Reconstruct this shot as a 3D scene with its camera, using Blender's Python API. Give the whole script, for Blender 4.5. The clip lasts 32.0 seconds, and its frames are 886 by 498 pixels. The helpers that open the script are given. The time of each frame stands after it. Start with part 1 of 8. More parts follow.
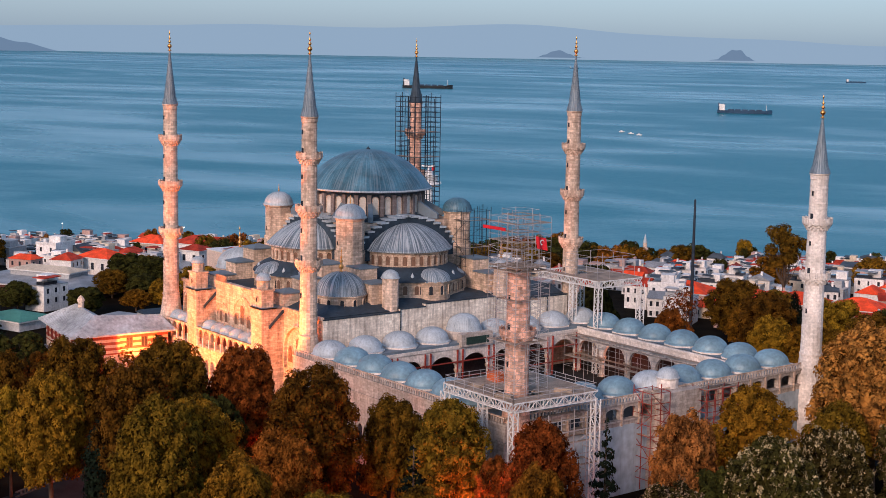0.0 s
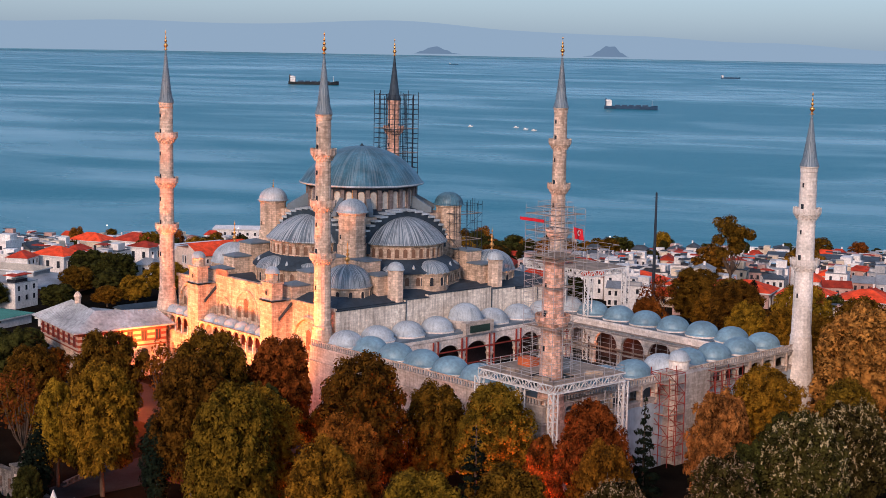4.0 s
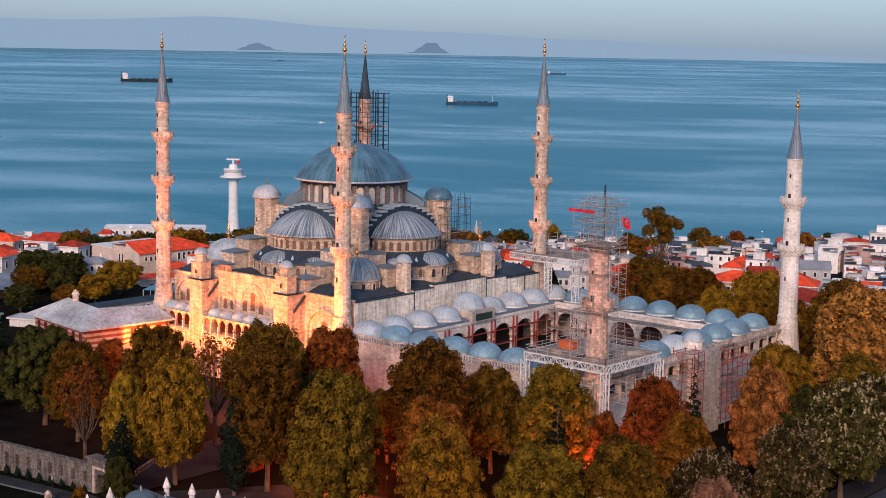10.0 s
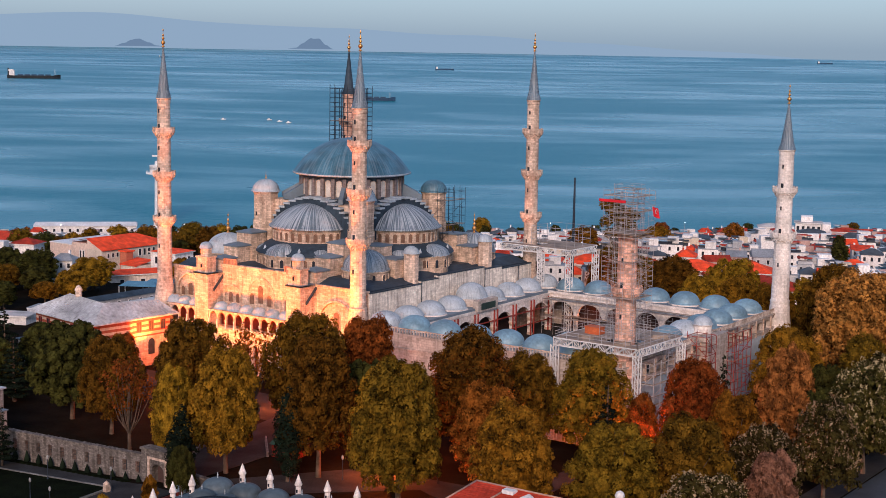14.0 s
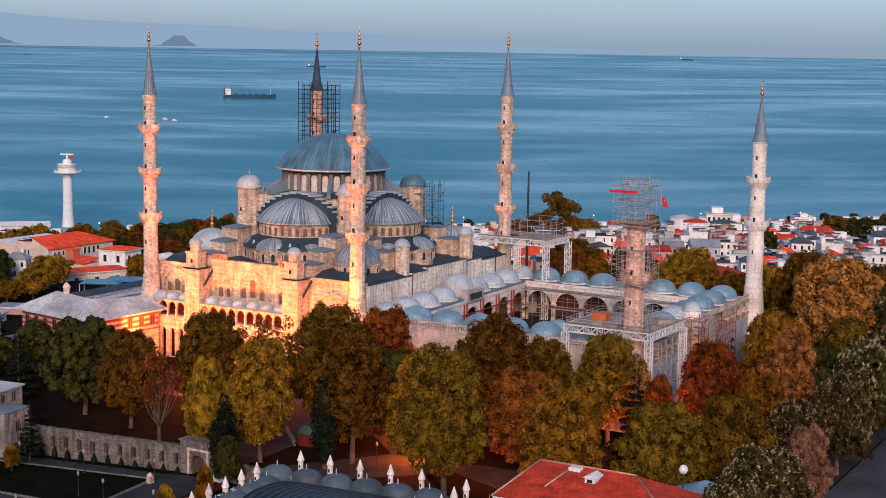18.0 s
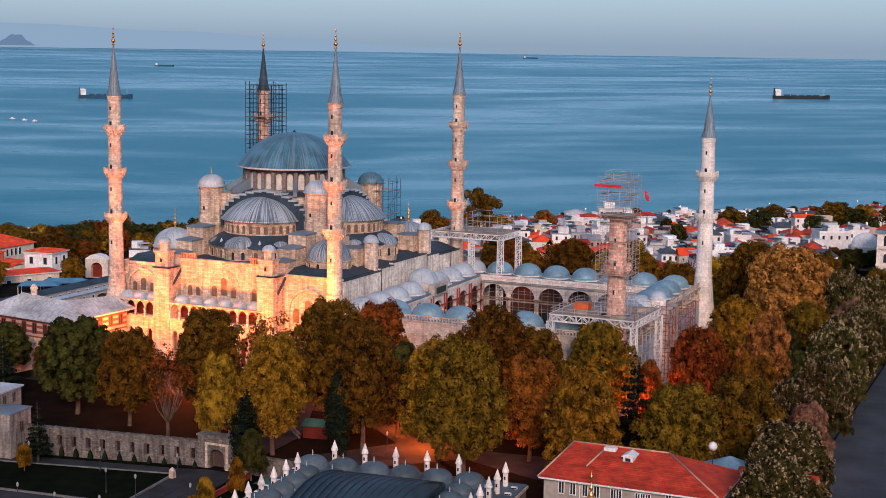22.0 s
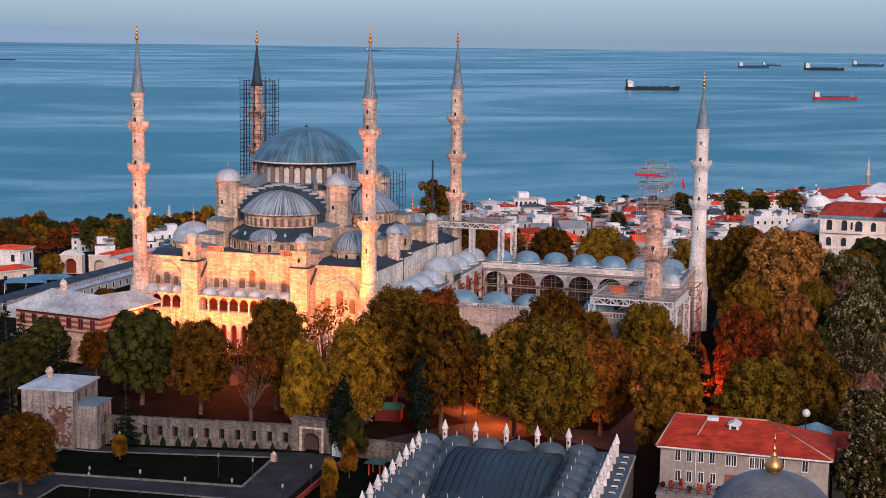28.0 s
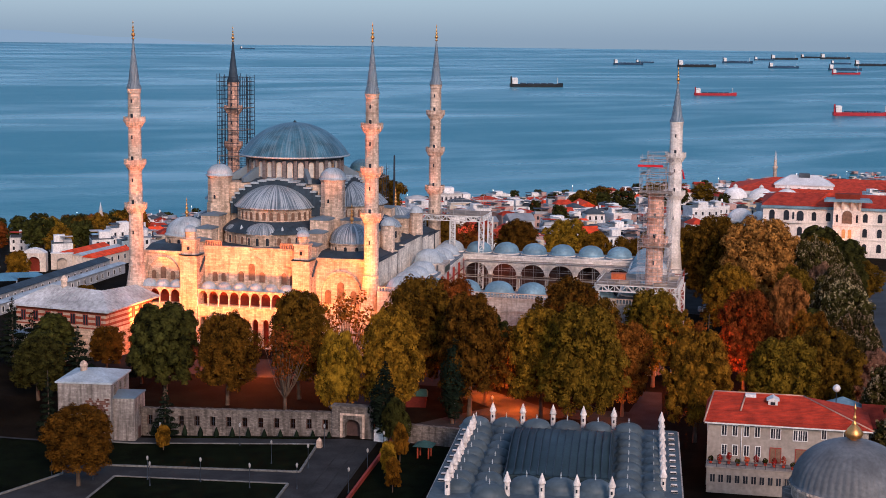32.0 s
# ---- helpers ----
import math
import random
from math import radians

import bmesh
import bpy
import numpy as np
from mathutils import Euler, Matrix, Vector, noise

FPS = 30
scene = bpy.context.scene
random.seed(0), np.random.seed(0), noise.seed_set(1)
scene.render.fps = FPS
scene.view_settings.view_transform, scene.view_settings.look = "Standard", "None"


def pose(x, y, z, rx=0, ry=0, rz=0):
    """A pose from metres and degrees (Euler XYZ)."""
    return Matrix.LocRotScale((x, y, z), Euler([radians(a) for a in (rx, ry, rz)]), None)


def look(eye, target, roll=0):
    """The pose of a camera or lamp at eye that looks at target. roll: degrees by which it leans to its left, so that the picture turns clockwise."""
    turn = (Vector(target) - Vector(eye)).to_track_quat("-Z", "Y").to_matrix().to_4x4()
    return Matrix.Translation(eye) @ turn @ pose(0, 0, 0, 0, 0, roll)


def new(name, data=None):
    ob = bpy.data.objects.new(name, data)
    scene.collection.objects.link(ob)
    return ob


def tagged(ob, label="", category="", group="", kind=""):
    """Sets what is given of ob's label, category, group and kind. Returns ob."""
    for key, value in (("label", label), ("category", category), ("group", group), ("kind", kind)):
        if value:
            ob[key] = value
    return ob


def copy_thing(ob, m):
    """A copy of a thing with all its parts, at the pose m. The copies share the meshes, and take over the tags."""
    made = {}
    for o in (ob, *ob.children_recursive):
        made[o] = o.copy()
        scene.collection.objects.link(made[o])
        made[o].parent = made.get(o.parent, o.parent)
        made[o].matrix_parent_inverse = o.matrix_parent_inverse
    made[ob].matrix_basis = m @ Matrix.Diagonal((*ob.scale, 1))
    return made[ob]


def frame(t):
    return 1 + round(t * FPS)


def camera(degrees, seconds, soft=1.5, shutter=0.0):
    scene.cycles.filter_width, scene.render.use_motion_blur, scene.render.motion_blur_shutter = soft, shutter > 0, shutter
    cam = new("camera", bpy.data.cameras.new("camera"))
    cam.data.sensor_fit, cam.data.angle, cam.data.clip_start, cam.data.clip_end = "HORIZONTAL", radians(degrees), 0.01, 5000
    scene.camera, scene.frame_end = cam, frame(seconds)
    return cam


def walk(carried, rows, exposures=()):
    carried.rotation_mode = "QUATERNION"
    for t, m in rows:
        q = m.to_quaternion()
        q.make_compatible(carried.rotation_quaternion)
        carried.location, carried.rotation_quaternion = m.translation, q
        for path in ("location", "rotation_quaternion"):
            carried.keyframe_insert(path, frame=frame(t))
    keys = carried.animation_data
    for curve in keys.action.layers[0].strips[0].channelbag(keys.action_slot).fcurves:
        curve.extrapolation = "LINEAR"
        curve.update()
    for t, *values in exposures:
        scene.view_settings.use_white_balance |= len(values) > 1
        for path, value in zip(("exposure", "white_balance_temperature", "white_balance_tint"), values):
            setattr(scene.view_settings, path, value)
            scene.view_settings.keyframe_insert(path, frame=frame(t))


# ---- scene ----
# ---- camera: a drone gliding round the mosque ----
cam = camera(32.86, 32.0, soft=0.75)
PATH = [  # seconds, x, y, z, heading, pitch, roll (degrees)
    (0, 279.62, -186.71, 75.58, 53.394, -7.572, 0.99),
    (1, 277.96, -194.22, 75.61, 52.104, -7.569, 1.01),
    (2, 276.04, -201.54, 75.68, 50.906, -7.589, 1.02),
    (3, 273.85, -208.71, 75.79, 49.696, -7.613, 1.02),
    (3.5, 272.66, -212.23, 75.85, 49.062, -7.624, 1.03),
    (5.5, 267.27, -226.01, 76.07, 46.443, -7.690, 1.03),
    (6, 265.77, -229.39, 76.12, 45.804, -7.696, 1.03),
    (7, 262.60, -236.06, 76.19, 44.579, -7.696, 1.03),
    (8, 259.19, -242.63, 76.22, 43.434, -7.681, 1.03),
    (9, 255.57, -249.12, 76.23, 42.325, -7.666, 1.03),
    (10, 251.74, -255.53, 76.19, 41.187, -7.661, 1.02),
    (11, 247.70, -261.87, 76.13, 40.025, -7.681, 1.01),
    (12, 243.46, -268.13, 76.05, 38.860, -7.702, 1.00),
    (13, 239.03, -274.31, 75.95, 37.671, -7.727, 0.99),
    (14, 234.43, -280.43, 75.83, 36.429, -7.742, 0.98),
    (14.5, 232.06, -283.46, 75.77, 35.783, -7.749, 0.97),
    (16.5, 222.17, -295.40, 75.54, 33.133, -7.785, 0.94),
    (17, 219.60, -298.33, 75.49, 32.434, -7.779, 0.94),
    (18, 214.35, -304.14, 75.40, 31.029, -7.774, 0.92),
    (19, 208.94, -309.85, 75.34, 29.549, -7.774, 0.90),
    (20, 203.40, -315.48, 75.31, 27.995, -7.775, 0.89),
    (20.5, 200.57, -318.25, 75.31, 27.178, -7.772, 0.88),
    (21, 197.72, -321.01, 75.31, 26.357, -7.761, 0.87),
    (21.5, 194.83, -323.73, 75.32, 25.565, -7.747, 0.86),
    (22, 191.90, -326.43, 75.34, 24.810, -7.731, 0.85),
    (22.5, 188.94, -329.09, 75.37, 24.104, -7.718, 0.85),
    (23, 185.95, -331.73, 75.40, 23.472, -7.713, 0.84),
    (23.5, 182.93, -334.34, 75.44, 22.914, -7.719, 0.83),
    (24, 179.88, -336.92, 75.49, 22.418, -7.731, 0.82),
    (24.5, 176.79, -339.47, 75.54, 21.969, -7.747, 0.81),
    (25, 173.67, -341.99, 75.59, 21.537, -7.769, 0.80),
    (25.5, 170.52, -344.47, 75.64, 21.094, -7.797, 0.80),
    (27.5, 157.58, -354.05, 75.81, 18.893, -7.906, 0.77),
    (28, 154.27, -356.36, 75.83, 18.238, -7.934, 0.76),
    (29, 147.53, -360.85, 75.81, 16.932, -7.979, 0.74),
    (30, 140.64, -365.19, 75.70, 15.641, -8.007, 0.73),
    (31, 133.60, -369.36, 75.46, 14.371, -7.991, 0.72),
    (32, 126.40, -373.37, 75.04, 13.101, -7.948, 0.71),
]


def flight(x, y, z, heading, pitch, roll):
    a, b = radians(heading), radians(pitch)
    ahead = Vector((-math.sin(a) * math.cos(b), math.cos(a) * math.cos(b), math.sin(b)))
    return look((x, y, z), Vector((x, y, z)) + 100 * ahead, roll)


EXPOSURE, KELVIN, TINT = 0.66, 5570, 12
SKY_STRENGTH, SUN_STRENGTH, SUN_WIDTH = 0.135, 1.8, 14
SUN_UP, SUN_TURN, FLOOD = 23, 150, 1.5  # elevation, bearing from +y towards +x
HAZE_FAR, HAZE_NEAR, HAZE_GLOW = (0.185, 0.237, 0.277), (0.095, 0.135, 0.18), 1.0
walk(cam, [(r[0], flight(*r[1:])) for r in PATH], exposures=[(0, EXPOSURE, KELVIN, TINT), (14, EXPOSURE - 0.02, KELVIN - 60, TINT), (32, EXPOSURE - 0.05, KELVIN - 220, TINT)])

# ---- sky and sun: low sun behind thin haze, early light ----
world = bpy.data.worlds.new("sky")
scene.world = world
world.use_nodes = True
wn, wl = world.node_tree.nodes, world.node_tree.links
wn.clear()
sky = wn.new("ShaderNodeTexSky")
sky.sky_type, sky.sun_disc = "NISHITA", False
sky.sun_elevation, sky.sun_rotation = radians(SUN_UP), radians(SUN_TURN)
sky.altitude, sky.air_density, sky.dust_density, sky.ozone_density = 60, 1.0, 1.6, 3.0
bg, wout = wn.new("ShaderNodeBackground"), wn.new("ShaderNodeOutputWorld")
bg.inputs["Strength"].default_value = SKY_STRENGTH
# thin high haze: the clear sky mixed with an even grey
veil = wn.new("ShaderNodeMix")
veil.data_type = "RGBA"
veil.inputs[0].default_value = 0.6
haze_up = wn.new("ShaderNodeTexCoord")
haze_z = wn.new("ShaderNodeSeparateXYZ")
wl.new(haze_up.outputs["Generated"], haze_z.inputs[0])
low = wn.new("ShaderNodeMapRange")
low.inputs["From Min"].default_value, low.inputs["From Max"].default_value = 0.02, 0.5
wl.new(haze_z.outputs[2], low.inputs["Value"])
pale = wn.new("ShaderNodeMix")
pale.data_type = "RGBA"
pale.inputs[6].default_value, pale.inputs[7].default_value = (1.36, 1.66, 1.98, 1), (1.42, 1.62, 1.88, 1)
wl.new(low.outputs[0], pale.inputs[0])
wl.new(pale.outputs[2], veil.inputs[7])
wl.new(sky.outputs[0], veil.inputs[6])
wl.new(veil.outputs[2], bg.inputs["Color"])
wl.new(bg.outputs[0], wout.inputs["Surface"])


def lamp(name, kind, energy, colour, at, target, size=1.0, angle=70.0):
    data = bpy.data.lights.new(name, kind)
    data.energy, data.color = energy, colour
    if kind == "SUN":
        data.angle = radians(size)
    elif kind == "SPOT":
        data.spot_size, data.spot_blend, data.shadow_soft_size = radians(angle), 0.7, size
    else:
        data.shadow_soft_size = size
    ob = new(name, data)
    ob.matrix_world = look(at, target)
    return ob


SUN_WAY = Vector((math.sin(radians(SUN_TURN)) * math.cos(radians(SUN_UP)), math.cos(radians(SUN_TURN)) * math.cos(radians(SUN_UP)), math.sin(radians(SUN_UP))))
lamp("sun", "SUN", SUN_STRENGTH, (1.0, 0.62, 0.4), SUN_WAY * 900, (0, 0, 0), SUN_WIDTH)

AMBER = (1.0, 0.21, 0.0)
PEACH = (1.0, 0.165, 0.014)
# floodlights on the ground before the gallery facade and at the minaret feet
for fx in (-27, -19, -10, -1, 8, 17, 26):
    lamp("facade_floodlight", "SPOT", 19500 * FLOOD, AMBER, (fx, -54, 2.0), (fx * 0.95, -32, 22), 0.4, 74)
for fx, fy in ((-30, -34), (30, -34)):
    lamp("minaret_floodlight", "SPOT", 140000 * FLOOD, PEACH, (fx - 5, fy - 15, 2.5), (fx, fy, 44), 0.4, 58)
lamp("minaret_floodlight", "SPOT", 75000 * FLOOD, PEACH, (-21, -50, 2.5), (-30, -34, 34), 0.4, 60)
lamp("minaret_floodlight", "SPOT", 4000 * FLOOD, PEACH, (28, 20, 23.2), (28.7, 35.3, 50), 0.4, 70)
# floods in the court between the pavilion and the gallery
lamp("pavilion_floodlight", "SPOT", 2600 * FLOOD, (1.0, 0.14, 0.002), (-11.3, -52.5, 2.0), (-26, -47, 6.5), 0.4, 110)
lamp("corner_floodlight", "SPOT", 2600 * FLOOD, AMBER, (-20, -44, 1.5), (-24, -33, 12), 0.4, 90)
# lamps among the trees of the park, stronger along the gallery walk and the ramp
for fx, fy, power in ((-10, -44, 4), (-14, -58, 5), (4, -62, 6), (14, -66, 5), (25, -56, 4), (42, -58, 1.5), (66, -69, 9), (74, -79, 10), (78, -60, 1), (92, -86, 1), (110, -55, 10), (113.5, -60, 8), (113.5, -28, 0.8)):
    lamp("park_light", "POINT", 640 * power * FLOOD, (1.0, 0.13, 0.008), (fx, fy, 4.6), (fx, fy, 0), 0.8)
lamp("palace_floodlight", "SPOT", 1500 * FLOOD, AMBER, (145.6, 161.5, 4.0), (145.6, 169.4, 14.0), 0.3, 75)
lamp("arcade_lamp", "POINT", 220 * FLOOD, (1.0, 0.2, 0.03), (49.1, 32.3, 12.0), (49, 30, 8), 0.2)




# ---- materials ----
def material(name, base, rough=0.8, metal=0.0, vary=0.25, scale=1.0, bump=0.3, fine=9.0, second=None, random=0.0, spec=0.2, streak=0.0, emit=None, chalk=0.0):
    """A surface with stains (coarse noise), grain (fine noise), downward streaks, a tint per object and fine relief."""
    m = bpy.data.materials.new(name)
    m.use_nodes = True
    n, k = m.node_tree.nodes, m.node_tree.links
    b = n["Principled BSDF"]
    b.inputs["Roughness"].default_value, b.inputs["Metallic"].default_value = rough, metal
    b.inputs["Specular IOR Level"].default_value = spec
    co = n.new("ShaderNodeNewGeometry").outputs["Position"]

    def noise(s, detail, stretch=None):
        t = n.new("ShaderNodeTexNoise")
        t.inputs["Scale"].default_value, t.inputs["Detail"].default_value = s, detail
        if stretch:
            mp = n.new("ShaderNodeMapping")
            mp.inputs["Scale"].default_value = stretch
            k.new(co, mp.inputs["Vector"])
            k.new(mp.outputs[0], t.inputs["Vector"])
        else:
            k.new(co, t.inputs["Vector"])
        return t.outputs["Fac"]

    def mix(kind, fac, a, c):
        x = n.new("ShaderNodeMix")
        x.data_type, x.blend_type = "RGBA", kind
        for sock, v in ((x.inputs[0], fac), (x.inputs[6], a), (x.inputs[7], c)):
            if hasattr(v, "is_output"):
                k.new(v, sock)
            else:
                sock.default_value = v if not isinstance(v, tuple) else (*v, 1)[:4]
        return x.outputs[2]

    def ramp(fac, lo, hi):
        r = n.new("ShaderNodeMapRange")
        r.inputs["From Min"].default_value, r.inputs["From Max"].default_value = lo, hi
        k.new(fac, r.inputs["Value"])
        return r.outputs[0]

    dark = tuple(c * (1 - vary) for c in base)
    light = tuple(min(1, c * (1 + vary * 0.7)) for c in base)
    col = mix("MIX", ramp(noise(0.22 * scale, 5), 0.35, 0.68), second or dark, light)
    col = mix("MULTIPLY", 0.55, col, mix("MIX", ramp(noise(fine * scale * 0.3, 6), 0.3, 0.7), (0.62, 0.62, 0.62), (1.25, 1.25, 1.25)))
    if streak:
        col = mix("MULTIPLY", streak, col, mix("MIX", ramp(noise(1.4 * scale, 4, (1, 1, 0.1)), 0.42, 0.7), (1, 1, 1), (0.35, 0.34, 0.33)))
    if chalk:  # pale bloom running down old lead
        at = n.new("ShaderNodeAttribute")
        at.attribute_name = "flow"
        tx = n.new("ShaderNodeTexNoise")
        tx.inputs["Scale"].default_value, tx.inputs["Detail"].default_value = 1.0, 4
        k.new(at.outputs["Vector"], tx.inputs["Vector"])
        pale = ramp(tx.outputs["Fac"], 0.46, 0.58)
        s2 = n.new("ShaderNodeMath")
        s2.operation = "MULTIPLY"
        k.new(pale, s2.inputs[0])
        s2.inputs[1].default_value = chalk
        col = mix("MIX", s2.outputs[0], col, (0.64, 0.68, 0.7))
    if random:
        inf = n.new("ShaderNodeMath")
        inf.operation = "ADD"
        k.new(n.new("ShaderNodeObjectInfo").outputs["Random"], inf.inputs[0])
        k.new(n.new("ShaderNodeNewGeometry").outputs["Random Per Island"], inf.inputs[1])
        fr = n.new("ShaderNodeMath")
        fr.operation = "FRACT"
        k.new(inf.outputs[0], fr.inputs[0])
        inf = fr.outputs[0]
        hs = n.new("ShaderNodeHueSaturation")
        k.new(col, hs.inputs["Color"])
        v = n.new("ShaderNodeMapRange")
        v.inputs["To Min"].default_value, v.inputs["To Max"].default_value = 1 - random, 1 + random
        k.new(inf, v.inputs["Value"])
        k.new(v.outputs[0], hs.inputs["Value"])
        col = hs.outputs[0]
    k.new(col, b.inputs["Base Color"])
    if bump:
        bp = n.new("ShaderNodeBump")
        bp.inputs["Strength"].default_value, bp.inputs["Distance"].default_value = bump, 0.12
        k.new(noise(fine * scale * 0.5, 6), bp.inputs["Height"])
        k.new(bp.outputs[0], b.inputs["Normal"])
    if emit:
        b.inputs["Emission Color"].default_value, b.inputs["Emission Strength"].default_value = (*emit[0], 1), emit[1]
    return m


def ashlar(name, base, size=(1.1, 0.46), vary=0.35, mortar=0.6, stain=0.5, tilt=0.0):
    """Coursed cut stone: blocks of uneven tone, dark joints, rain stains."""
    m = material(name, base, 0.9, 0, 0.22, 1.0, 0.25, 8.0, streak=stain)
    n, k = m.node_tree.nodes, m.node_tree.links
    b = n["Principled BSDF"]
    old = b.inputs["Base Color"].links[0].from_socket
    geo = n.new("ShaderNodeNewGeometry")
    sep, com = n.new("ShaderNodeSeparateXYZ"), n.new("ShaderNodeCombineXYZ")
    k.new(geo.outputs["Position"], sep.inputs[0])
    add = n.new("ShaderNodeMath")
    add.operation = "ADD"
    k.new(sep.outputs[0], add.inputs[0])
    k.new(sep.outputs[1], add.inputs[1])
    k.new(add.outputs[0], com.inputs[0])
    k.new(sep.outputs[2], com.inputs[1])
    br = n.new("ShaderNodeTexBrick")
    br.inputs["Scale"].default_value = 1
    br.inputs["Brick Width"].default_value, br.inputs["Row Height"].default_value = size
    br.inputs["Mortar Size"].default_value, br.inputs["Bias"].default_value = 0.025, -0.1
    br.inputs["Color1"].default_value = (1 + vary * 0.5,) * 3 + (1,)
    br.inputs["Color2"].default_value = (1 - vary, (1 - vary) * 0.97, (1 - vary) * 0.94, 1)
    br.inputs["Mortar"].default_value = (mortar, mortar, mortar, 1)
    k.new(com.outputs[0], br.inputs["Vector"])
    x = n.new("ShaderNodeMix")
    x.data_type, x.blend_type = "RGBA", "MULTIPLY"
    x.inputs[0].default_value = 0.85
    k.new(old, x.inputs[6])
    k.new(br.outputs["Color"], x.inputs[7])
    k.new(x.outputs[2], b.inputs["Base Color"])
    return m


STONE = ashlar("hall_stone", (0.69, 0.52, 0.39), vary=0.42, stain=0.6)
PALE = ashlar("minaret_stone", (0.7, 0.54, 0.425), (0.9, 0.5), 0.42, 0.65, 0.5)
PIER = ashlar("lead_capped_pier_stone", (0.24, 0.2, 0.19), (0.9, 0.5), 0.3, 0.7, 0.5)
CLEANSTONE = ashlar("clean_pale_stone", (0.82, 0.75, 0.69), (0.9, 0.5), 0.16, 0.85, 0.2)
STUMPSTONE = ashlar("dusty_pink_stone", (0.82, 0.5, 0.37), (0.9, 0.55), 0.55, 0.55, 0.5)
GREYSTONE = ashlar("court_stone", (0.56, 0.49, 0.43), (1.2, 0.5), 0.25, 0.7, 0.45)
OLDSTONE = ashlar("rubble_stone", (0.19, 0.165, 0.145), (0.6, 0.3), 0.5, 0.7, 0.9)
WEATHERED = ashlar("rain_stained_stone", (0.88, 0.79, 0.68), (1.2, 0.5), 0.22, 0.82, 0.75)


def striped(name, a, b_, step):
    """Courses of brick and of stone in turn."""
    m = material(name, (1, 1, 1), 0.9, 0, 0.2, 1.2, 0.3, 8, streak=0.3)
    n, k = m.node_tree.nodes, m.node_tree.links
    b = n["Principled BSDF"]
    old = b.inputs["Base Color"].links[0].from_socket
    sep = n.new("ShaderNodeSeparateXYZ")
    k.new(n.new("ShaderNodeNewGeometry").outputs["Position"], sep.inputs[0])
    ping = n.new("ShaderNodeMath")
    ping.operation = "PINGPONG"
    k.new(sep.outputs[2], ping.inputs[0])
    ping.inputs[1].default_value = step
    cut = n.new("ShaderNodeMath")
    cut.operation = "GREATER_THAN"
    k.new(ping.outputs[0], cut.inputs[0])
    cut.inputs[1].default_value = step * 0.5
    x, y = n.new("ShaderNodeMix"), n.new("ShaderNodeMix")
    x.data_type = y.data_type = "RGBA"
    y.blend_type = "MULTIPLY"
    y.inputs[0].default_value = 1
    k.new(cut.outputs[0], x.inputs[0])
    x.inputs[6].default_value, x.inputs[7].default_value = (*a, 1), (*b_, 1)
    k.new(x.outputs[2], y.inputs[6])
    k.new(old, y.inputs[7])
    k.new(y.outputs[2], b.inputs["Base Color"])
    return m


LODGESTONE = ashlar("patched_pale_stone", (0.33, 0.3, 0.275), (0.7, 0.35), 0.3, 0.75, 0.9)
KERBSTONE = ashlar("kerb_stone", (0.2, 0.2, 0.19), (0.9, 0.5), 0.2, 0.7, 0.3)
STRIPE = striped("brick_and_stone_courses", (0.3, 0.07, 0.035), (0.52, 0.4, 0.31), 0.62)
LEAD = material("weathered_lead", (0.05, 0.1, 0.145), 0.55, 0.1, 0.35, 1.2, 0.2, 6, spec=0.4, chalk=0.5)
LEADMAIN = material("seamed_lead", (0.06, 0.165, 0.23), 0.5, 0.1, 0.42, 1.0, 0.2, 6, spec=0.5, chalk=0.13)
LEADDRUM = material("drum_lead_sheet", (0.1, 0.12, 0.15), 0.6, 0.1, 0.3, 1.0, 0.2, 6, streak=0.2)
LEADSTREAK = material("streaked_lead", (0.13, 0.17, 0.2), 0.5, 0.1, 0.3, 1.2, 0.2, 6, spec=0.5, chalk=0.6)
LEADLIGHT = material("new_lead", (0.19, 0.31, 0.38), 0.5, 0.1, 0.3, 1.0, 0.15, 6, random=0.08, spec=0.5)
LEADGREY = material("grey_lead", (0.13, 0.137, 0.144), 0.6, 0.1, 0.3, 1.0, 0.2, 6, random=0.1, spec=0.3)
# school leads: the lower view's vignette is put into these base colours
SCHOOLLEAD = material("darkened_bluish_lead", (0.085, 0.114, 0.13), 0.6, 0.1, 0.3, 0.8, 0.2, 5, random=0.08, spec=0.3)
VAULTLEAD = material("teal_lead_sheet", (0.026, 0.048, 0.058), 0.5, 0.1, 0.3, 1.0, 0.15, 6, spec=0.4)
LEADDARK = material("dark_lead_roof", (0.042, 0.062, 0.084), 0.6, 0.1, 0.35, 0.8, 0.2, 5, streak=0.2)
LEADPALE = material("chalky_lead", (0.42, 0.48, 0.52), 0.6, 0.1, 0.3, 1.4, 0.2, 6, streak=0.2, chalk=0.4)
PAVROOF = material("stained_roof_lead", (0.55, 0.56, 0.57), 0.7, 0.05, 0.3, 0.9, 0.2, 5, streak=0.45)
GOLD = material("gilded_metal", (0.85, 0.42, 0.13), 0.42, 1.0, 0.12, 3, 0.05)
GLASS = material("dark_window_glass", (0.03, 0.035, 0.045), 0.15, 0, 0.3, 1, 0.0, spec=0.6)
GLOW = material("lit_window_glass", (0.5, 0.3, 0.12), 0.3, 0, 0.3, 1, 0.0, emit=((1.0, 0.32, 0.08), 0.14))
LATTICE = material("pale_window_lattice", (0.62, 0.58, 0.52), 0.8, 0, 0.2, 4, 0.2)
AMBERGLASS = material("amber_window_lattice", (0.2, 0.115, 0.075), 0.6, 0, 0.3, 4, 0.2)
# the arcade's inner shade is put into this dark base; doors share it
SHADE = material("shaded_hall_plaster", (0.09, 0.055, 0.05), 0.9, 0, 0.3)
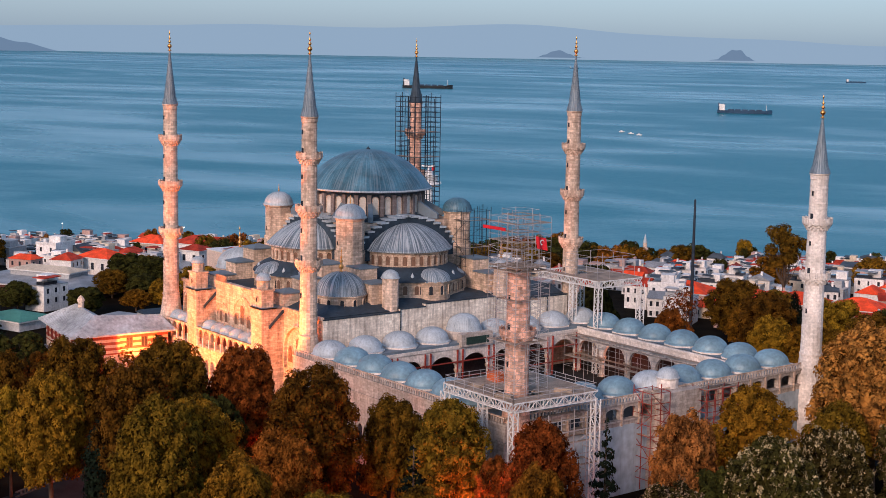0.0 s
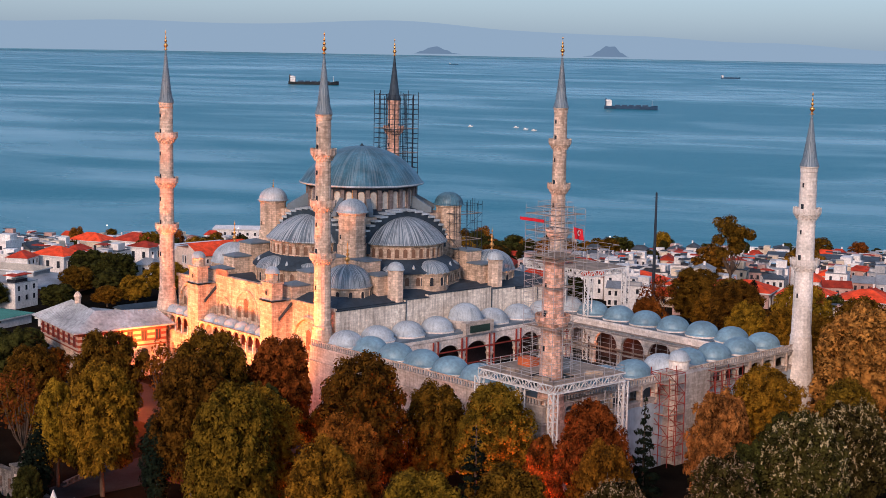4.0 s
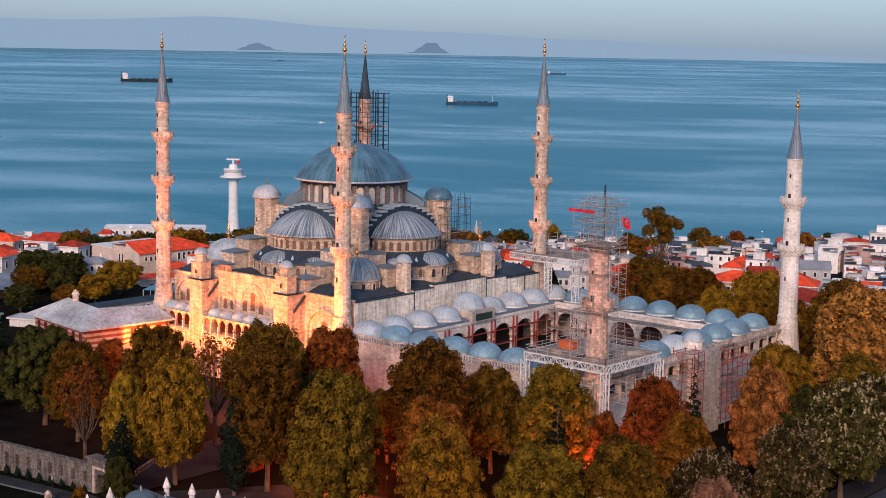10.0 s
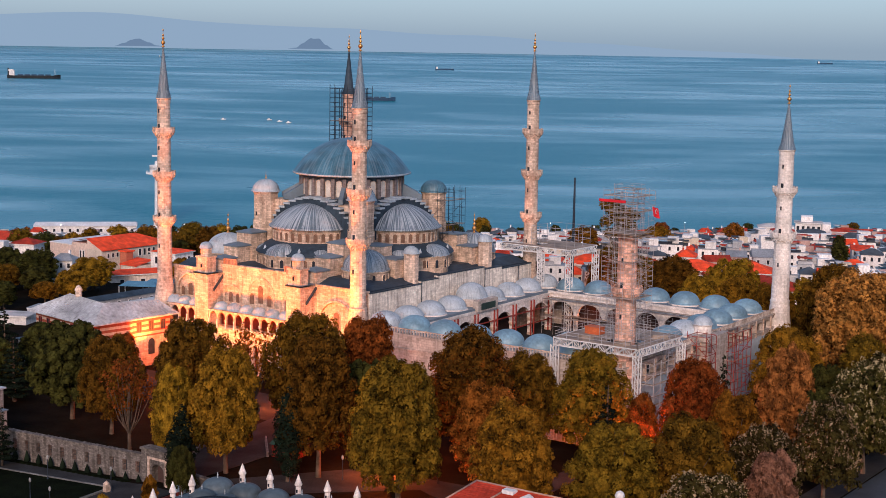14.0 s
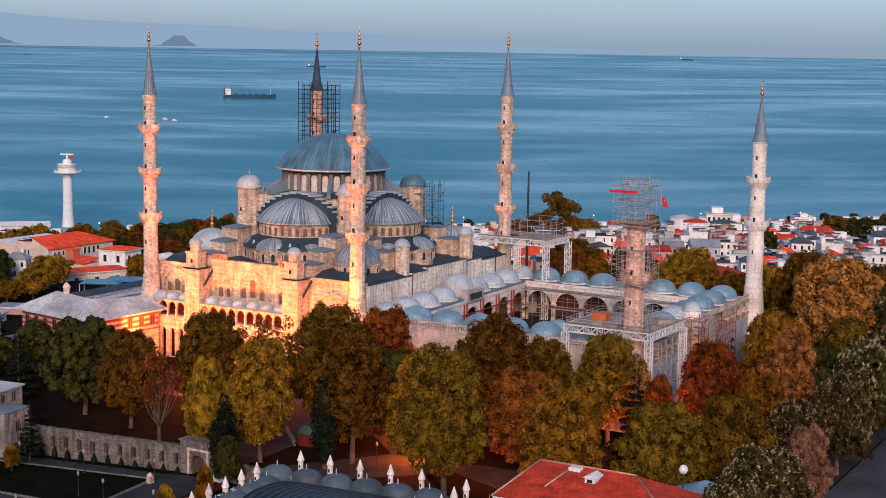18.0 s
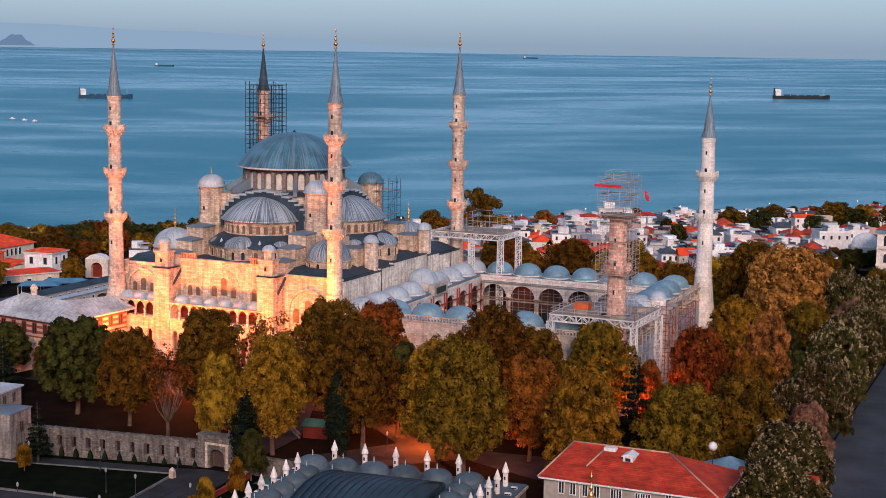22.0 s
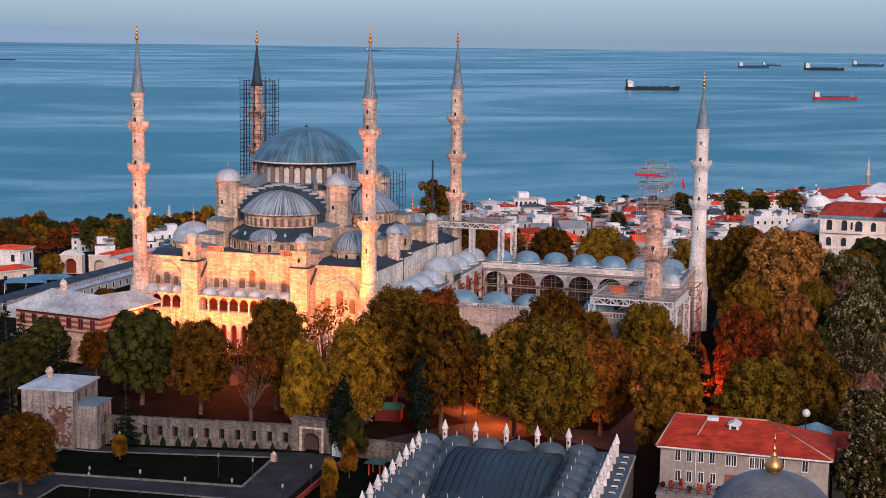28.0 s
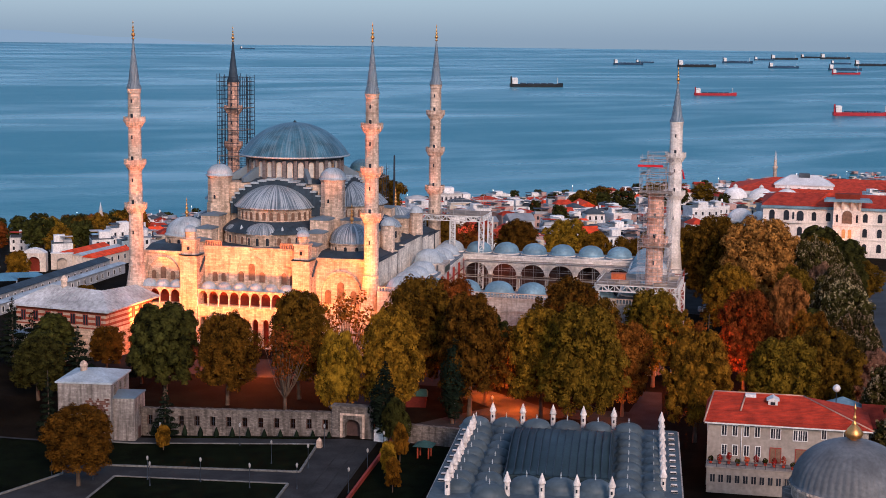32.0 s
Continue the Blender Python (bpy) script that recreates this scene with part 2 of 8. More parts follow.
REDWOOD = material("red_painted_timber", (0.3, 0.05, 0.035), 0.7, 0, 0.3)
REDDARK = material("dark_red_facing", (0.2, 0.03, 0.015), 0.9, 0, 0.3)
STEEL = material("galvanised_scaffold_tube", (0.43, 0.41, 0.41), 0.6, 0.0, 0.25, 3)
STEELDARK = material("dark_scaffold_tube", (0.03, 0.04, 0.055), 0.7, 0.0, 0.25, 3)
PLANK = material("scaffold_boards", (0.33, 0.26, 0.2), 0.85, 0, 0.35, 2)
PINK = material("dust_stained_stone", (0.5, 0.27, 0.18), 0.9, 0, 0.35, 1.6, 0.4, 8, streak=0.3)
REDCLOTH = material("red_cloth", (0.6, 0.02, 0.03), 0.8, 0, 0.15, 2)
WHITE = material("white_paint", (0.75, 0.74, 0.72), 0.6, 0, 0.12, 1, 0.1)
# office roof's vignette darkening is put into this red; town roofs share it
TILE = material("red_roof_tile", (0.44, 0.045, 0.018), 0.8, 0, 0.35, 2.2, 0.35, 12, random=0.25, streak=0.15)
BARK = material("bark", (0.12, 0.085, 0.06), 0.95, 0, 0.4, 4, 0.6)
# tree shade and vignette are put into the near-black lawn and soil colours
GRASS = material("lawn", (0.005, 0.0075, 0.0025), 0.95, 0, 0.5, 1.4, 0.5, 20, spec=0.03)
SOIL = material("darkened_park_ground", (0.011, 0.008, 0.005), 0.95, 0, 0.45, 0.7, 0.4, 10, spec=0.03)
HOARDING = material("pale_hoarding_sheet", (0.44, 0.52, 0.58), 0.6, 0, 0.15, 0.6, 0.05, 4, streak=0.25, random=0.06)
# paving and path stone also carry the vignette in their dark base
PAVE = material("darkened_stone_paving", (0.04, 0.04, 0.04), 0.85, 0, 0.25, 0.8, 0.2, 14, spec=0.03)
PATHSTONE = material("darkened_worn_path_stone", (0.045, 0.045, 0.046), 0.85, 0, 0.3, 0.9, 0.2, 14, spec=0.03)
ASPHALT = material("asphalt", (0.05, 0.06, 0.07), 0.85, 0, 0.3, 0.6, 0.2, 20)


def foliage(name, a, b_, translucent=0.1):
    m = bpy.data.materials.new(name)
    m.use_nodes = True
    n, k = m.node_tree.nodes, m.node_tree.links
    b = n["Principled BSDF"]
    geo, obi = n.new("ShaderNodeNewGeometry"), n.new("ShaderNodeObjectInfo")
    # near-black end a puts the crowns' inner shade into the leaf colour
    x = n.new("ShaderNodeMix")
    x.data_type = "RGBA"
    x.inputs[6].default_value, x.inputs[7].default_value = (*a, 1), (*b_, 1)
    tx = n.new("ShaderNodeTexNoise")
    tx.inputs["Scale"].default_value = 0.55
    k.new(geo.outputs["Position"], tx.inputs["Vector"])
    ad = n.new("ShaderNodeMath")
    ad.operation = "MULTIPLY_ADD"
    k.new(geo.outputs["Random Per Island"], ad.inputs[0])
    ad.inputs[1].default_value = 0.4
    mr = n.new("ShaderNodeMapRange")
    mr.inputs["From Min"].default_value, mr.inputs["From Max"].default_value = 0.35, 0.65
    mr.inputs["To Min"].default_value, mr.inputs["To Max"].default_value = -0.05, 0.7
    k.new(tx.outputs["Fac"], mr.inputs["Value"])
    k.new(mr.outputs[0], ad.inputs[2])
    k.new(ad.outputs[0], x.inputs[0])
    hs = n.new("ShaderNodeHueSaturation")
    k.new(x.outputs[2], hs.inputs["Color"])
    for sock, lo, hi in (("Hue", 0.485, 0.515), ("Value", 0.75, 1.25)):
        v = n.new("ShaderNodeMapRange")
        v.inputs["To Min"].default_value, v.inputs["To Max"].default_value = lo, hi
        k.new(obi.outputs["Random"], v.inputs["Value"])
        k.new(v.outputs[0], hs.inputs[sock])
    k.new(hs.outputs[0], b.inputs["Base Color"])
    b.inputs["Roughness"].default_value, b.inputs["Specular IOR Level"].default_value = 0.85, 0.03
    tr, ms = n.new("ShaderNodeBsdfTranslucent"), n.new("ShaderNodeMixShader")
    k.new(hs.outputs[0], tr.inputs["Color"])
    ms.inputs[0].default_value = translucent
    k.new(b.outputs[0], ms.inputs[1])
    k.new(tr.outputs[0], ms.inputs[2])
    k.new(ms.outputs[0], n["Material Output"].inputs["Surface"])
    return m


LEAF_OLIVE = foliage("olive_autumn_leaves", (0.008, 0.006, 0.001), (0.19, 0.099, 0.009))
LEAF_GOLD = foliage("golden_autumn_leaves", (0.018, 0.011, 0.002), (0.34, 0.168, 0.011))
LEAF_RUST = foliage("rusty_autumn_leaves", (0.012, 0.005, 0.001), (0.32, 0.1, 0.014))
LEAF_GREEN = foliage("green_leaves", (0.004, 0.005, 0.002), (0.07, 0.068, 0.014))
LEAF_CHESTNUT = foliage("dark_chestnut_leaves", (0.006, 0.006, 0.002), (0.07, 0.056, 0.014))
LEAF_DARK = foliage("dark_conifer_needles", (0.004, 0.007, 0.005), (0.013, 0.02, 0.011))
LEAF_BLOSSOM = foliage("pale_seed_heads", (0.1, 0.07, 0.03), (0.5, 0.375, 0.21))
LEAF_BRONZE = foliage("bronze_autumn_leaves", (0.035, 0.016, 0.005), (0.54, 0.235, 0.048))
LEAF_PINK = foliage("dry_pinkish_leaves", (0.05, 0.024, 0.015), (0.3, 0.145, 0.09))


# ---- mesh helpers ----
class Mesh:
    """Collects vertices and faces for one part."""

    def __init__(self):
        self.v, self.f, self.s, self.w = [], [], [], []

    def add(self, verts, faces, smooth=False, m=None, flow=None):
        o = len(self.v)
        if flow:
            self.w += [(0.0, 0.0, 0.0)] * (o - len(self.w)) + flow
        self.v += [tuple(m @ Vector(p)) for p in verts] if m else [tuple(p) for p in verts]
        self.f += [tuple(i + o for i in f) for f in faces]
        self.s += [smooth] * len(faces)
        return self

    def box(self, x0, y0, z0, x1, y1, z1, m=None, taper=0.0):
        t = taper
        p = [(x0, y0, z0), (x1, y0, z0), (x1, y1, z0), (x0, y1, z0), (x0 + t, y0 + t, z1), (x1 - t, y0 + t, z1), (x1 - t, y1 - t, z1), (x0 + t, y1 - t, z1)]
        return self.add(p, [(3, 2, 1, 0), (4, 5, 6, 7), (0, 1, 5, 4), (1, 2, 6, 5), (2, 3, 7, 6), (3, 0, 4, 7)], False, m)

    def lathe(self, prof, n=24, at=(0, 0, 0), a0=0.0, a1=360.0, smooth=True, ribs=0, depth=0.0, m=None, turn=0.0):
        """A profile of (radius, z) turned about a vertical axis; ribs: raised seams."""
        full = abs(a1 - a0) >= 359.9
        cols = n if full else n + 1
        pts, faces, flow = [], [], []
        low = prof[0][1]
        for i in range(cols):
            a = radians(a0 + turn + (a1 - a0) * i / n)
            k = 1 + (depth if ribs and i % ribs == 0 else 0)
            for r, z in prof:
                pts.append((at[0] + r * k * math.cos(a), at[1] + r * k * math.sin(a), at[2] + z))
                flow.append((math.degrees(a) * 0.7, (z - low) * 0.14, at[0] * 0.37 + at[1] * 0.71))
        h = len(prof)
        for i in range(n):
            j = (i + 1) % cols
            for q in range(h - 1):
                faces.append((i * h + q, j * h + q, j * h + q + 1, i * h + q + 1))
        return self.add(pts, faces, smooth, m, flow)

    def prism(self, poly, z0, z1, m=None, cap=True):
        c = len(poly)
        p = [(x, y, z0) for x, y in poly] + [(x, y, z1) for x, y in poly]
        f = [(i, (i + 1) % c, c + (i + 1) % c, c + i) for i in range(c)]
        if cap:
            f += [tuple(range(c - 1, -1, -1)), tuple(range(c, 2 * c))]
        return self.add(p, f, False, m)

    def tube(self, a, b, r=0.05, n=4):
        a, b = Vector(a), Vector(b)
        d = (b - a).normalized()
        u = d.orthogonal().normalized()
        w = d.cross(u)
        p = []
        for e in (a, b):
            for i in range(n):
                t = math.tau * i / n
                p.append(e + r * (math.cos(t) * u + math.sin(t) * w))
        f = [(i, (i + 1) % n, n + (i + 1) % n, n + i) for i in range(n)]
        return self.add(p, f + [tuple(range(n - 1, -1, -1)), tuple(range(n, 2 * n))], n > 4)

    def arches(self, m, bays, z0, z1, thick, sill=None, seg=8):
        """A wall in the local xz plane (thickness along +y). bays: (x0, x1, opening x0, opening x1, spring, rise, sill)."""
        for x0, x1, xa, xb, spring, rise, low in bays:
            mid, half = (xa + xb) / 2, (xb - xa) / 2
            arc = []
            for i in range(seg + 1):
                t = i / seg * 2 - 1
                arc.append((mid + half * math.sin(t * math.pi / 2), spring + rise * (math.cos(t * math.pi / 2) ** 0.8 if abs(t) < 1 else 0)))
            for y, flip in ((0, False), (thick, True)):
                quads = [[(x0, z0), (xa, z0), (xa, z1), (x0, z1)], [(xb, z0), (x1, z0), (x1, z1), (xb, z1)]]
                if low > z0:
                    quads.append([(xa, z0), (xb, z0), (xb, low), (xa, low)])
                for (px, pz), (qx, qz) in zip(arc, arc[1:]):
                    quads.append([(px, pz), (qx, qz), (qx, z1), (px, z1)])
                for q in quads:
                    p = [(a, y, b) for a, b in q]
                    self.add(p, [(3, 2, 1, 0) if flip else (0, 1, 2, 3)], False, m)
            line = [(xa, low)] + arc + [(xb, low)]
            for (px, pz), (qx, qz) in zip(line, line[1:]):
                self.add([(px, 0, pz), (px, thick, pz), (qx, thick, qz), (qx, 0, qz)], [(0, 1, 2, 3)], False, m)
            if low > z0:
                self.add([(xa, 0, low), (xb, 0, low), (xb, thick, low), (xa, thick, low)], [(0, 1, 2, 3)], False, m)
            self.add([(x0, 0, z1), (x1, 0, z1), (x1, thick, z1), (x0, thick, z1)], [(0, 1, 2, 3)], False, m)
        e0, e1 = bays[0][0], bays[-1][1]
        self.add([(e0, 0, z0), (e0, 0, z1), (e0, thick, z1), (e0, thick, z0)], [(0, 1, 2, 3)], False, m)
        self.add([(e1, 0, z0), (e1, thick, z0), (e1, thick, z1), (e1, 0, z1)], [(0, 1, 2, 3)], False, m)
        return self

    def data(self, name):
        d = bpy.data.meshes.new(name)
        d.from_pydata(self.v, [], self.f)
        d.polygons.foreach_set("use_smooth", self.s)
        if self.w:
            layer = d.attributes.new("flow", "FLOAT_VECTOR", "POINT")
            rest = self.w + [(0.0, 0.0, 0.0)] * (len(self.v) - len(self.w))
            layer.data.foreach_set("vector", [c for p in rest for c in p])
        d.update()
        return d


def part(name, mesh, material_, parent=None, label=""):
    d = mesh if isinstance(mesh, bpy.types.Mesh) else mesh.data(name)
    if not d.materials:
        d.materials.append(material_)
    ob = new(name, d)
    ob.parent = parent
    if label:
        ob["label"] = label
    return ob


def thing(name, label, category, at=(0, 0, 0), group="", kind="", turn=0.0):
    ob = new(name)
    ob.empty_display_size = 0.5
    ob.matrix_world = pose(*at, 0, 0, turn)
    return tagged(ob, label, category, group, kind)


def solo(name, mesh, material_, label, category, at=(0, 0, 0), group="", kind="", turn=0.0):
    ob = part(name, mesh, material_)
    ob.matrix_world = pose(*at, 0, 0, turn)
    return tagged(ob, label, category, group, kind)


def leaf_cloud(mesh, rng, lobes, count, size, under=-0.75):
    """Small leaf sprays over the outside of overlapping lobes (centre, radii); under: how far they reach round below."""
    g = np.random.default_rng(rng.randrange(10 ** 6))
    c = np.array([a for a, _ in lobes], float)
    r = np.array([b for _, b in lobes], float)
    w = r[:, 0] * (r[:, 1] + r[:, 2])
    pick = np.repeat(np.arange(len(lobes)), np.maximum(1, (count * w / w.sum()).astype(int)))
    n = len(pick)
    z, a = g.uniform(under, 1, n), g.uniform(0, math.tau, n)
    k = np.sqrt(np.maximum(0, 1 - z * z))
    d = np.stack([k * np.cos(a), k * np.sin(a), z], 1)
    at = c[pick] + d * r[pick] * (1.08 - np.abs(g.normal(0, 0.24, n)))[:, None]
    nrm = d + g.normal(0, 0.27, (n, 3)) + np.array([0, 0, 0.15])
    nrm /= np.linalg.norm(nrm, axis=1)[:, None]
    t = np.cross(nrm, g.normal(0, 1, (n, 3)))
    t /= np.linalg.norm(t, axis=1)[:, None]
    b = np.cross(nrm, t)
    s = (size * g.uniform(0.6, 1.5, n))[:, None]
    v = np.stack([at - t * s * 0.9 - b * s * 0.55, at + t * s * 0.9 - b * s * 0.55, at + b * s], 1).reshape(-1, 3)
    mesh.add(v.tolist(), [(3 * i, 3 * i + 1, 3 * i + 2) for i in range(n)], False)


def branch(m, a, b, ra, rb, n=6):
    a, b = Vector(a), Vector(b)
    d = (b - a).normalized()
    u = d.orthogonal().normalized()
    w = d.cross(u)
    p = [e + r * (math.cos(math.tau * i / n) * u + math.sin(math.tau * i / n) * w) for e, r in ((a, ra), (b, rb)) for i in range(n)]
    m.add(p, [(i, (i + 1) % n, n + (i + 1) % n, n + i) for i in range(n)], True)


def dome_profile(r, h, z=0.0, n=12, pointed=0.0):
    """From the rim to the crown; pointed > 0 lifts the crown a little."""
    out = []
    for i in range(n + 1):
        a = math.pi / 2 * i / n
        out.append((max(r * math.cos(a), 0.002), z + h * math.sin(a) + pointed * (i / n) ** 3))
    return out


def cap_profile(r, h, z, n=12):
    """A shallow spherical cap from rim to crown."""
    big = (r * r + h * h) / (2 * h)
    top = math.asin(min(1, r / big))
    return [(max(big * math.sin(top * (1 - i / n)), 0.002), z + h - big + big * math.cos(top * (1 - i / n))) for i in range(n + 1)]


def hip_cap(x0, y0, x1, y1, z, thick, up):
    """A slab with a hipped top."""
    k = min(x1 - x0, y1 - y0) * 0.45
    xm = (x0 + x1) / 2
    p = [(x0, y0, z), (x1, y0, z), (x1, y1, z), (x0, y1, z), (x0, y0, z + thick), (x1, y0, z + thick), (x1, y1, z + thick), (x0, y1, z + thick), (xm, y0 + k, z + thick + up), (xm, y1 - k, z + thick + up)]
    return Mesh().add(p, [(3, 2, 1, 0), (0, 1, 5, 4), (1, 2, 6, 5), (2, 3, 7, 6), (3, 0, 4, 7), (4, 5, 8), (5, 6, 9, 8), (6, 7, 9), (7, 4, 8, 9)])


def finial(scale=1.0):
    s = scale
    prof = [(0.55, 0), (0.3, 0.25), (0.16, 0.5), (0.2, 0.6), (0.5, 0.95), (0.55, 1.2), (0.4, 1.5), (0.14, 1.75), (0.16, 1.85), (0.36, 2.1), (0.36, 2.3), (0.12, 2.6), (0.12, 2.75), (0.26, 2.95), (0.24, 3.15), (0.08, 3.4), (0.06, 4.0), (0.17, 4.15), (0.17, 4.4), (0.04, 4.6), (0.01, 5.1)]
    return Mesh().lathe([(r * s, z * s) for r, z in prof], 10)


def arched_pane(w, h, n=6, deep=0.05):
    """An arched leaf in the local xz plane, facing -y, its foot at the origin."""
    k = h - w / 2
    edge = [(-w / 2, 0), (w / 2, 0)] + [(w / 2 * math.cos(math.pi * i / n), k + w / 2 * math.sin(math.pi * i / n)) for i in range(n + 1)]
    c = len(edge)
    p = [(x, 0, z) for x, z in edge] + [(x, deep, z) for x, z in edge]
    f = [tuple(range(c))] + [(i, c + i, c + (i + 1) % c, (i + 1) % c) for i in range(c)]
    return Mesh().add(p, f)


def arched_rim(w, h, t=0.14, deep=0.2, n=6):
    k = h - w / 2
    inner = [(-w / 2, 0)] + [(-w / 2 * math.cos(math.pi * i / n), k + w / 2 * math.sin(math.pi * i / n)) for i in range(n + 1)] + [(w / 2, 0)]
    outer = [(-w / 2 - t, 0)] + [(-(w / 2 + t) * math.cos(math.pi * i / n), k + (w / 2 + t) * math.sin(math.pi * i / n)) for i in range(n + 1)] + [(w / 2 + t, 0)]
    p, f, c = [], [], len(inner)
    for y in (-deep, 0.02):
        p += [(x, y, z) for x, z in inner] + [(x, y, z) for x, z in outer]
    for i in range(c - 1):
        f += [(i, i + 1, c + i + 1, c + i), (i, 2 * c + i, 2 * c + i + 1, i + 1), (c + i, c + i + 1, 3 * c + i + 1, 3 * c + i)]
    return Mesh().add(p, f)


PANES = {}


def window(parent, at, turn, w, h, glass=None, stone=None):
    """An arched window: glass set behind a stone surround. turn 0 faces -y."""
    key = (round(w, 2), round(h, 2), (glass or GLASS).name, (stone or STONE).name)
    if key not in PANES:
        a, b = arched_pane(w, h).data("pane"), arched_rim(w, h).data("window_surround")
        a.materials.append(glass or GLASS)
        b.materials.append(stone or STONE)
        PANES[key] = (a, b)
    rim = part("window", PANES[key][1], None, parent)
    rim.matrix_basis = pose(*at, 0, 0, turn)
    part("pane", PANES[key][0], None, rim).location = (0, -0.04, 0)
    return rim


def ring_windows(parent, centre, r, z, count, w, h, a0=0.0, a1=360.0, glass=None, stone=None):
    full = a1 - a0 >= 359
    for i in range(count):
        a = a0 + (a1 - a0) * (i + (0 if full else 0.5)) / count
        window(parent, (centre[0] + r * math.cos(radians(a)), centre[1] + r * math.sin(radians(a)), z), a + 90, w, h, glass, stone)


# ---- ground and sea ----
SEA = -30.0
SHORE_A, SHORE_B = Vector((-480, 130)), Vector((190, 830))
SHORE_WAY = (SHORE_B - SHORE_A).normalized()
SHORE_OUT = Vector((-SHORE_WAY.y, SHORE_WAY.x))


def inland(x, y):
    """Metres from the shore line, positive on the land side."""
    return -(Vector((x, y)) - SHORE_A).dot(SHORE_OUT)


def rise(x, y):
    """Height of the ground: level round the mosque, falling to the shore."""
    d = inland(x, y)
    t = min(max((d - 12) / 330, 0), 1)
    land = SEA + 2.2 + (0.3 - SEA - 2.2) * (t * t * (3 - 2 * t))
    land -= 2.4 * min(max((46 - x) / 40, 0), 1) * min(max((-96 - y) / 10, 0), 1)
    if d < 12:
        land = SEA + 2.2 - (12 - d) * 0.6
    return land


def sheet(name, xs, ys, height, material_, label, category):
    pts = [(x, y, height(x, y)) for y in ys for x in xs]
    w = len(xs)
    fs = [(j * w + i, j * w + i + 1, (j + 1) * w + i + 1, (j + 1) * w + i) for j in range(len(ys) - 1) for i in range(w - 1)]
    return solo(name, Mesh().add(pts, fs, True), material_, label, category, kind="structure")


def steps(a, b, n):
    return [a + (b - a) * i / n for i in range(n + 1)]


def land_height(x, y):
    d = inland(x, y)
    return rise(x, y) if d > -30 else SEA - 20


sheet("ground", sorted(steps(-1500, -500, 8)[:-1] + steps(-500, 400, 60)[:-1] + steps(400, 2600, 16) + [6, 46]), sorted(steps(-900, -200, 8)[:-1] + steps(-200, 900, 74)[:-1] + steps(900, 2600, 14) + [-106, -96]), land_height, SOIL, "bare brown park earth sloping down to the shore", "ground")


def sea_mesh():
    m, pts, fs = Mesh(), [], []
    rad = [0, 120, 300, 600, 850, 900, 980, 1100, 1300, 1550, 1800, 2100, 2400, 2800, 3200, 3600, 4000, 4300, 4500, 4650, 4760]
    n = 96
    for r in rad:
        up = 80.5 * max(0, (r - 850) / 3910) ** 0.68
        for i in range(n):
            a = math.tau * i / n
            pts.append((200 + r * math.cos(a), -280 + r * math.sin(a), SEA + up))
    for j in range(len(rad) - 1):
        for i in range(n):
            k = (i + 1) % n
            fs.append((j * n + i, j * n + k, (j + 1) * n + k, (j + 1) * n + i))
    return m.add(pts, fs, True)


def sea_material():
    m = bpy.data.materials.new("sea_water")
    m.use_nodes = True
    n, k = m.node_tree.nodes, m.node_tree.links
    b = n["Principled BSDF"]
    b.inputs["Roughness"].default_value, b.inputs["IOR"].default_value = 0.32, 1.33
    b.inputs["Specular IOR Level"].default_value = 0.18
    co = n.new("ShaderNodeNewGeometry").outputs["Position"]

    def across(way, scale):
        d = n.new("ShaderNodeVectorMath")
        d.operation = "DOT_PRODUCT"
        k.new(co, d.inputs[0])
        d.inputs[1].default_value = (way[0] * scale, way[1] * scale, 0)
        return d.outputs["Value"]

    def tex(along, deep, detail, rough=0.55):
        """Noise drawn out along the shore."""
        c, t = n.new("ShaderNodeCombineXYZ"), n.new("ShaderNodeTexNoise")
        k.new(across((0.82, 0.57), along), c.inputs[0])
        k.new(across((-0.57, 0.82), deep), c.inputs[1])
        t.inputs["Scale"].default_value, t.inputs["Detail"].default_value, t.inputs["Roughness"].default_value = 1.0, detail, rough
        t.inputs["Distortion"].default_value = 1.7
        k.new(c.outputs[0], t.inputs["Vector"])
        return t.outputs["Fac"]

    add = n.new("ShaderNodeMath")
    add.operation = "MULTIPLY_ADD"
    k.new(tex(0.0026, 0.0062, 4, 0.5), add.inputs[0])
    add.inputs[1].default_value = 0.45
    half = n.new("ShaderNodeMath")
    half.operation = "MULTIPLY"
    k.new(tex(0.0011, 0.0036, 4), half.inputs[0])
    half.inputs[1].default_value = 0.55
    k.new(half.outputs[0], add.inputs[2])
    slick = add.outputs[0]
    r1 = n.new("ShaderNodeValToRGB")
    r1.color_ramp.elements[0].position, r1.color_ramp.elements[1].position = 0.46, 0.64
    r1.color_ramp.elements[0].color, r1.color_ramp.elements[1].color = (0.004, 0.16, 0.215, 1), (0.16, 0.355, 0.42, 1)
    k.new(slick, r1.inputs[0])
    k.new(r1.outputs[0], b.inputs["Base Color"])
    mr = n.new("ShaderNodeMapRange")
    mr.inputs["From Min"].default_value, mr.inputs["From Max"].default_value = 0.4, 0.66
    mr.inputs["To Min"].default_value, mr.inputs["To Max"].default_value = 0.34, 0.22
    k.new(slick, mr.inputs["Value"])
    k.new(mr.outputs[0], b.inputs["Roughness"])
    bp = n.new("ShaderNodeBump")
    bp.inputs["Strength"].default_value, bp.inputs["Distance"].default_value = 0.35, 1.0
    k.new(tex(0.06, 0.19, 6), bp.inputs["Height"])
    k.new(bp.outputs[0], b.inputs["Normal"])
    return m


solo("sea", sea_mesh(), sea_material(), "calm blue sea with pale wind streaks", "sea", kind="structure")


def sea_level(x, y):
    r = math.hypot(x - 200, y + 280)
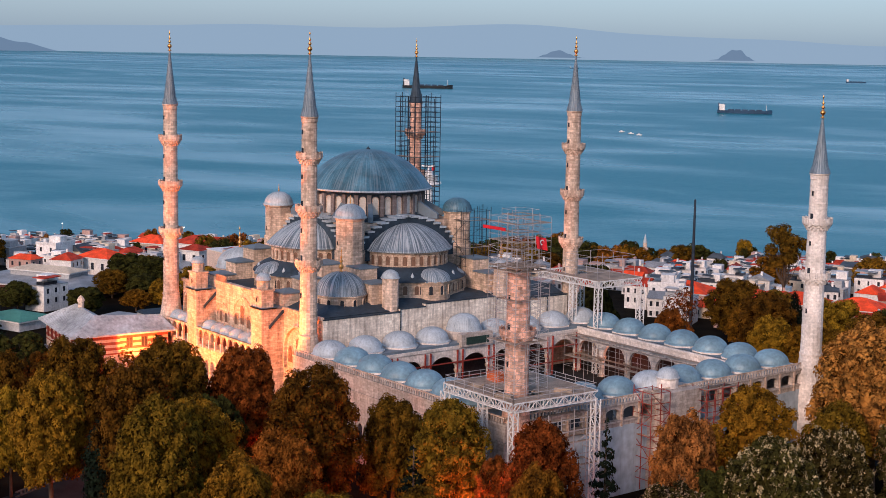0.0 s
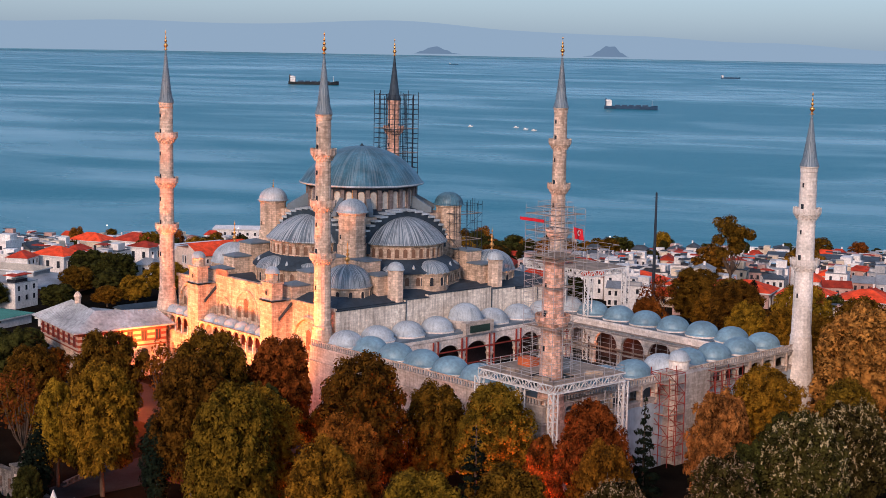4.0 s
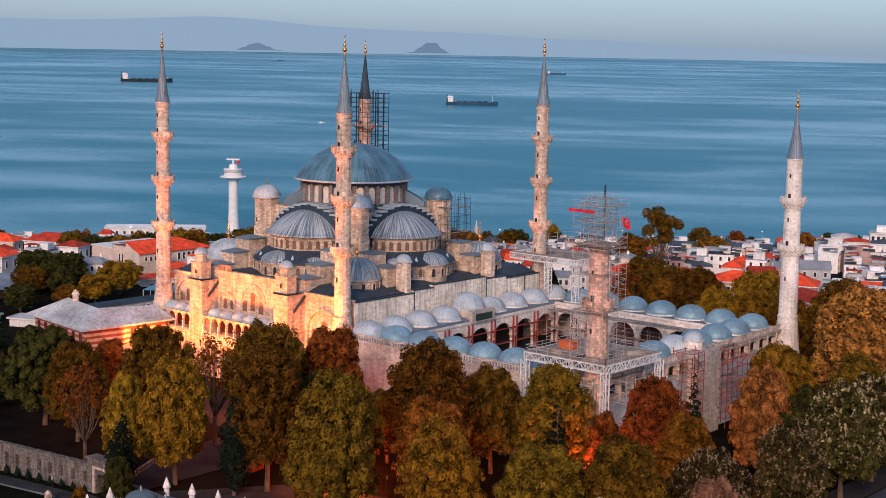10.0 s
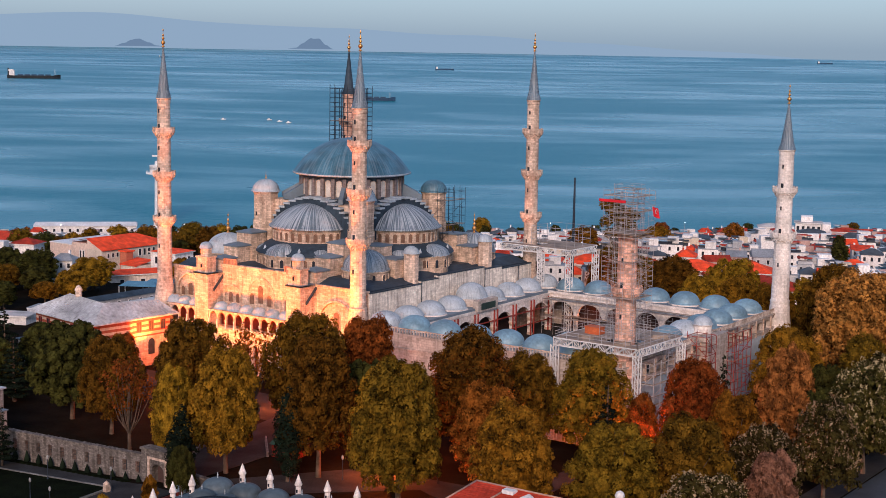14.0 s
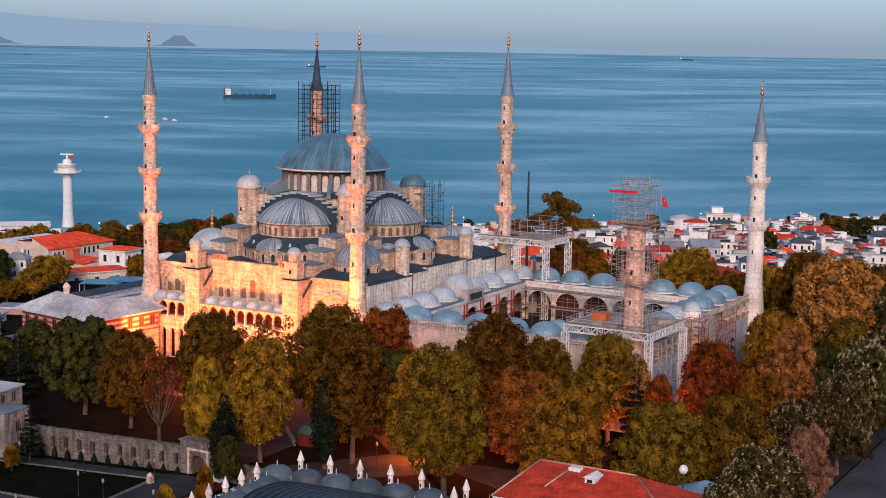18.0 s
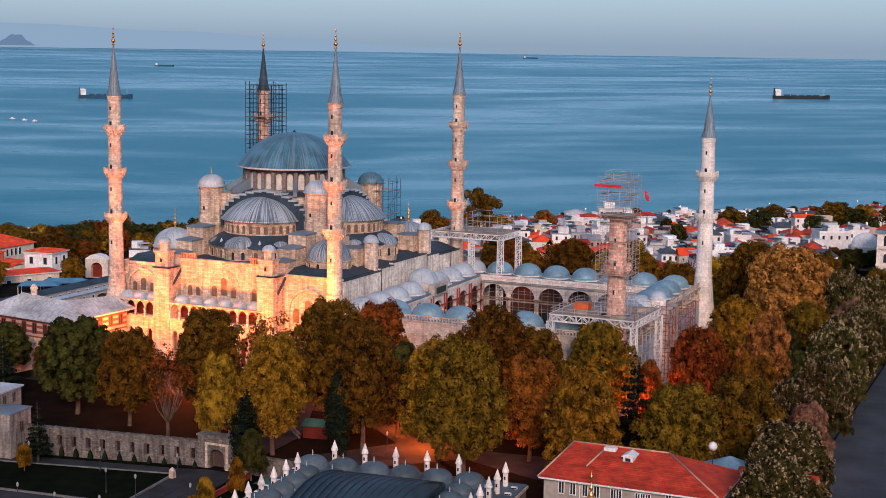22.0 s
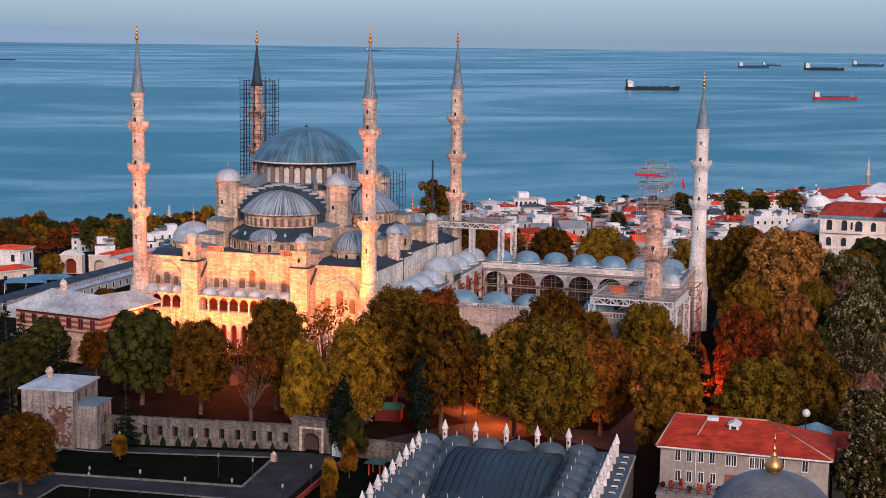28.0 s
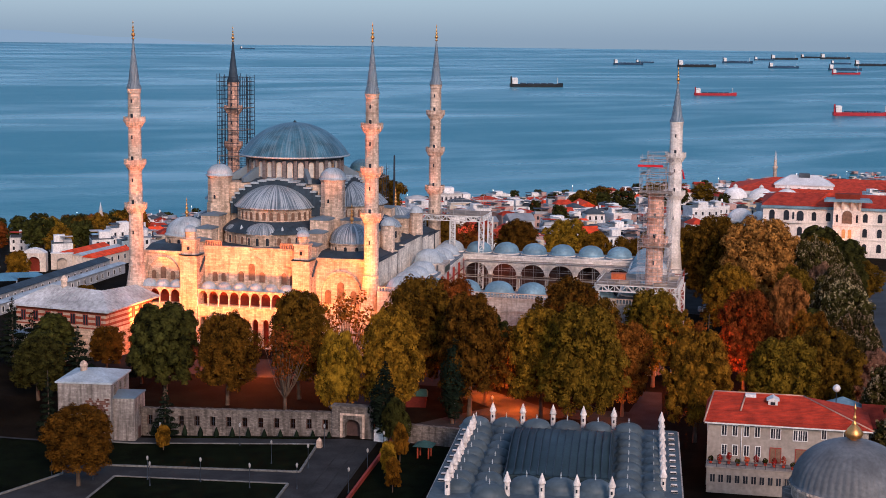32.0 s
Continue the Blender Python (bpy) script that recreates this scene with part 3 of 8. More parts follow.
    return SEA + 80.5 * max(0, (r - 850) / 3910) ** 0.68


# ---- the mosque: prayer hall ----
hall = thing("prayer_hall", "grey stone mosque hall under a cascade of lead domes", "mosque", (0, 0, 0))


def hall_part(name, mesh, mat, label=""):
    return part(name, mesh, mat, hall, label)


# body: four walls round the hall, 22 to 24 m high, and the lead roof
NWX = 30.4  # courtyard side
body = Mesh()
body.box(-30, -31, 0, NWX, 33, 21.9)
hall_part("wall", body, STONE)
front = Mesh()
front.box(-13.2, -31.5, 14, 10.9, -30.6, 24.1)
front.box(-13.5, -31.75, 23.75, 11.2, -30.4, 24.3)
hall_part("front_wall", front, STONE)
for x0, x1 in ((-30, -17.6), (15.4, NWX)):
    hall_part("cornice", Mesh().box(x0 - 0.15, -31.45, 21.9, x1 + 0.15, -30.7, 22.5), STONE)
roof = Mesh()
roof.box(-29.6, -30.7, 21.9, NWX - 0.7, 32.6, 22.25)
roof.box(-13, -30.6, 22.2, 10.8, -22, 24.0)
hall_part("roof", roof, LEADDARK, "dark lead sheet roof")

slope = Mesh()
slope.add([(29.8, -30.4, 22.27), (29.8, 32.4, 22.27), (25.4, 32.4, 23.6), (25.4, -26.5, 23.6), (-29.4, -30.4, 22.27), (-29.4, -26.5, 23.6)], [(0, 1, 2, 3), (4, 0, 3, 5)])
slope.add([(25.4, 32.4, 23.6), (-29.4, 32.4, 23.6), (-29.4, -26.5, 23.6), (25.4, -26.5, 23.6)], [(0, 1, 2, 3)])
hall_part("sloping_roof", slope, LEADDARK, "dark sloping lead roof")

# the courtyard side: a pale plaster band stepped up in the middle
for y0, y1, z in ((-31, -12.2, 21.9), (-12.2, -6.0, 22.5), (-6.0, 12.5, 23.1), (12.5, 20, 22.5), (20, 33, 21.9)):
    hall_part("parapet", Mesh().box(NWX - 0.9, y0 + 0.01, 15.9, NWX + 0.3, y1 - 0.01, z), WEATHERED, "stained pale parapet")
    hall_part("parapet_coping", Mesh().box(NWX - 1.0, y0, z, NWX + 0.45, y1, z + 0.2), LEADDARK)
for yy in (-12.4, 12.6, 27):
    hall_part("rainwater_pipe", Mesh().tube((NWX + 0.42, yy, 16.6), (NWX + 0.42, yy, 22.6), 0.11, 6), LEADDARK)

# central block with stepped arch walls under the drum
block = Mesh()
block.box(-14.5, -13.8, 22, 14.0, 14.0, 38.3)
hall_part("central_block", block, STONE)
NSTEP = 9
for side in range(4):
    m = Matrix.Rotation(math.pi / 2 * side, 4, "Z")
    for i in range(NSTEP):
        th = math.pi / 2 * (i + 0.6) / NSTEP
        w, z = 12.6 * math.cos(th), 32.4 + 7.0 * math.sin(th)
        hall_part("stepped_arch_wall", Mesh().box(-w, -15.3 + 0.01 * i, 30.5, w, -12.2, z, m), LEADDARK)
        nxt = 12.6 * math.cos(math.pi / 2 * (i + 1.6) / NSTEP) if i < NSTEP - 1 else 0
        for s in (-1, 1):
            a, b = sorted((s * w, s * nxt))
            hall_part("step_capping", Mesh().box(a - 0.12, -15.5, z, b + 0.12, -12.1, z + 0.4, m), LEADPALE)

MAIN = (-0.6, 0.1)
base = Mesh()
base.lathe([(14.8, 38.2), (14.8, 38.7), (13.1, 39.3), (0.1, 39.4)], 48, (*MAIN, 0))
hall_part("drum_skirt", base, LEADDARK)
drum = Mesh()
drum.lathe([(12.1, 38.6), (12.1, 44.0), (12.8, 44.3), (13.3, 44.9), (12.2, 45.1)], 56, (*MAIN, 0))
hall_part("drum", drum, LEADDRUM, "drum clad in dark lead sheet")
rim = Mesh()
rim.lathe([(13.6, 44.55), (14.35, 44.6), (14.45, 44.85), (14.3, 45.02)], 72, (*MAIN, 0))
hall_part("dome_rim", rim, LEADPALE, "pale chalky lead rim under the dome")
for i in range(28):
    piers = Mesh()
    a = math.tau * (i + 0.5) / 28
    m = Matrix.Translation((*MAIN, 0)) @ Matrix.Rotation(a, 4, "Z")
    piers.box(11.9, -0.45, 38.8, 12.8, 0.45, 44.0, m)
    hall_part("drum_pilaster", piers, PIER)
ring_windows(hall, MAIN, 12.2, 39.7, 28, 1.2, 3.8, glass=LATTICE, stone=PALE)
# flying buttresses at the drum's four corners
for i in range(8):
    fly = Mesh()
    a = math.pi / 4 * (i // 2) * 2 + math.pi / 4 + (-0.24 if i % 2 else 0.24)
    m = Matrix.Translation((*MAIN, 0)) @ Matrix.Rotation(a, 4, "Z")
    fly.add([(12.2, -0.5, 38.5), (17.2, -0.5, 38.5), (17.2, -0.5, 39.6), (12.2, -0.5, 42.4), (12.2, 0.5, 38.5), (17.2, 0.5, 38.5), (17.2, 0.5, 39.6), (12.2, 0.5, 42.4)], [(0, 1, 2, 3), (7, 6, 5, 4), (3, 2, 6, 7), (1, 5, 6, 2)], False, m)
    hall_part("flying_buttress", fly, LEAD)
md = Mesh()
md.lathe([(14.2, 44.7), (14.25, 45.0), (13.95, 45.15)] + cap_profile(13.9, 7.95, 45.2, 20), 144, (*MAIN, 0), ribs=3, depth=0.006)
hall_part("main_dome", md, LEADMAIN, "large blue-grey lead dome with standing seams")
hall_part("dome_stub", Mesh().lathe([(0.35, 52.95), (0.5, 53.2), (0.3, 53.4), (0.02, 53.8)], 10, (*MAIN, 0)), LEADDARK)


def half_dome(side, centre, far):
    """A half dome with its windowed drum, the tier of three small exedra domes below it."""
    m = Matrix.Rotation(radians(90 * side), 4, "Z")
    cx, cy = centre
    c3 = m @ Vector((cx, cy, 0))
    face = 90 * side - 90  # the way it looks, in degrees
    a0, a1 = face - 96, face + 96
    h = Mesh()
    h.lathe([(10.75, 32.7), (10.8, 33.0), (10.5, 33.1)] + cap_profile(10.45, 5.2, 33.1, 12), 60, c3, a0, a1, ribs=2, depth=0.012)
    hall_part("half_dome", h, LEADSTREAK, "ribbed lead half dome")
    d = Mesh()
    d.lathe([(9.7, 29.2), (9.7, 32.2), (10.1, 32.4), (10.15, 32.75)], 48, c3, a0, a1)
    hall_part("half_dome_drum", d, STONE)
    for i in range(18):
        a = radians(face - 90 + 180 * i / 17)
        hall_part("drum_pilaster", Mesh().box(9.6, -0.3, 29.6, 10.0, 0.3, 32.2, Matrix.Translation(c3) @ Matrix.Rotation(a, 4, "Z")), STONE)
    ring_windows(hall, c3, 9.78, 29.9, 17, 0.95, 2.0, face - 90, face + 90, AMBERGLASS)
    # lead apron falling to the exedrae
    s = Mesh()
    s.lathe([(9.8, 29.6), (11.8, 28.7), (13.8, 27.2), (13.9, 26.9)], 40, c3, a0 + 8, a1 - 8)
    hall_part("apron_roof", s, LEADDARK, "dark lead apron roof")
    w = Mesh()
    w.lathe([(13.1, 22.2), (13.1, 26.7), (13.5, 26.9), (13.6, 27.1)], 40, c3, a0 + 8, a1 - 8)
    hall_part("exedra_wall", w, STONE)
    ring_windows(hall, c3, 13.15, 24.2, 15, 0.95, 1.9, face - 80, face + 80, AMBERGLASS)
    for da, rr in ((-48, 3.4), (0, 4.6), (48, 3.4)):
        a = radians(face + da)
        e = c3 + Vector((math.cos(a), math.sin(a), 0)) * (10.0 if da == 0 else 10.3)
        x = Mesh()
        x.lathe([(rr + 0.25, 26.8), (rr + 0.2, 27.05)] + [(rr * math.cos(math.pi / 2 * i / 8) + 0.002, 27.05 + rr * 0.5 * math.sin(math.pi / 2 * i / 8)) for i in range(9)], 36, e, ribs=2, depth=0.02)
        hall_part("exedra_dome", x, LEADSTREAK)
        wx = Mesh()
        wx.lathe([(rr + 0.0, 22.2), (rr + 0.0, 26.6), (rr + 0.3, 26.75), (rr + 0.3, 26.95)], 30, e)
        hall_part("exedra_drum", wx, STONE)
        ring_windows(hall, e, rr + 0.06, 24.2, 5, 0.8, 1.9, math.degrees(a) - 75, math.degrees(a) + 75)
    for da in (-25, 25):
        a = radians(face + da)
        e = c3 + Vector((math.cos(a), math.sin(a), 0)) * 12.6
        hall_part("small_lead_cone", Mesh().lathe([(0.6, 26.8), (0.5, 27.6), (0.28, 28.3), (0.02, 28.8)], 10, e), LEADPALE)


half_dome(0, (-0.8, -13.2), -31)
half_dome(1, (0.0, -13.4), 31)
half_dome(3, (0.0, -14.0), -31)
half_dome(2, (0.8, -13.6), 33)

# weight towers at the corners of the central block
for tx, ty in ((-16.0, -13.9), (14.3, -14.2), (13.4, 14.8), (-16, 14.6)):
    t = Mesh()
    t.lathe([(3.3, 26), (3.3, 33.0)], 8, (tx, ty, 0), smooth=False, turn=22.5)
    t.lathe([(3.05, 33.0), (3.05, 39.4), (3.25, 39.6), (3.3, 40.0), (2.9, 40.05)], 8, (tx, ty, 0), smooth=False, turn=22.5)
    hall_part("weight_tower", t, STONE)
    d = Mesh()
    d.lathe([(3.3, 39.95), (3.3, 40.15)] + [(3.0 * math.cos(math.pi / 2 * i / 9) + 0.002, 40.15 + 2.75 * math.sin(math.pi / 2 * i / 9)) for i in range(10)], 48, (tx, ty, 0), ribs=2, depth=0.1)
    hall_part("tower_dome", d, LEADPALE if (tx, ty) != (13.4, 14.8) else LEADMAIN)
    if (tx, ty) != (13.4, 14.8):
        part("finial", finial(0.42), GOLD, hall, "small gilded finial").location = (tx, ty, 42.7)
    window(hall, (tx - 0.3, ty - 2.85, 34.2), 0, 0.6, 1.0)

# corner domes
for cx, cy in ((-22.4, -20.4), (21.2, -20.8), (21.0, 21.6), (-22.4, 21.4)):
    d = Mesh()
    d.lathe([(5.2, 22.2), (5.2, 24.9), (5.5, 25.1), (5.5, 25.4)], 24, (cx, cy, 0), smooth=False)
    hall_part("corner_drum", d, STONE)
    ring_windows(hall, (cx, cy), 5.2, 22.9, 12, 0.8, 1.7, 0, 360)
    c = Mesh()
    c.lathe([(5.45, 25.35), (5.45, 25.55)] + [(5.15 * math.cos(math.pi / 2 * i / 12) + 0.002, 25.55 + 4.3 * math.sin(math.pi / 2 * i / 12)) for i in range(13)], 64, (cx, cy, 0), ribs=2, depth=0.022)
    hall_part("corner_dome", c, LEADSTREAK if cx > 0 else LEADPALE, "ribbed lead corner dome")
    part("finial", finial(1.02), GOLD, hall, "tall gilded finial").location = (cx, cy, 29.7)

# buttress blocks stepping up from the facades to the weight towers
for bx in (-15.5, 13.2):
    for y0, y1, z, hw in ((-36.2, -31.0, 22.2, 2.15), (-31.0, -26.5, 25.0, 2.1), (-26.5, -22, 27.6, 2.2), (-22, -17, 30.4, 2.4)):
        p = Mesh()
        p.box(bx - hw, y0, 0 if z < 23 else 21, bx + hw, y1, z)
        hall_part("buttress", p, STONE)
        hall_part("buttress_cap", hip_cap(bx - hw - 0.2, y0 - 0.2, bx + hw + 0.2, y1 + 0.2, z, 0.3, 0.7 if z > 23 else 0.1), LEAD)
    t = Mesh()
    t.box(bx - 1.75, -36.0, 22.5, bx + 1.75, -33.2, 26.0)
    t.box(bx - 1.95, -36.2, 25.9, bx + 1.95, -33.0, 26.25)
    t.box(bx - 2.35, -36.4, 22.0, bx + 2.35, -32.6, 22.5)
    hall_part("turret_base", t, STONE)
    window(hall, (bx, -36.02, 23.6), 0, 0.7, 1.0)
    t2 = Mesh()
    t2.lathe([(1.35, 26.2), (1.35, 27.9), (1.55, 28.0), (1.55, 28.15)], 8, (bx, -34.6, 0), smooth=False, turn=22.5)
    hall_part("turret", t2, STONE)
    hall_part("turret_dome", Mesh().lathe([(1.6, 28.1)] + dome_profile(1.5, 1.35, 28.2, 7), 24, (bx, -34.6, 0), ribs=2, depth=0.05), LEADPALE)
    # sloping weathered strut on the flank
    for s in (-1, 1):
        f = Mesh()
        x = bx + s * 2.2
        f.add([(x, -34.5, 18.2), (x + s * 0.35, -34.5, 18.2), (x + s * 0.35, -31.2, 21.3), (x, -31.2, 21.3), (x, -34.5, 18.8), (x + s * 0.35, -34.5, 18.8), (x + s * 0.35, -31.2, 22.0), (x, -31.2, 22.0)], [(0, 1, 2, 3), (4, 5, 6, 7), (0, 1, 5, 4), (1, 2, 6, 5), (2, 3, 7, 6), (3, 0, 4, 7)])
        hall_part("water_chute", f, LEADDARK)
for by in (-14.6, 15.2):
    for x0, x1, z in ((17, 22, 30.0), (22, 26.6, 27.4)):
        hall_part("buttress", Mesh().box(x0, by - 2.2, 21, x1, by + 2.2, z), STONE)
        hall_part("buttress_cap", Mesh().box(x0, by - 2.4, z, x1 + 0.25, by + 2.4, z + 0.3), LEAD)
    t = Mesh()
    t.lathe([(1.75, 21.5), (1.75, 28.6), (1.95, 28.75), (1.95, 28.95)], 8, (28.4, by + (1.2 if by < 0 else 0.6), 0), smooth=False, turn=22.5)
    hall_part("stair_turret", t, PALE)
    hall_part("turret_dome", Mesh().lathe([(1.95, 28.9)] + dome_profile(1.75, 1.6, 29.0, 7), 24, (28.4, by + (1.2 if by < 0 else 0.6), 0), ribs=2, depth=0.05), LEADPALE)
    s2 = Mesh()
    s2.lathe([(1.0, 22), (1.0, 25.2), (1.2, 25.3)] + dome_profile(1.1, 1.0, 25.35, 5), 8, (25.6, by - 0.6, 0), smooth=False)
    hall_part("stair_turret", s2, STONE)

# blind arches and windows on the gallery facade
def big_arch(x, z, w, h, wins):
    a = Mesh()
    n = 12
    k = h - w / 2
    for (r0, r1, y) in ((w / 2, w / 2 + 0.45, -31.72),):
        p, f = [], []
        for i in range(n + 1):
            t = math.pi * i / n
            for r in (r0, r1):
                p.append((x + r * math.cos(t), y, z + k + r * math.sin(t) * 1.05))
                p.append((x + r * math.cos(t), -31.0, z + k + r * math.sin(t) * 1.05))
        for i in range(n):
            q = i * 4
            f += [(q, q + 4, q + 6, q + 2), (q, q + 1, q + 5, q + 4), (q + 2, q + 6, q + 7, q + 3)]
        a.add(p, f)
    a.box(x - w / 2 - 0.45, -31.72, z, x - w / 2, -31.0, z + k)
    a.box(x + w / 2, -31.72, z, x + w / 2 + 0.45, -31.0, z + k)
    hall_part("arch_moulding", a, STONE)
    for wx, wz, ww, wh in wins:
        window(hall, (x + wx, -31.55 if -13.2 < x < 10.9 else -31.05, z + wz), 0, ww, wh, AMBERGLASS, STONE)


big_arch(-0.9, 14.6, 7.6, 7.0, [(0, 1.6, 1.7, 4.2), (-2.7, 1.2, 1.5, 2.6), (2.7, 1.2, 1.5, 2.6)])
big_arch(-9.8, 14.4, 5.0, 4.6, [(-0.6, 1.2, 1.4, 2.4), (1.6, 1.2, 1.2, 2.2)])
big_arch(8.0, 14.4, 5.0, 4.8, [(-0.6, 1.2, 1.4, 2.8), (1.5, 1.2, 1.1, 2.4)])
big_arch(-24.2, 14.4, 8.0, 6.0, [(0, 1.2, 1.6, 3.0), (-2.5, 1.0, 1.3, 2.2), (2.5, 1.0, 1.3, 2.2)])
big_arch(21.6, 10.2, 9.6, 8.6, [(0, 2.2, 1.8, 4.4), (-3.2, 1.2, 1.6, 3.4), (3.2, 1.2, 1.6, 3.4), (0, 0.2, 1.6, 1.6)])
for x0, x1 in ((-12.8, -8.8), (6.4, 10.4)):
    top_bar = hall_part("roof_railing", Mesh().box(x0, -31.65, 25.4, x1, -31.1, 25.65), PINK)
    for x in steps(x0, x1, 9):
        part("railing_post", Mesh().box(x - 0.12, -31.6, 24.3, x + 0.12, -31.2, 25.4), PINK, top_bar)

# two-storey gallery along the facade
def gallery(x0, x1, bays, name):
    g = thing(name, "two-storey arcaded stone gallery with small lead domes on its roof", "gallery", (0, 0, 0))
    step = (x1 - x0) / bays
    m = Matrix.Translation((0, -36.0, 0))
    up, low = Mesh(), Mesh()
    up.arches(m, [(x0 + i * step, x0 + (i + 1) * step, x0 + i * step + 0.14, x0 + (i + 1) * step - 0.14, 12.1, 1.7, 10.25) for i in range(bays)], 10.0, 14.1, 0.45)
    low.arches(m, [(x0 + i * step, x0 + (i + 1) * step, x0 + i * step + 0.55, x0 + (i + 1) * step - 0.55, 6.2, 1.3, 0.5) for i in range(bays)], 0.2, 10.0, 0.8)
    part("upper_arcade", up, PALE, g)
    part("lower_arcade", low, STONE, g)
    e = Mesh()
    e.box(x0 - 0.1, -36.25, 13.9, x1 + 0.1, -35.3, 14.25)
    e.box(x0 - 0.1, -36.2, 9.8, x1 + 0.1, -35.9, 10.15)
    part("string_course", e, STONE, g)
    f = Mesh()
    f.box(x0, -35.4, 9.7, x1, -31.0, 10.0)
    part("gallery_floor", f, STONE, g)
    r = Mesh()
    r.box(x0, -35.4, 14.0, x1, -31.5, 14.3)
    part("gallery_roof", r, LEADPALE, g)
    nd = max(2, round((x1 - x0) / 4.0))
    for i in range(nd):
        cx = x0 + (i + 0.5) * (x1 - x0) / nd
        part("small_dome", Mesh().lathe([(1.85, 14.25), (1.85, 14.4)] + dome_profile(1.75, 1.5, 14.4, 8), 24, (cx, -33.9, 0), ribs=2, depth=0.02), LEADPALE, g)
    for i in range(bays + 1):
        x = x0 + i * step
        part("column", Mesh().lathe([(0.2, 10.15), (0.13, 10.4), (0.12, 11.7), (0.22, 12.1)], 10, (x, -36.12, 0)), WHITE, g)
    for i in range(bays):
        part("gallery_balustrade", Mesh().box(x0 + i * step + 0.3, -35.85, 10.1, x0 + (i + 1) * step - 0.3, -35.7, 10.5), PALE, g)
    # thin dark red panels added before the hall wall to darken the arches
    part("back_wall", Mesh().box(x0, -31.75, 0.3, x1, -31.6, 9.65), REDDARK, g, "dark red panel added to darken the gallery arches")
    part("back_wall", Mesh().box(x0, -31.95, 10.05, x1, -31.8, 13.9), REDDARK, g, "dark red panel added to darken the gallery arches")
    return g


gallery(-13.2, 10.9, 9, "facade_gallery")
gallery(-28.5, -17.8, 4, "facade_gallery")


# ---- minarets ----
def minaret(at, tip, cone, balconies, r_low, r_high, stone, dark=False, base_z=0.0, flare=19.0, label="", top=None, sides=16):
    x, y = at
    m = thing("minaret", label, "minaret", (x, y, base_z), group="minarets of the mosque")
    z = -base_z

    def radius(h):
        t = (h - 14) / (cone - 14)
        return r_low + (r_high - r_low) * min(max(t, 0), 1)

    end = top or cone
    b = Mesh()
    b.lathe([(2.95, base_z + z), (2.95, 11.5 + z), (2.75, 12.3 + z), (2.7, 13.2 + z), (radius(18) + 0.1, flare - 0.2 + z), (radius(19) + 0.18, flare + z), (radius(19) + 0.18, flare + 0.35 + z), (radius(19), flare + 0.4 + z)], sides, smooth=False)
    part("base", b, stone, m)
    cuts = [flare + 0.4] + [k for k in sorted(balconies) if k < end] + [end]
    for i, (a, c) in enumerate(zip(cuts, cuts[1:])):
        ra, rc = radius(a), radius(c)
        s = Mesh().lathe([(ra, a + z), (rc, c + z)], sides, smooth=False)
        for h in (0.33, 0.66):
            q = a + (c - a) * h
            rq = radius(q)
            s.lathe([(rq, q - 0.12 + z), (rq + 0.06, q - 0.1 + z), (rq + 0.06, q + 0.1 + z), (rq, q + 0.12 + z)], sides, smooth=False)
        part("shaft", s, stone, m)
        w = Mesh().box(-0.16, -rc - 0.16, 0, 0.16, -rc + 0.3, 0.9)
        part("slit_window", w, GLASS, m).location = (0, 0, a + (c - a) * 0.5 + z)
    for k in balconies:
        if k >= end:
            continue
        rr = radius(k)
        c = Mesh()
        # muqarnas corbels: rings of small stepped teeth
        for i in range(4):
            ro = rr + 0.3 + i * 0.21
            for j in range(16 + 0 * i):
                a = math.tau * (j + 0.5 * (i % 2)) / 16
                c.box(rr - 0.2, -0.2 - i * 0.02, k - 2.3 + i * 0.34 + z, ro, 0.2 + i * 0.02, k - 1.9 + i * 0.34 + z, Matrix.Rotation(a, 4, "Z"))
            c.lathe([(rr, k - 2.4 + i * 0.34 + z), (ro - 0.16, k - 2.2 + i * 0.34 + z), (ro - 0.1, k - 1.96 + i * 0.34 + z), (rr, k - 1.93 + i * 0.34 + z)], 16, smooth=False)
        bal = part("balcony", c, stone, m)
        p = Mesh()
        p.lathe([(rr, k - 1.15 + z), (rr + 1.05, k - 1.1 + z), (rr + 1.05, k - 0.9 + z), (rr, k - 0.88 + z)], 16, smooth=False)
        part("balcony_floor", p, stone, bal)
        for j in range(16):
            a = math.tau * (j + 0.5) / 16
            q = Mesh().box(-0.36, -0.06, -0.9, 0.36, 0.06, -0.08).box(-0.42, -0.1, -0.1, 0.42, 0.1, 0.04)
            if j == 0:
                pan = q.data("parapet_panel")
                pan.materials.append(stone)
            o = part("parapet_panel", pan, stone, bal)
            o.matrix_basis = Matrix.Translation((0, 0, k + z)) @ Matrix.Rotation(a, 4, "Z") @ Matrix.Translation((rr + 0.98, 0, 0)) @ Matrix.Rotation(math.pi / 2, 4, "Z")
        for j in range(16):
            if j == 0:
                post = Mesh().box(-0.1, -0.1, -0.9, 0.1, 0.1, 0.2).data("parapet_post")
                post.materials.append(stone)
            o = part("parapet_post", post, stone, bal)
            o.matrix_basis = Matrix.Translation((0, 0, k + z)) @ Matrix.Rotation(math.tau * j / 16, 4, "Z") @ Matrix.Translation((rr + 1.0, 0, 0))
        part("door", Mesh().box(-0.3, -rr - 0.03, k - 0.85 + z, 0.3, -rr + 0.2, k + 0.95 + z), GLASS, bal)
    if top is None:
        n = Mesh()
        rc = radius(cone)
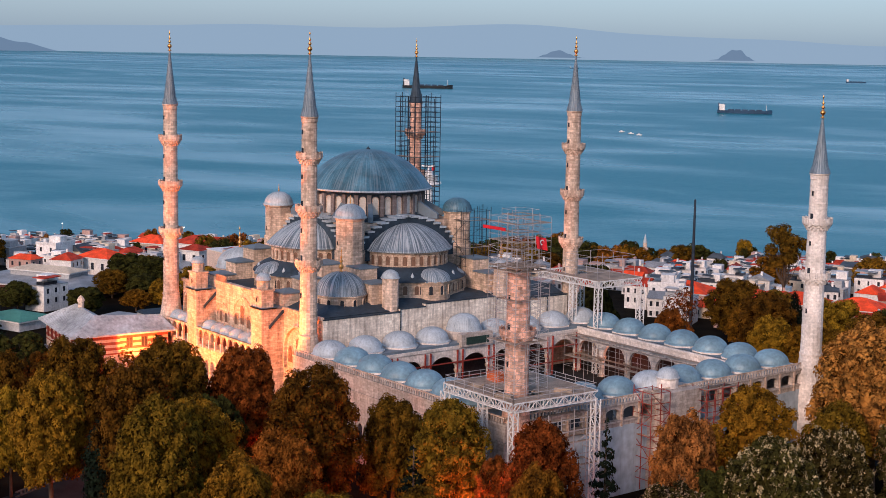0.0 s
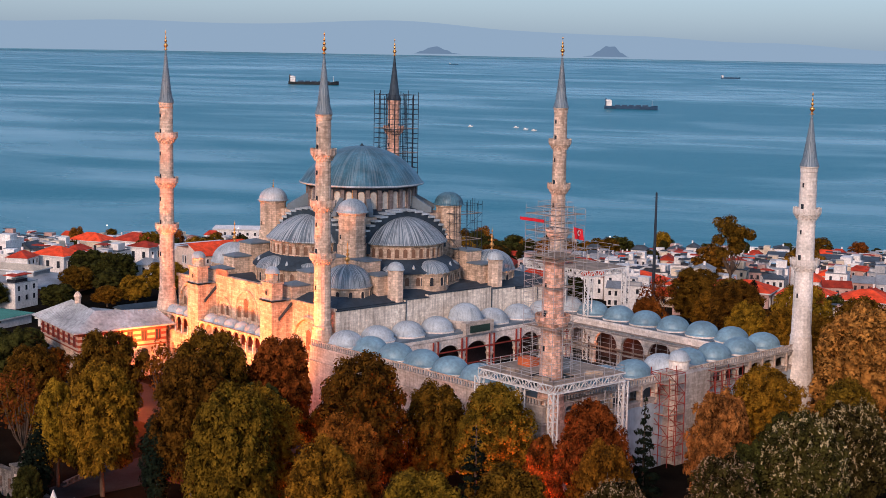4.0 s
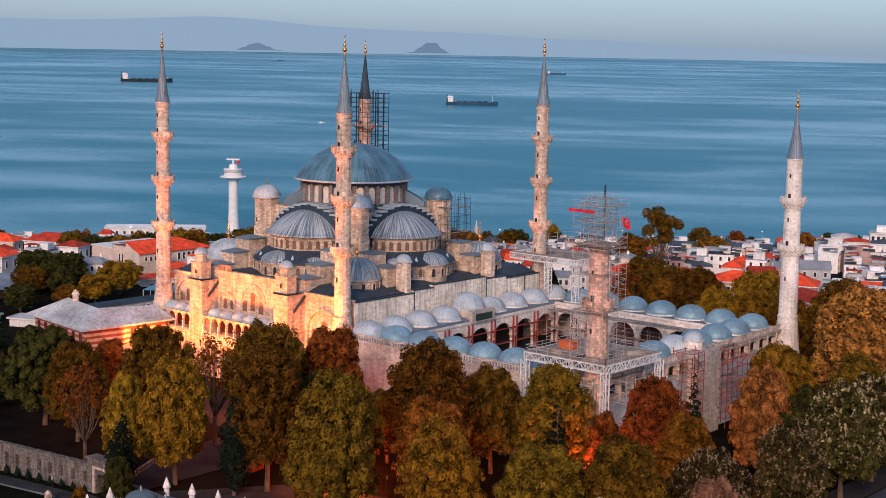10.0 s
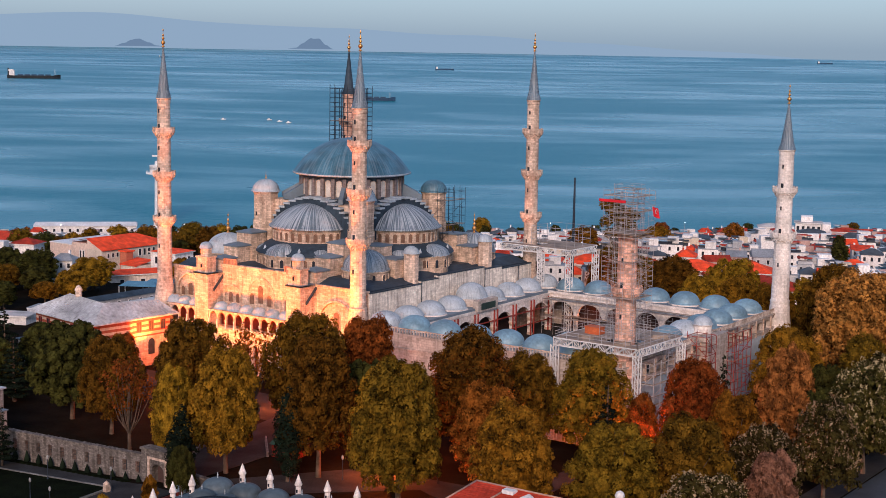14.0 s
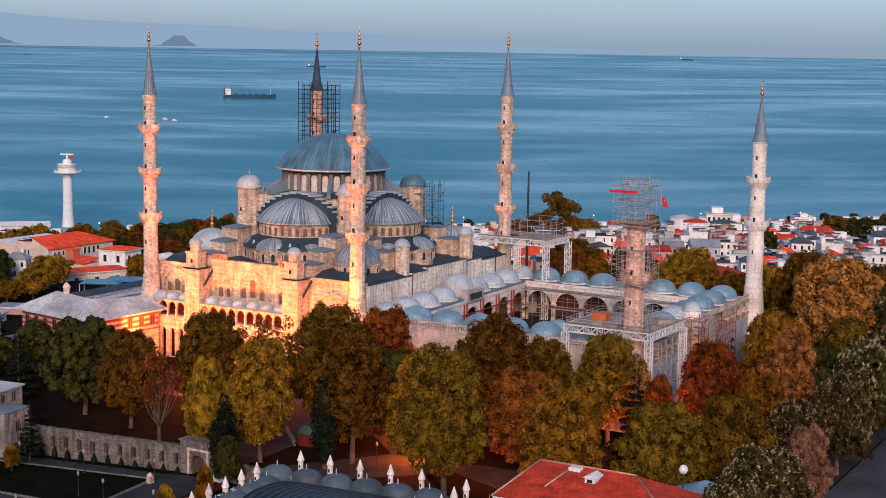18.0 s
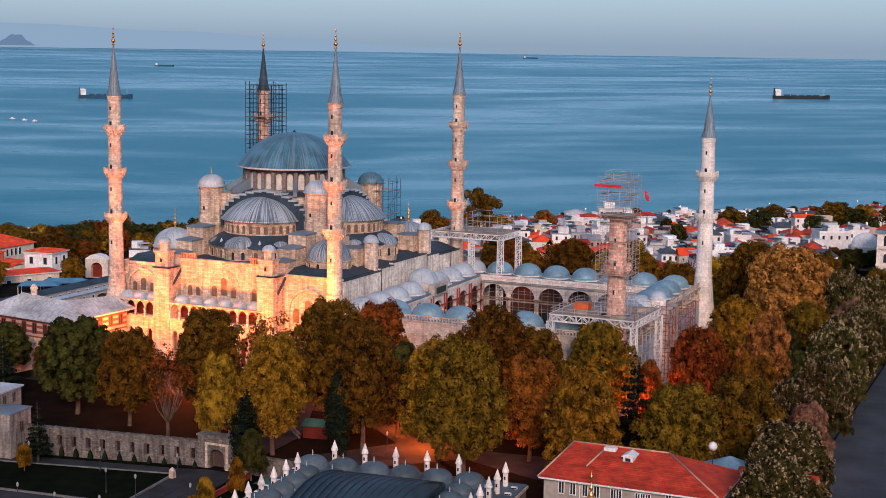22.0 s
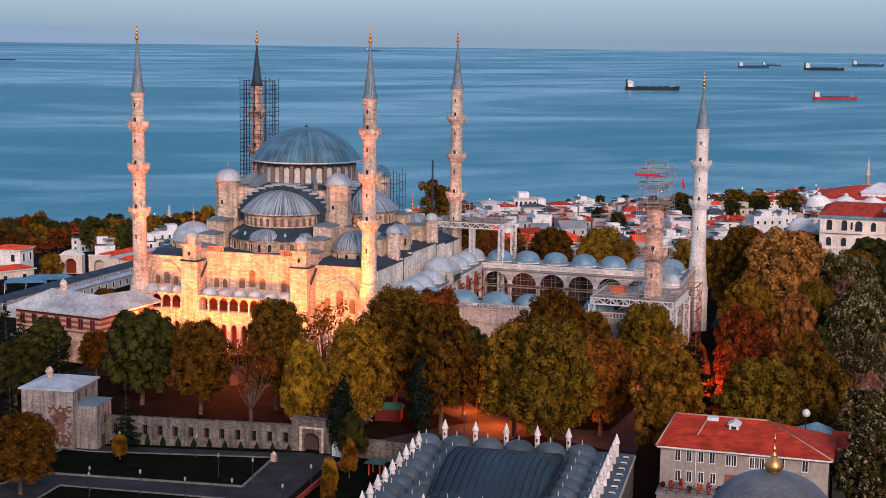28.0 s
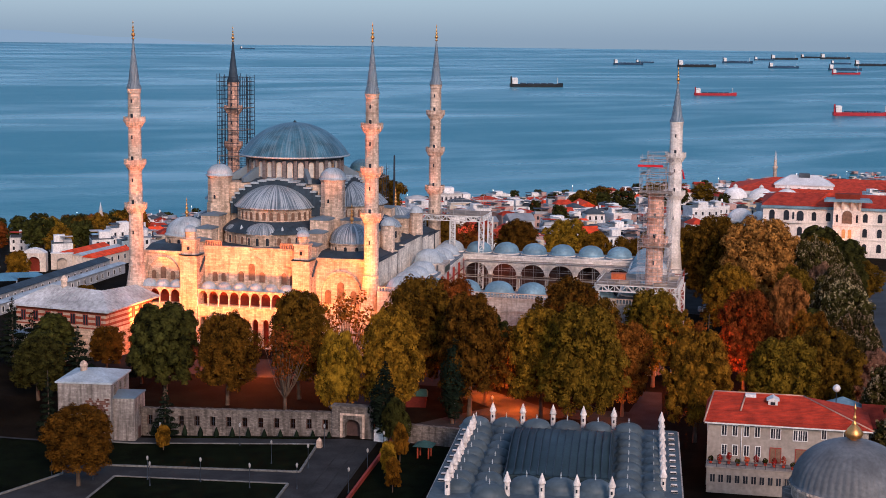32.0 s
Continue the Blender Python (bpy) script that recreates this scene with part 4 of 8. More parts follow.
        n.lathe([(rc, cone - 1.3 + z), (rc + 0.12, cone - 1.2 + z), (rc + 0.12, cone - 0.5 + z), (rc + 0.25, cone - 0.35 + z), (rc + 0.25, cone - 0.1 + z), (rc, cone - 0.05 + z)], sides, smooth=False)
        part("neck_ring", n, stone, m)
        ch = tip - 4.6 - cone
        co = Mesh().lathe([(rc + 0.28, cone - 0.12 + z), (rc + 0.22, cone + 0.12 + z), (rc * 0.86, cone + ch * 0.14 + z), (rc * 0.52, cone + ch * 0.5 + z), (0.14, cone + ch + z)], sides * 2, smooth=False, ribs=2, depth=0.03)
        part("cone_roof", co, LEADDARK if dark else LEAD, m, "tall pointed lead cap")
        part("finial", finial(0.92), GOLD, m, "gilded finial").location = (0, 0, cone + ch - 0.1 + z)
    return m


B3 = (55.3, 45.0, 34.3)
minaret((-30, -34), 78.9, 62.4, B3, 1.82, 1.5, PALE, label="tall floodlit stone minaret with three balconies")
minaret((30, -34), 78.9, 62.4, B3, 1.82, 1.5, PALE, label="tall stone minaret with three balconies beside the gallery")
minaret((-30.9, 34.6), 78.3, 62.2, B3, 1.82, 1.5, STUMPSTONE, True, label="weathered stone minaret inside dark scaffolding")
minaret((28.7, 35.3), 79.3, 62.7, B3, 1.82, 1.5, PALE, label="grey stone minaret with three balconies behind the hall")
minaret((95.2, 38.3), 68.7, 53.8, (45.2, 34.9), 2.1, 1.65, CLEANSTONE, label="pale clean stone minaret with two balconies")
minaret((96.8, -35.7), 68.7, 53.8, (31.5,), 2.05, 1.7, STUMPSTONE, label="half dismantled minaret stump stained with dust", top=40.8)
solo("cap_stone", Mesh().lathe([(1.75, 0), (2.1, 0.25), (2.15, 0.6), (1.6, 0.8), (0.05, 0.85)], 16, smooth=False), PALE, "pale stone ring on the minaret stump", "stone ring", (96.8, -35.7, 40.8))


# ---- the courtyard ----
def court(u, v):
    """Courtyard coordinates: u along the mosque's axis, v across; the plan leans slightly."""
    return (35.7 + u - 0.047 * v, v)


LEAN = Matrix(((1, -0.047, 0, 35.7), (0, 1, 0, 0), (0, 0, 1, 0), (0, 0, 0, 1)))
yard = thing("courtyard", "stone courtyard with domed arcades on all four sides", "courtyard", (60, 0, 6))
yard.matrix_world = Matrix.Translation((0, 0, 0))
U1, V0, V1 = 55.3, -33.5, 34.0
COURT_Z = 6.5


def court_part(name, mesh, mat, label="", parent=None):
    return part(name, mesh, mat, parent or yard, label)


flo = Mesh()
flo.box(-3, -38, 5.5, 60, 37.6, COURT_Z, LEAN)
court_part("floor", flo, PAVE, "pale stone paving")
# roof deck of the arcades
deck = Mesh()
for u0, v0, u1, v1 in ((-4.6, -38.2, 4.1, 38), (51.2, -38.2, 60.2, 38), (4.1, -38.2, 51.2, -29.4), (4.1, 29.9, 51.2, 38)):
    deck.box(u0, v0, 15.6, u1, v1, 16.3, LEAN)
court_part("roof", deck, LEAD, "blue-grey lead roof deck")
# outer walls
for u0, v0, u1, v1, zt in ((-4.6, -39.2, 60.8, -38.2, 16.4), (60.0, -38.2, 61.0, 38, 12.6), (-4.6, 37.6, 60.8, 38.6, 16.4)):
    court_part("outer_wall", Mesh().box(u0, v0, 0, u1, v1, zt, LEAN), GREYSTONE, "plain coursed grey stone outer wall")
oc = Mesh()
for z in (16.2, 13.2):
    oc.box(-4.6, -39.45, z, 61.2, -39.15, z + 0.3, LEAN)
    oc.box(60.95, -39.3, z, 61.25, 38, z + 0.3, LEAN)
court_part("string_course", oc, GREYSTONE)
for i, u in enumerate(steps(4, 50, 6)):
    window(yard, (*court(u, -39.2), 4.5), 0, 1.6, 3.4, None, GREYSTONE)
# open loggia along the top of the end wall, one post a bay
END_BAY = 76.2 / 18
END_FACE = LEAN @ Matrix.Translation((61.0, -38.2, 0)) @ Matrix.Rotation(math.pi / 2, 4, "Z")
loggia = Mesh().arches(END_FACE, [(i * END_BAY, (i + 1) * END_BAY, i * END_BAY + 0.4, (i + 1) * END_BAY - 0.4, 14.7, 0.9, 13.5) for i in range(18)], 12.6, 16.4, 0.9)
court_part("end_loggia", loggia, GREYSTONE, "row of low arched openings under the roof")
for i in range(19):
    court_part("wall_post", Mesh().box(i * END_BAY - 0.17, -0.3, 12.4, i * END_BAY + 0.17, 0.0, 16.2, END_FACE), PALE)
# pale sheet hoarding fixed on the wall below
for i in range(24):
    v0 = -37.9 + i * 3.15
    if abs(v0 + 1.2) < 6.4:
        continue
    court_part("hoarding_panel", Mesh().box(61.03, v0, 0.2, 61.12, v0 + 3.1, 12.3 + 0.12 * (i * 7 % 3), LEAN), HOARDING, "pale blue-grey hoarding sheet")
# balustrade: rail, plinth and many slim stone balusters
rail = Mesh()
rail.box(-4.4, -39.15, 17.35, 60.9, -38.85, 17.55, LEAN)
rail.box(60.55, -39.0, 17.35, 60.85, 38, 17.55, LEAN)
bal_rail = court_part("balustrade", rail, PALE, "long stone balustrade")
sl = Mesh().box(-0.14, -0.12, 16.4, 0.14, 0.12, 17.36).data("baluster")
sl.materials.append(GREYSTONE)
for i in range(90):
    o = part("baluster", sl, None, bal_rail)
    o.location = (*court(-4.2 + i * 0.72, -39.0), 0)
for i in range(100):
    part("baluster", sl, None, bal_rail).location = (*court(60.7, -38.5 + i * 0.765), 0)

US = [7.86 * i for i in range(8)]
VS = [V0 + (V1 - V0) * i / 8 for i in range(9)]
dome_small = {}
for i, u in enumerate(US):
    for j, v in enumerate(VS):
        if 0 < i < 7 and 0 < j < 8:
            continue
        if i == 0 and j == 4:
            continue
        if i == 7 and j == 0:
            continue
        shade = LEADPALE if i == 0 else LEADLIGHT
        if i == 7 and j == 4:
            shade = LEADPALE
        if shade.name not in dome_small:
            d = Mesh().lathe([(3.72, 0.3), (3.72, 0.42), (3.5, 0.56)] + dome_profile(3.42, 2.55, 0.56, 12), 48, ribs=3, depth=0.012).data("arcade_dome")
            d.materials.append(shade)
            k = Mesh().lathe([(3.95, 0), (3.95, 0.3), (3.5, 0.36)], 8, smooth=False, turn=22.5).data("dome_kerb")
            k.materials.append(CLEANSTONE)
            dome_small[shade.name] = (d, k)
        o = part("arcade_dome", dome_small[shade.name][0], None, yard)
        x, y = court(u, v)
        o.location = (x, y, 16.3)
        part("dome_kerb", dome_small[shade.name][1], None, o)
bx, by = court(0, VS[4])
court_part("portal_dome", Mesh().lathe([(3.75, 18.0), (3.75, 18.3)] + dome_profile(3.6, 3.1, 18.3, 12), 48, (bx, by, 0), ribs=3, depth=0.012), LEADPALE, "larger pale lead dome over the hall door")
court_part("portal_drum", Mesh().lathe([(4.1, 16.2), (4.1, 17.7), (3.9, 18.05)], 8, (bx, by, 0), smooth=False, turn=22.5), GREYSTONE)
court_part("portal_gable", Mesh().prism([(3.4, -4.2), (5.0, -4.2), (5.0, 4.2), (3.4, 4.2)], 15.5, 18.1, LEAN), GREYSTONE)

# arcades facing the yard
def arcade(name, m, n, step, spring=10.0, rise=4.0, lead=0.0, z1=15.7):
    a = Mesh()
    a.arches(m, [(i * step, (i + 1) * step, i * step + 0.45, (i + 1) * step - 0.45, spring, rise, COURT_Z) for i in range(n)], COURT_Z, z1, 0.8, seg=12)
    ob = court_part(name, a, CLEANSTONE, "row of wide pointed stone arches")
    c = Mesh()
    c.add([(0, -0.25, z1), (n * step, -0.25, z1), (n * step, 1.0, z1), (0, 1.0, z1), (0, -0.25, z1 + 0.6), (n * step, -0.25, z1 + 0.6), (n * step, 1.0, z1 + 0.6), (0, 1.0, z1 + 0.6)], [(0, 1, 5, 4), (1, 2, 6, 5), (4, 5, 6, 7), (0, 3, 2, 1)], False, m)
    court_part("eave", c, CLEANSTONE)
    for i in range(n + 1):
        k = Mesh()
        k.lathe([(0.75, COURT_Z), (0.75, COURT_Z + 0.4), (0.45, COURT_Z + 0.6), (0.42, 9.6), (0.55, 10.0), (0.95, 10.6), (0.95, 10.9)], 12, (i * step, 0.35, 0), m=m)
        court_part("column", k, PALE, "", ob)
    return ob


T = Matrix.Translation
# far side (back row) looks to the camera
arcade("arcade_far", LEAN @ T((4.0, 29.4, 0)), 6, 7.86)
# hall side
arcade("arcade_hall", LEAN @ T((4.1, -29.3, 0)) @ Matrix.Rotation(math.pi / 2, 4, "Z"), 7, 8.4, spring=9.8, z1=15.2)
# near side and gate side, seen from behind
arcade("arcade_near", LEAN @ T((51.2, -29.0, 0)) @ Matrix.Rotation(math.pi, 4, "Z"), 6, 7.86)
arcade("arcade_gate", LEAN @ T((51.0, 29.4, 0)) @ Matrix.Rotation(-math.pi / 2, 4, "Z"), 7, 8.4)
# back walls coloured dark in place of the shade behind the arches
court_part("arcade_back_wall", Mesh().box(-4.4, -30, COURT_Z, -4.0, 31, 15.6, LEAN), SHADE, "wall behind the arches, arcade shade in its colour")
court_part("arcade_back_wall", Mesh().box(3.9, 36.6, COURT_Z, 51.4, 37.5, 15.6, LEAN), SHADE, "wall behind the arches, arcade shade in its colour")
# red timber shoring in the hall-side arches
for i in range(8):
    v = -29.3 + i * 8.4
    r = Mesh()
    for dv in (-0.7, 0.7):
        r.box(4.3, v + dv - 0.12, COURT_Z, 4.6, v + dv + 0.12, 15.0, LEAN)
    r.box(4.3, v - 0.7, 12.2, 4.5, v + 0.7, 12.45, LEAN)
    court_part("red_shoring", r, REDWOOD, "dark red timber shoring")
hz = Mesh()
for z in (9.2, 12.4):
    hz.box(4.35, -29, z, 4.55, 30, z + 0.22, LEAN)
court_part("red_shoring", hz, REDWOOD, "dark red timber rails")
court_part("name_board", Mesh().box(4.9, -3.0, 15.9, 5.1, 3.0, 17.4, LEAN), material("dark_green_board", (0.03, 0.06, 0.05), 0.6), "dark green board over the portal")
# gate block in the end wall, with its round turret
gate_t = Mesh()
gate_t.lathe([(1.95, 15), (1.95, 18.7), (2.15, 18.9), (2.15, 19.1)], 12, (*court(59.2, 0.4), 0), smooth=False)
court_part("gate_turret", gate_t, CLEANSTONE)
court_part("gate_dome", Mesh().lathe([(2.2, 19.0)] + dome_profile(1.95, 1.7, 19.1, 9), 24, (*court(59.2, 0.4), 0), ribs=2, depth=0.02), LEADPALE)
gb = Mesh()
gb.box(58, -4.5, 0, 63.0, 5.3, 17.2, LEAN)
court_part("gate_block", gb, GREYSTONE)
# ablution fountain in the middle of the yard
ff = thing("ablution_fountain", "small domed marble fountain in the yard", "fountain", (*court(27, 0), COURT_Z))
for i in range(6):
    a = math.tau * i / 6
    part("column", Mesh().lathe([(0.3, 0), (0.22, 0.3), (0.22, 3), (0.35, 3.4)], 8, (2.6 * math.cos(a), 2.6 * math.sin(a), 0)), PALE, ff)
part("canopy", Mesh().lathe([(2.9, 3.4), (2.9, 4.6), (3.0, 4.7)], 6, smooth=False), PALE, ff)
part("dome", Mesh().lathe([(3.0, 4.65)] + dome_profile(2.7, 2.0, 4.75, 7), 24), LEADLIGHT, ff)


# ---- scaffolding ----
def tube_part(name, a, b, r, mat, parent):
    return part(name, Mesh().tube(a, b, r), mat, parent)


def scaffold(name, label, x0, y0, x1, y1, z0, z1, nx, ny, lift, mat, r=0.06, braces=True, boards=(), category="scaffolding"):
    s = thing(name, label, category, ((x0 + x1) / 2, (y0 + y1) / 2, z0))
    ox, oy, oz = (x0 + x1) / 2, (y0 + y1) / 2, z0
    xs, ys = steps(x0 - ox, x1 - ox, nx), steps(y0 - oy, y1 - oy, ny)
    h = z1 - z0
    ring = [(x, ys[0]) for x in xs] + [(xs[-1], y) for y in ys[1:]] + [(x, ys[-1]) for x in xs[-2::-1]] + [(xs[0], y) for y in ys[-2:0:-1]]
    for k, (x, y) in enumerate(ring):
        tube_part("upright", (x, y, 0), (x, y, h - (k * 7 % 5) * 0.35), r, mat, s)
        if nx > 2 and mat is STEELDARK:
            ix, iy = x * 0.78, y * 0.78
            if k % 2 == 0:
                tube_part("upright", (ix, iy, 0), (ix, iy, h - 0.8), r, mat, s)
    z = lift
    lev = 0
    while z < h:
        for a, b in (((xs[0], ys[0]), (xs[-1], ys[0])), ((xs[-1], ys[0]), (xs[-1], ys[-1])), ((xs[-1], ys[-1]), (xs[0], ys[-1])), ((xs[0], ys[-1]), (xs[0], ys[0]))):
            tube_part("ledger", (*a, z), (*b, z), r * 0.9, mat, s)
        if braces and lev % 2 == 0 and z + 2 * lift < h:
            f = 1 if lev % 4 == 0 else -1
            tube_part("brace", (xs[0] * f, ys[0], z), (xs[-1] * f, ys[0], z + 2 * lift), r * 0.8, mat, s)
            tube_part("brace", (xs[-1], ys[0] * f, z), (xs[-1], ys[-1] * f, z + 2 * lift), r * 0.8, mat, s)
        if (lev % 2 == 1) if boards == "all" else (lev in boards):
            w = min(1.0, (xs[-1] - xs[0]) * 0.13)
            for bx0, by0, bx1, by1 in ((xs[0], ys[0], xs[-1], ys[0] + w), (xs[0], ys[-1] - w, xs[-1], ys[-1]), (xs[0], ys[0] + w, xs[0] + w, ys[-1] - w), (xs[-1] - w, ys[0] + w, xs[-1], ys[-1] - w)):
                part("board", Mesh().box(bx0, by0, z + 0.05, bx1, by1, z + 0.11), PLANK, s)
        z += lift
        lev += 1
    return s


def truss(parent, a, b, deep, wide, mat, n=None, name="truss_beam"):
    """A lattice girder between two points: four chords and zigzag lacing."""
    a, b = Vector(a), Vector(b)
    d = b - a
    u = d.normalized()
    v = Vector((0, 0, 1)) if abs(u.z) < 0.7 else Vector((1, 0, 0))
    w = u.cross(v).normalized() * wide / 2
    v = v * deep / 2
    g = Mesh()
    n = n or max(3, round(d.length / deep))
    for p in (v + w, v - w, -v + w, -v - w):
        g.tube(a + p, b + p, 0.13)
    for i in range(n):
        s, e = a + d * i / n, a + d * (i + 1) / n
        k = 1 if i % 2 else -1
        for side in (w, -w):
            g.tube(s + v * k + side, e - v * k + side, 0.085)
            g.tube(s + v + side, s - v + side, 0.07)
        g.tube(s + v * k + w, s + v * k - w, 0.05)
        g.tube(s - v + w * k, e - v - w * k, 0.05)
    return part(name, g, mat, parent)


scaffold("minaret_scaffold", "tall steel tube scaffolding round the minaret stump", 93.3, -39.2, 100.3, -32.2, 21.1, 50.2, 3, 3, 0.95, STEEL, 0.034, True, (8, 20, 25, 28))
scaffold("inner_scaffold", "close ring of tubes and boards round the minaret stump", 94.3, -38.2, 99.3, -33.2, 21.1, 41.4, 2, 2, 1.9, STEEL, 0.034, True, (7,))
scaffold("minaret_scaffold", "dark steel scaffolding cage round a weathered minaret", -34.4, 30.9, -26.1, 38.9, 22.3, 64.6, 4, 4, 1.25, STEELDARK, 0.09, False, (9, 14, 20, 25))
scaffold("inner_scaffold", "narrow inner tube tower above the minaret stump", 94.7, -37.8, 98.9, -33.6, 41.7, 50.9, 3, 3, 0.9, STEEL, 0.036, True, (2, 5, 8))
top_deck = thing("scaffold_deck", "loose planks laid across the scaffold above the stump", "planking", (96.8, -35.7, 41.66))
for i in range(14):
    jog = random.Random(i).uniform(-0.5, 0.5)
    part("plank", Mesh().box(-3.6 + jog, -3.5 + i * 0.5, 0, 3.3 + jog, -3.5 + i * 0.5 + 0.42, 0.07), PLANK, top_deck)
scaffold("tower_scaffold", "light scaffolding beside a roof tower", 14.6, 12.6, 19.6, 19.6, 24.2, 41.8, 3, 3, 2.0, STEELDARK, 0.05, True, (3, 6))
scaffold("court_scaffold", "low steel scaffolding inside the courtyard", *court(5.2, 24.5), *court(50.5, 28.6), COURT_Z, 15.2, 14, 1, 2.1, STEEL, 0.045, False, (1, 3))
scaffold("gate_scaffold", "red painted scaffolding round the courtyard gate", 96.2, -9.0, 100.6, -4.6, 1.0, 19.0, 2, 2, 1.9, REDWOOD, 0.08, True, (4, 7))
scaffold("gate_scaffold", "red painted scaffolding along the end wall", 97.0, 4.6, 100.4, 12.6, 1.0, 17.6, 1, 4, 2.0, REDWOOD, 0.08, True, (4, 7))
scaffold("wall_scaffold", "grey tube scaffolding on the end wall below the stump", 97.8, -33.0, 101.8, -22.0, 0.6, 18.6, 1, 4, 2.0, STEEL, 0.085, True, (3, 5, 7))

# steel platform at the stump's foot
plat = thing("work_platform", "white lattice steel work platform at the minaret foot", "platform", (94, -36, 0))
PX0, PY0, PX1, PY1, PZ = -9.5, -4.8, 8.4, 12.5, 20.9
for a, b in (((PX0, PY0), (PX1, PY0)), ((PX1, PY0), (PX1, PY1)), ((PX0, PY0), (PX0, PY1)), ((PX0, PY1), (PX1, PY1))):
    truss(plat, (*a, PZ - 0.7), (*b, PZ - 0.7), 1.4, 0.7, WHITE)
for lx, ly in ((PX0, PY0), (0.6, PY0), (PX1, PY0), (PX1, PY1)):
    truss(plat, (lx, ly, 1.0), (lx, ly, PZ - 1.4), 1.2, 1.0, WHITE, 12, "lattice_leg")
for x0, y0, x1, y1 in ((PX0, PY0, PX1, -2.8), (PX0, -2.8, -0.3, PY1), (5.9, -2.8, PX1, PY1), (-0.3, 3.4, 5.9, PY1)):
    part("deck", Mesh().box(x0, y0, PZ, x1, y1, PZ + 0.15), PLANK, plat)
for a, b in (((PX0, PY0), (PX1, PY0)), ((PX1, PY0), (PX1, PY1)), ((PX0, PY0), (PX0, PY1)), ((PX0, PY1), (PX1, PY1))):
    for z in (0.7, 1.3):
        tube_part("guard_rail", (*a, PZ + z), (*b, PZ + z), 0.05, STEEL, plat)
    for t in steps(0, 1, 7):
        p = Vector((*a, PZ)).lerp(Vector((*b, PZ)), t)
        tube_part("rail_post", p, p + Vector((0, 0, 1.4)), 0.05, STEEL, plat)
solo("materials_crate", Mesh().box(-1.6, -1.1, 0, 1.6, 1.1, 1.3, taper=0.04).box(-1.7, -1.2, 1.3, 1.7, 1.2, 1.42), material("orange_crate", (0.5, 0.12, 0.04), 0.7), "orange site container on the work platform", "container", (88.6, -33.0, PZ + 0.15))
for k, (cx, cy) in enumerate(((90, -38.6), (98.5, -39.6), (100.6, -29.0))):
    solo("scaffold_board", Mesh().box(-1.5, -0.5, 0, 1.5, 0.5, 0.35).box(-1.4, -0.45, 0.36, 1.5, 0.4, 0.62), PLANK, "pile of scaffold planking on the platform", "planking", (cx, cy, PZ + 0.15), turn=20 * k)

# white lattice portal round the far minaret's foot
por = thing("lattice_portal", "white lattice steel portal round the grey minaret", "platform", (36, 37, 0))
QX0, QY0, QX1, QY1, QZ = -12.5, -6.2, 7.2, 6.3, 26.6
for a, b in (((QX0, QY0), (QX1, QY0)), ((QX1, QY0), (QX1, QY1)), ((QX0, QY0), (QX0, QY1)), ((QX0, QY1), (QX1, QY1))):
    truss(por, (*a, QZ - 0.7), (*b, QZ - 0.7), 1.4, 0.8, WHITE)
for lx, ly, lz in ((QX1, QY0, 6.5), (QX1, QY1, 6.5), (QX0, QY1, 6.5), (-1.0, QY0, 16.4)):
    truss(por, (lx, ly, lz), (lx, ly, QZ - 1.4), 1.3, 1.1, WHITE, 14, "lattice_leg")
part("deck", Mesh().box(QX0, QY0, QZ, QX1, -4.6, QZ + 0.15), PLANK, por)
part("deck", Mesh().box(QX0, 1.2, QZ, QX1, QY1, QZ + 0.15), PLANK, por)
part("deck", Mesh().box(-3.0, -4.6, QZ, QX1, 1.2, QZ + 0.15), PLANK, por)
scaffold("portal_scaffold", "short grey scaffolding on the lattice portal", 31.6, 31.4, 42.0, 42.4, QZ + 0.15, QZ + 5.0, 3, 3, 1.6, STEEL, 0.05, False, ())

# flag on the scaffold: a red cloth with a pale crescent
fl = thing("flag", "red flag with a white crescent hanging from the scaffold", "flag", (102.4, -36.2, 45.2))
cloth = Mesh()
cp = [(0.9 * math.sin(i * 0.9) * 0.35 + 0.15 * j, -1.4 + i * 0.35, 2.6 - j * 0.65 - 0.08 * i) for j in range(5) for i in range(9)]
cloth.add(cp, [(j * 9 + i, j * 9 + i + 1, (j + 1) * 9 + i + 1, (j + 1) * 9 + i) for j in range(4) for i in range(8)], True)
part("cloth", cloth, REDCLOTH, fl)
cres = Mesh()
cc = []
for i in range(13):
    a = radians(-60 + 300 * i / 12 - 30)
    cc.append((0.42, 0.1 + 0.62 * math.cos(a + 1.2), 1.2 + 0.62 * math.sin(a + 1.2)))
    cc.append((0.42, 0.22 + 0.42 * math.cos(a + 1.2), 1.2 + 0.42 * math.sin(a + 1.2)))
cres.add(cc, [(2 * i, 2 * i + 1, 2 * i + 3, 2 * i + 2) for i in range(12)])
part("crescent", cres, WHITE, fl)
fl.scale = (0.72, 0.72, 0.72)
part("pole", Mesh().tube((0.1, -1.45, -1.2), (0.1, -1.45, 3.0), 0.05, 6), STEEL, fl)
solo("red_banner", Mesh().add([(0, -0.02, 0), (5.6, -0.02, 0), (5.6, -0.02, 0.5), (0, -0.02, 0.5), (0, 0.1, 0), (5.6, 0.1, 0), (5.6, 0.1, 0.5), (0, 0.1, 0.5)], [(0, 1, 2, 3), (7, 6, 5, 4), (0, 4, 5, 1), (3, 2, 6, 7), (1, 5, 6, 2), (0, 3, 7, 4)]), REDCLOTH, "long red banner tied along the scaffold top", "banner", (92.9, -40.15, 47.6))


# ---- royal pavilion beside the hall ----
pav = thing("royal_pavilion", "striped brick and stone pavilion with a pale lead roof", "pavilion", (0, 0, 0))


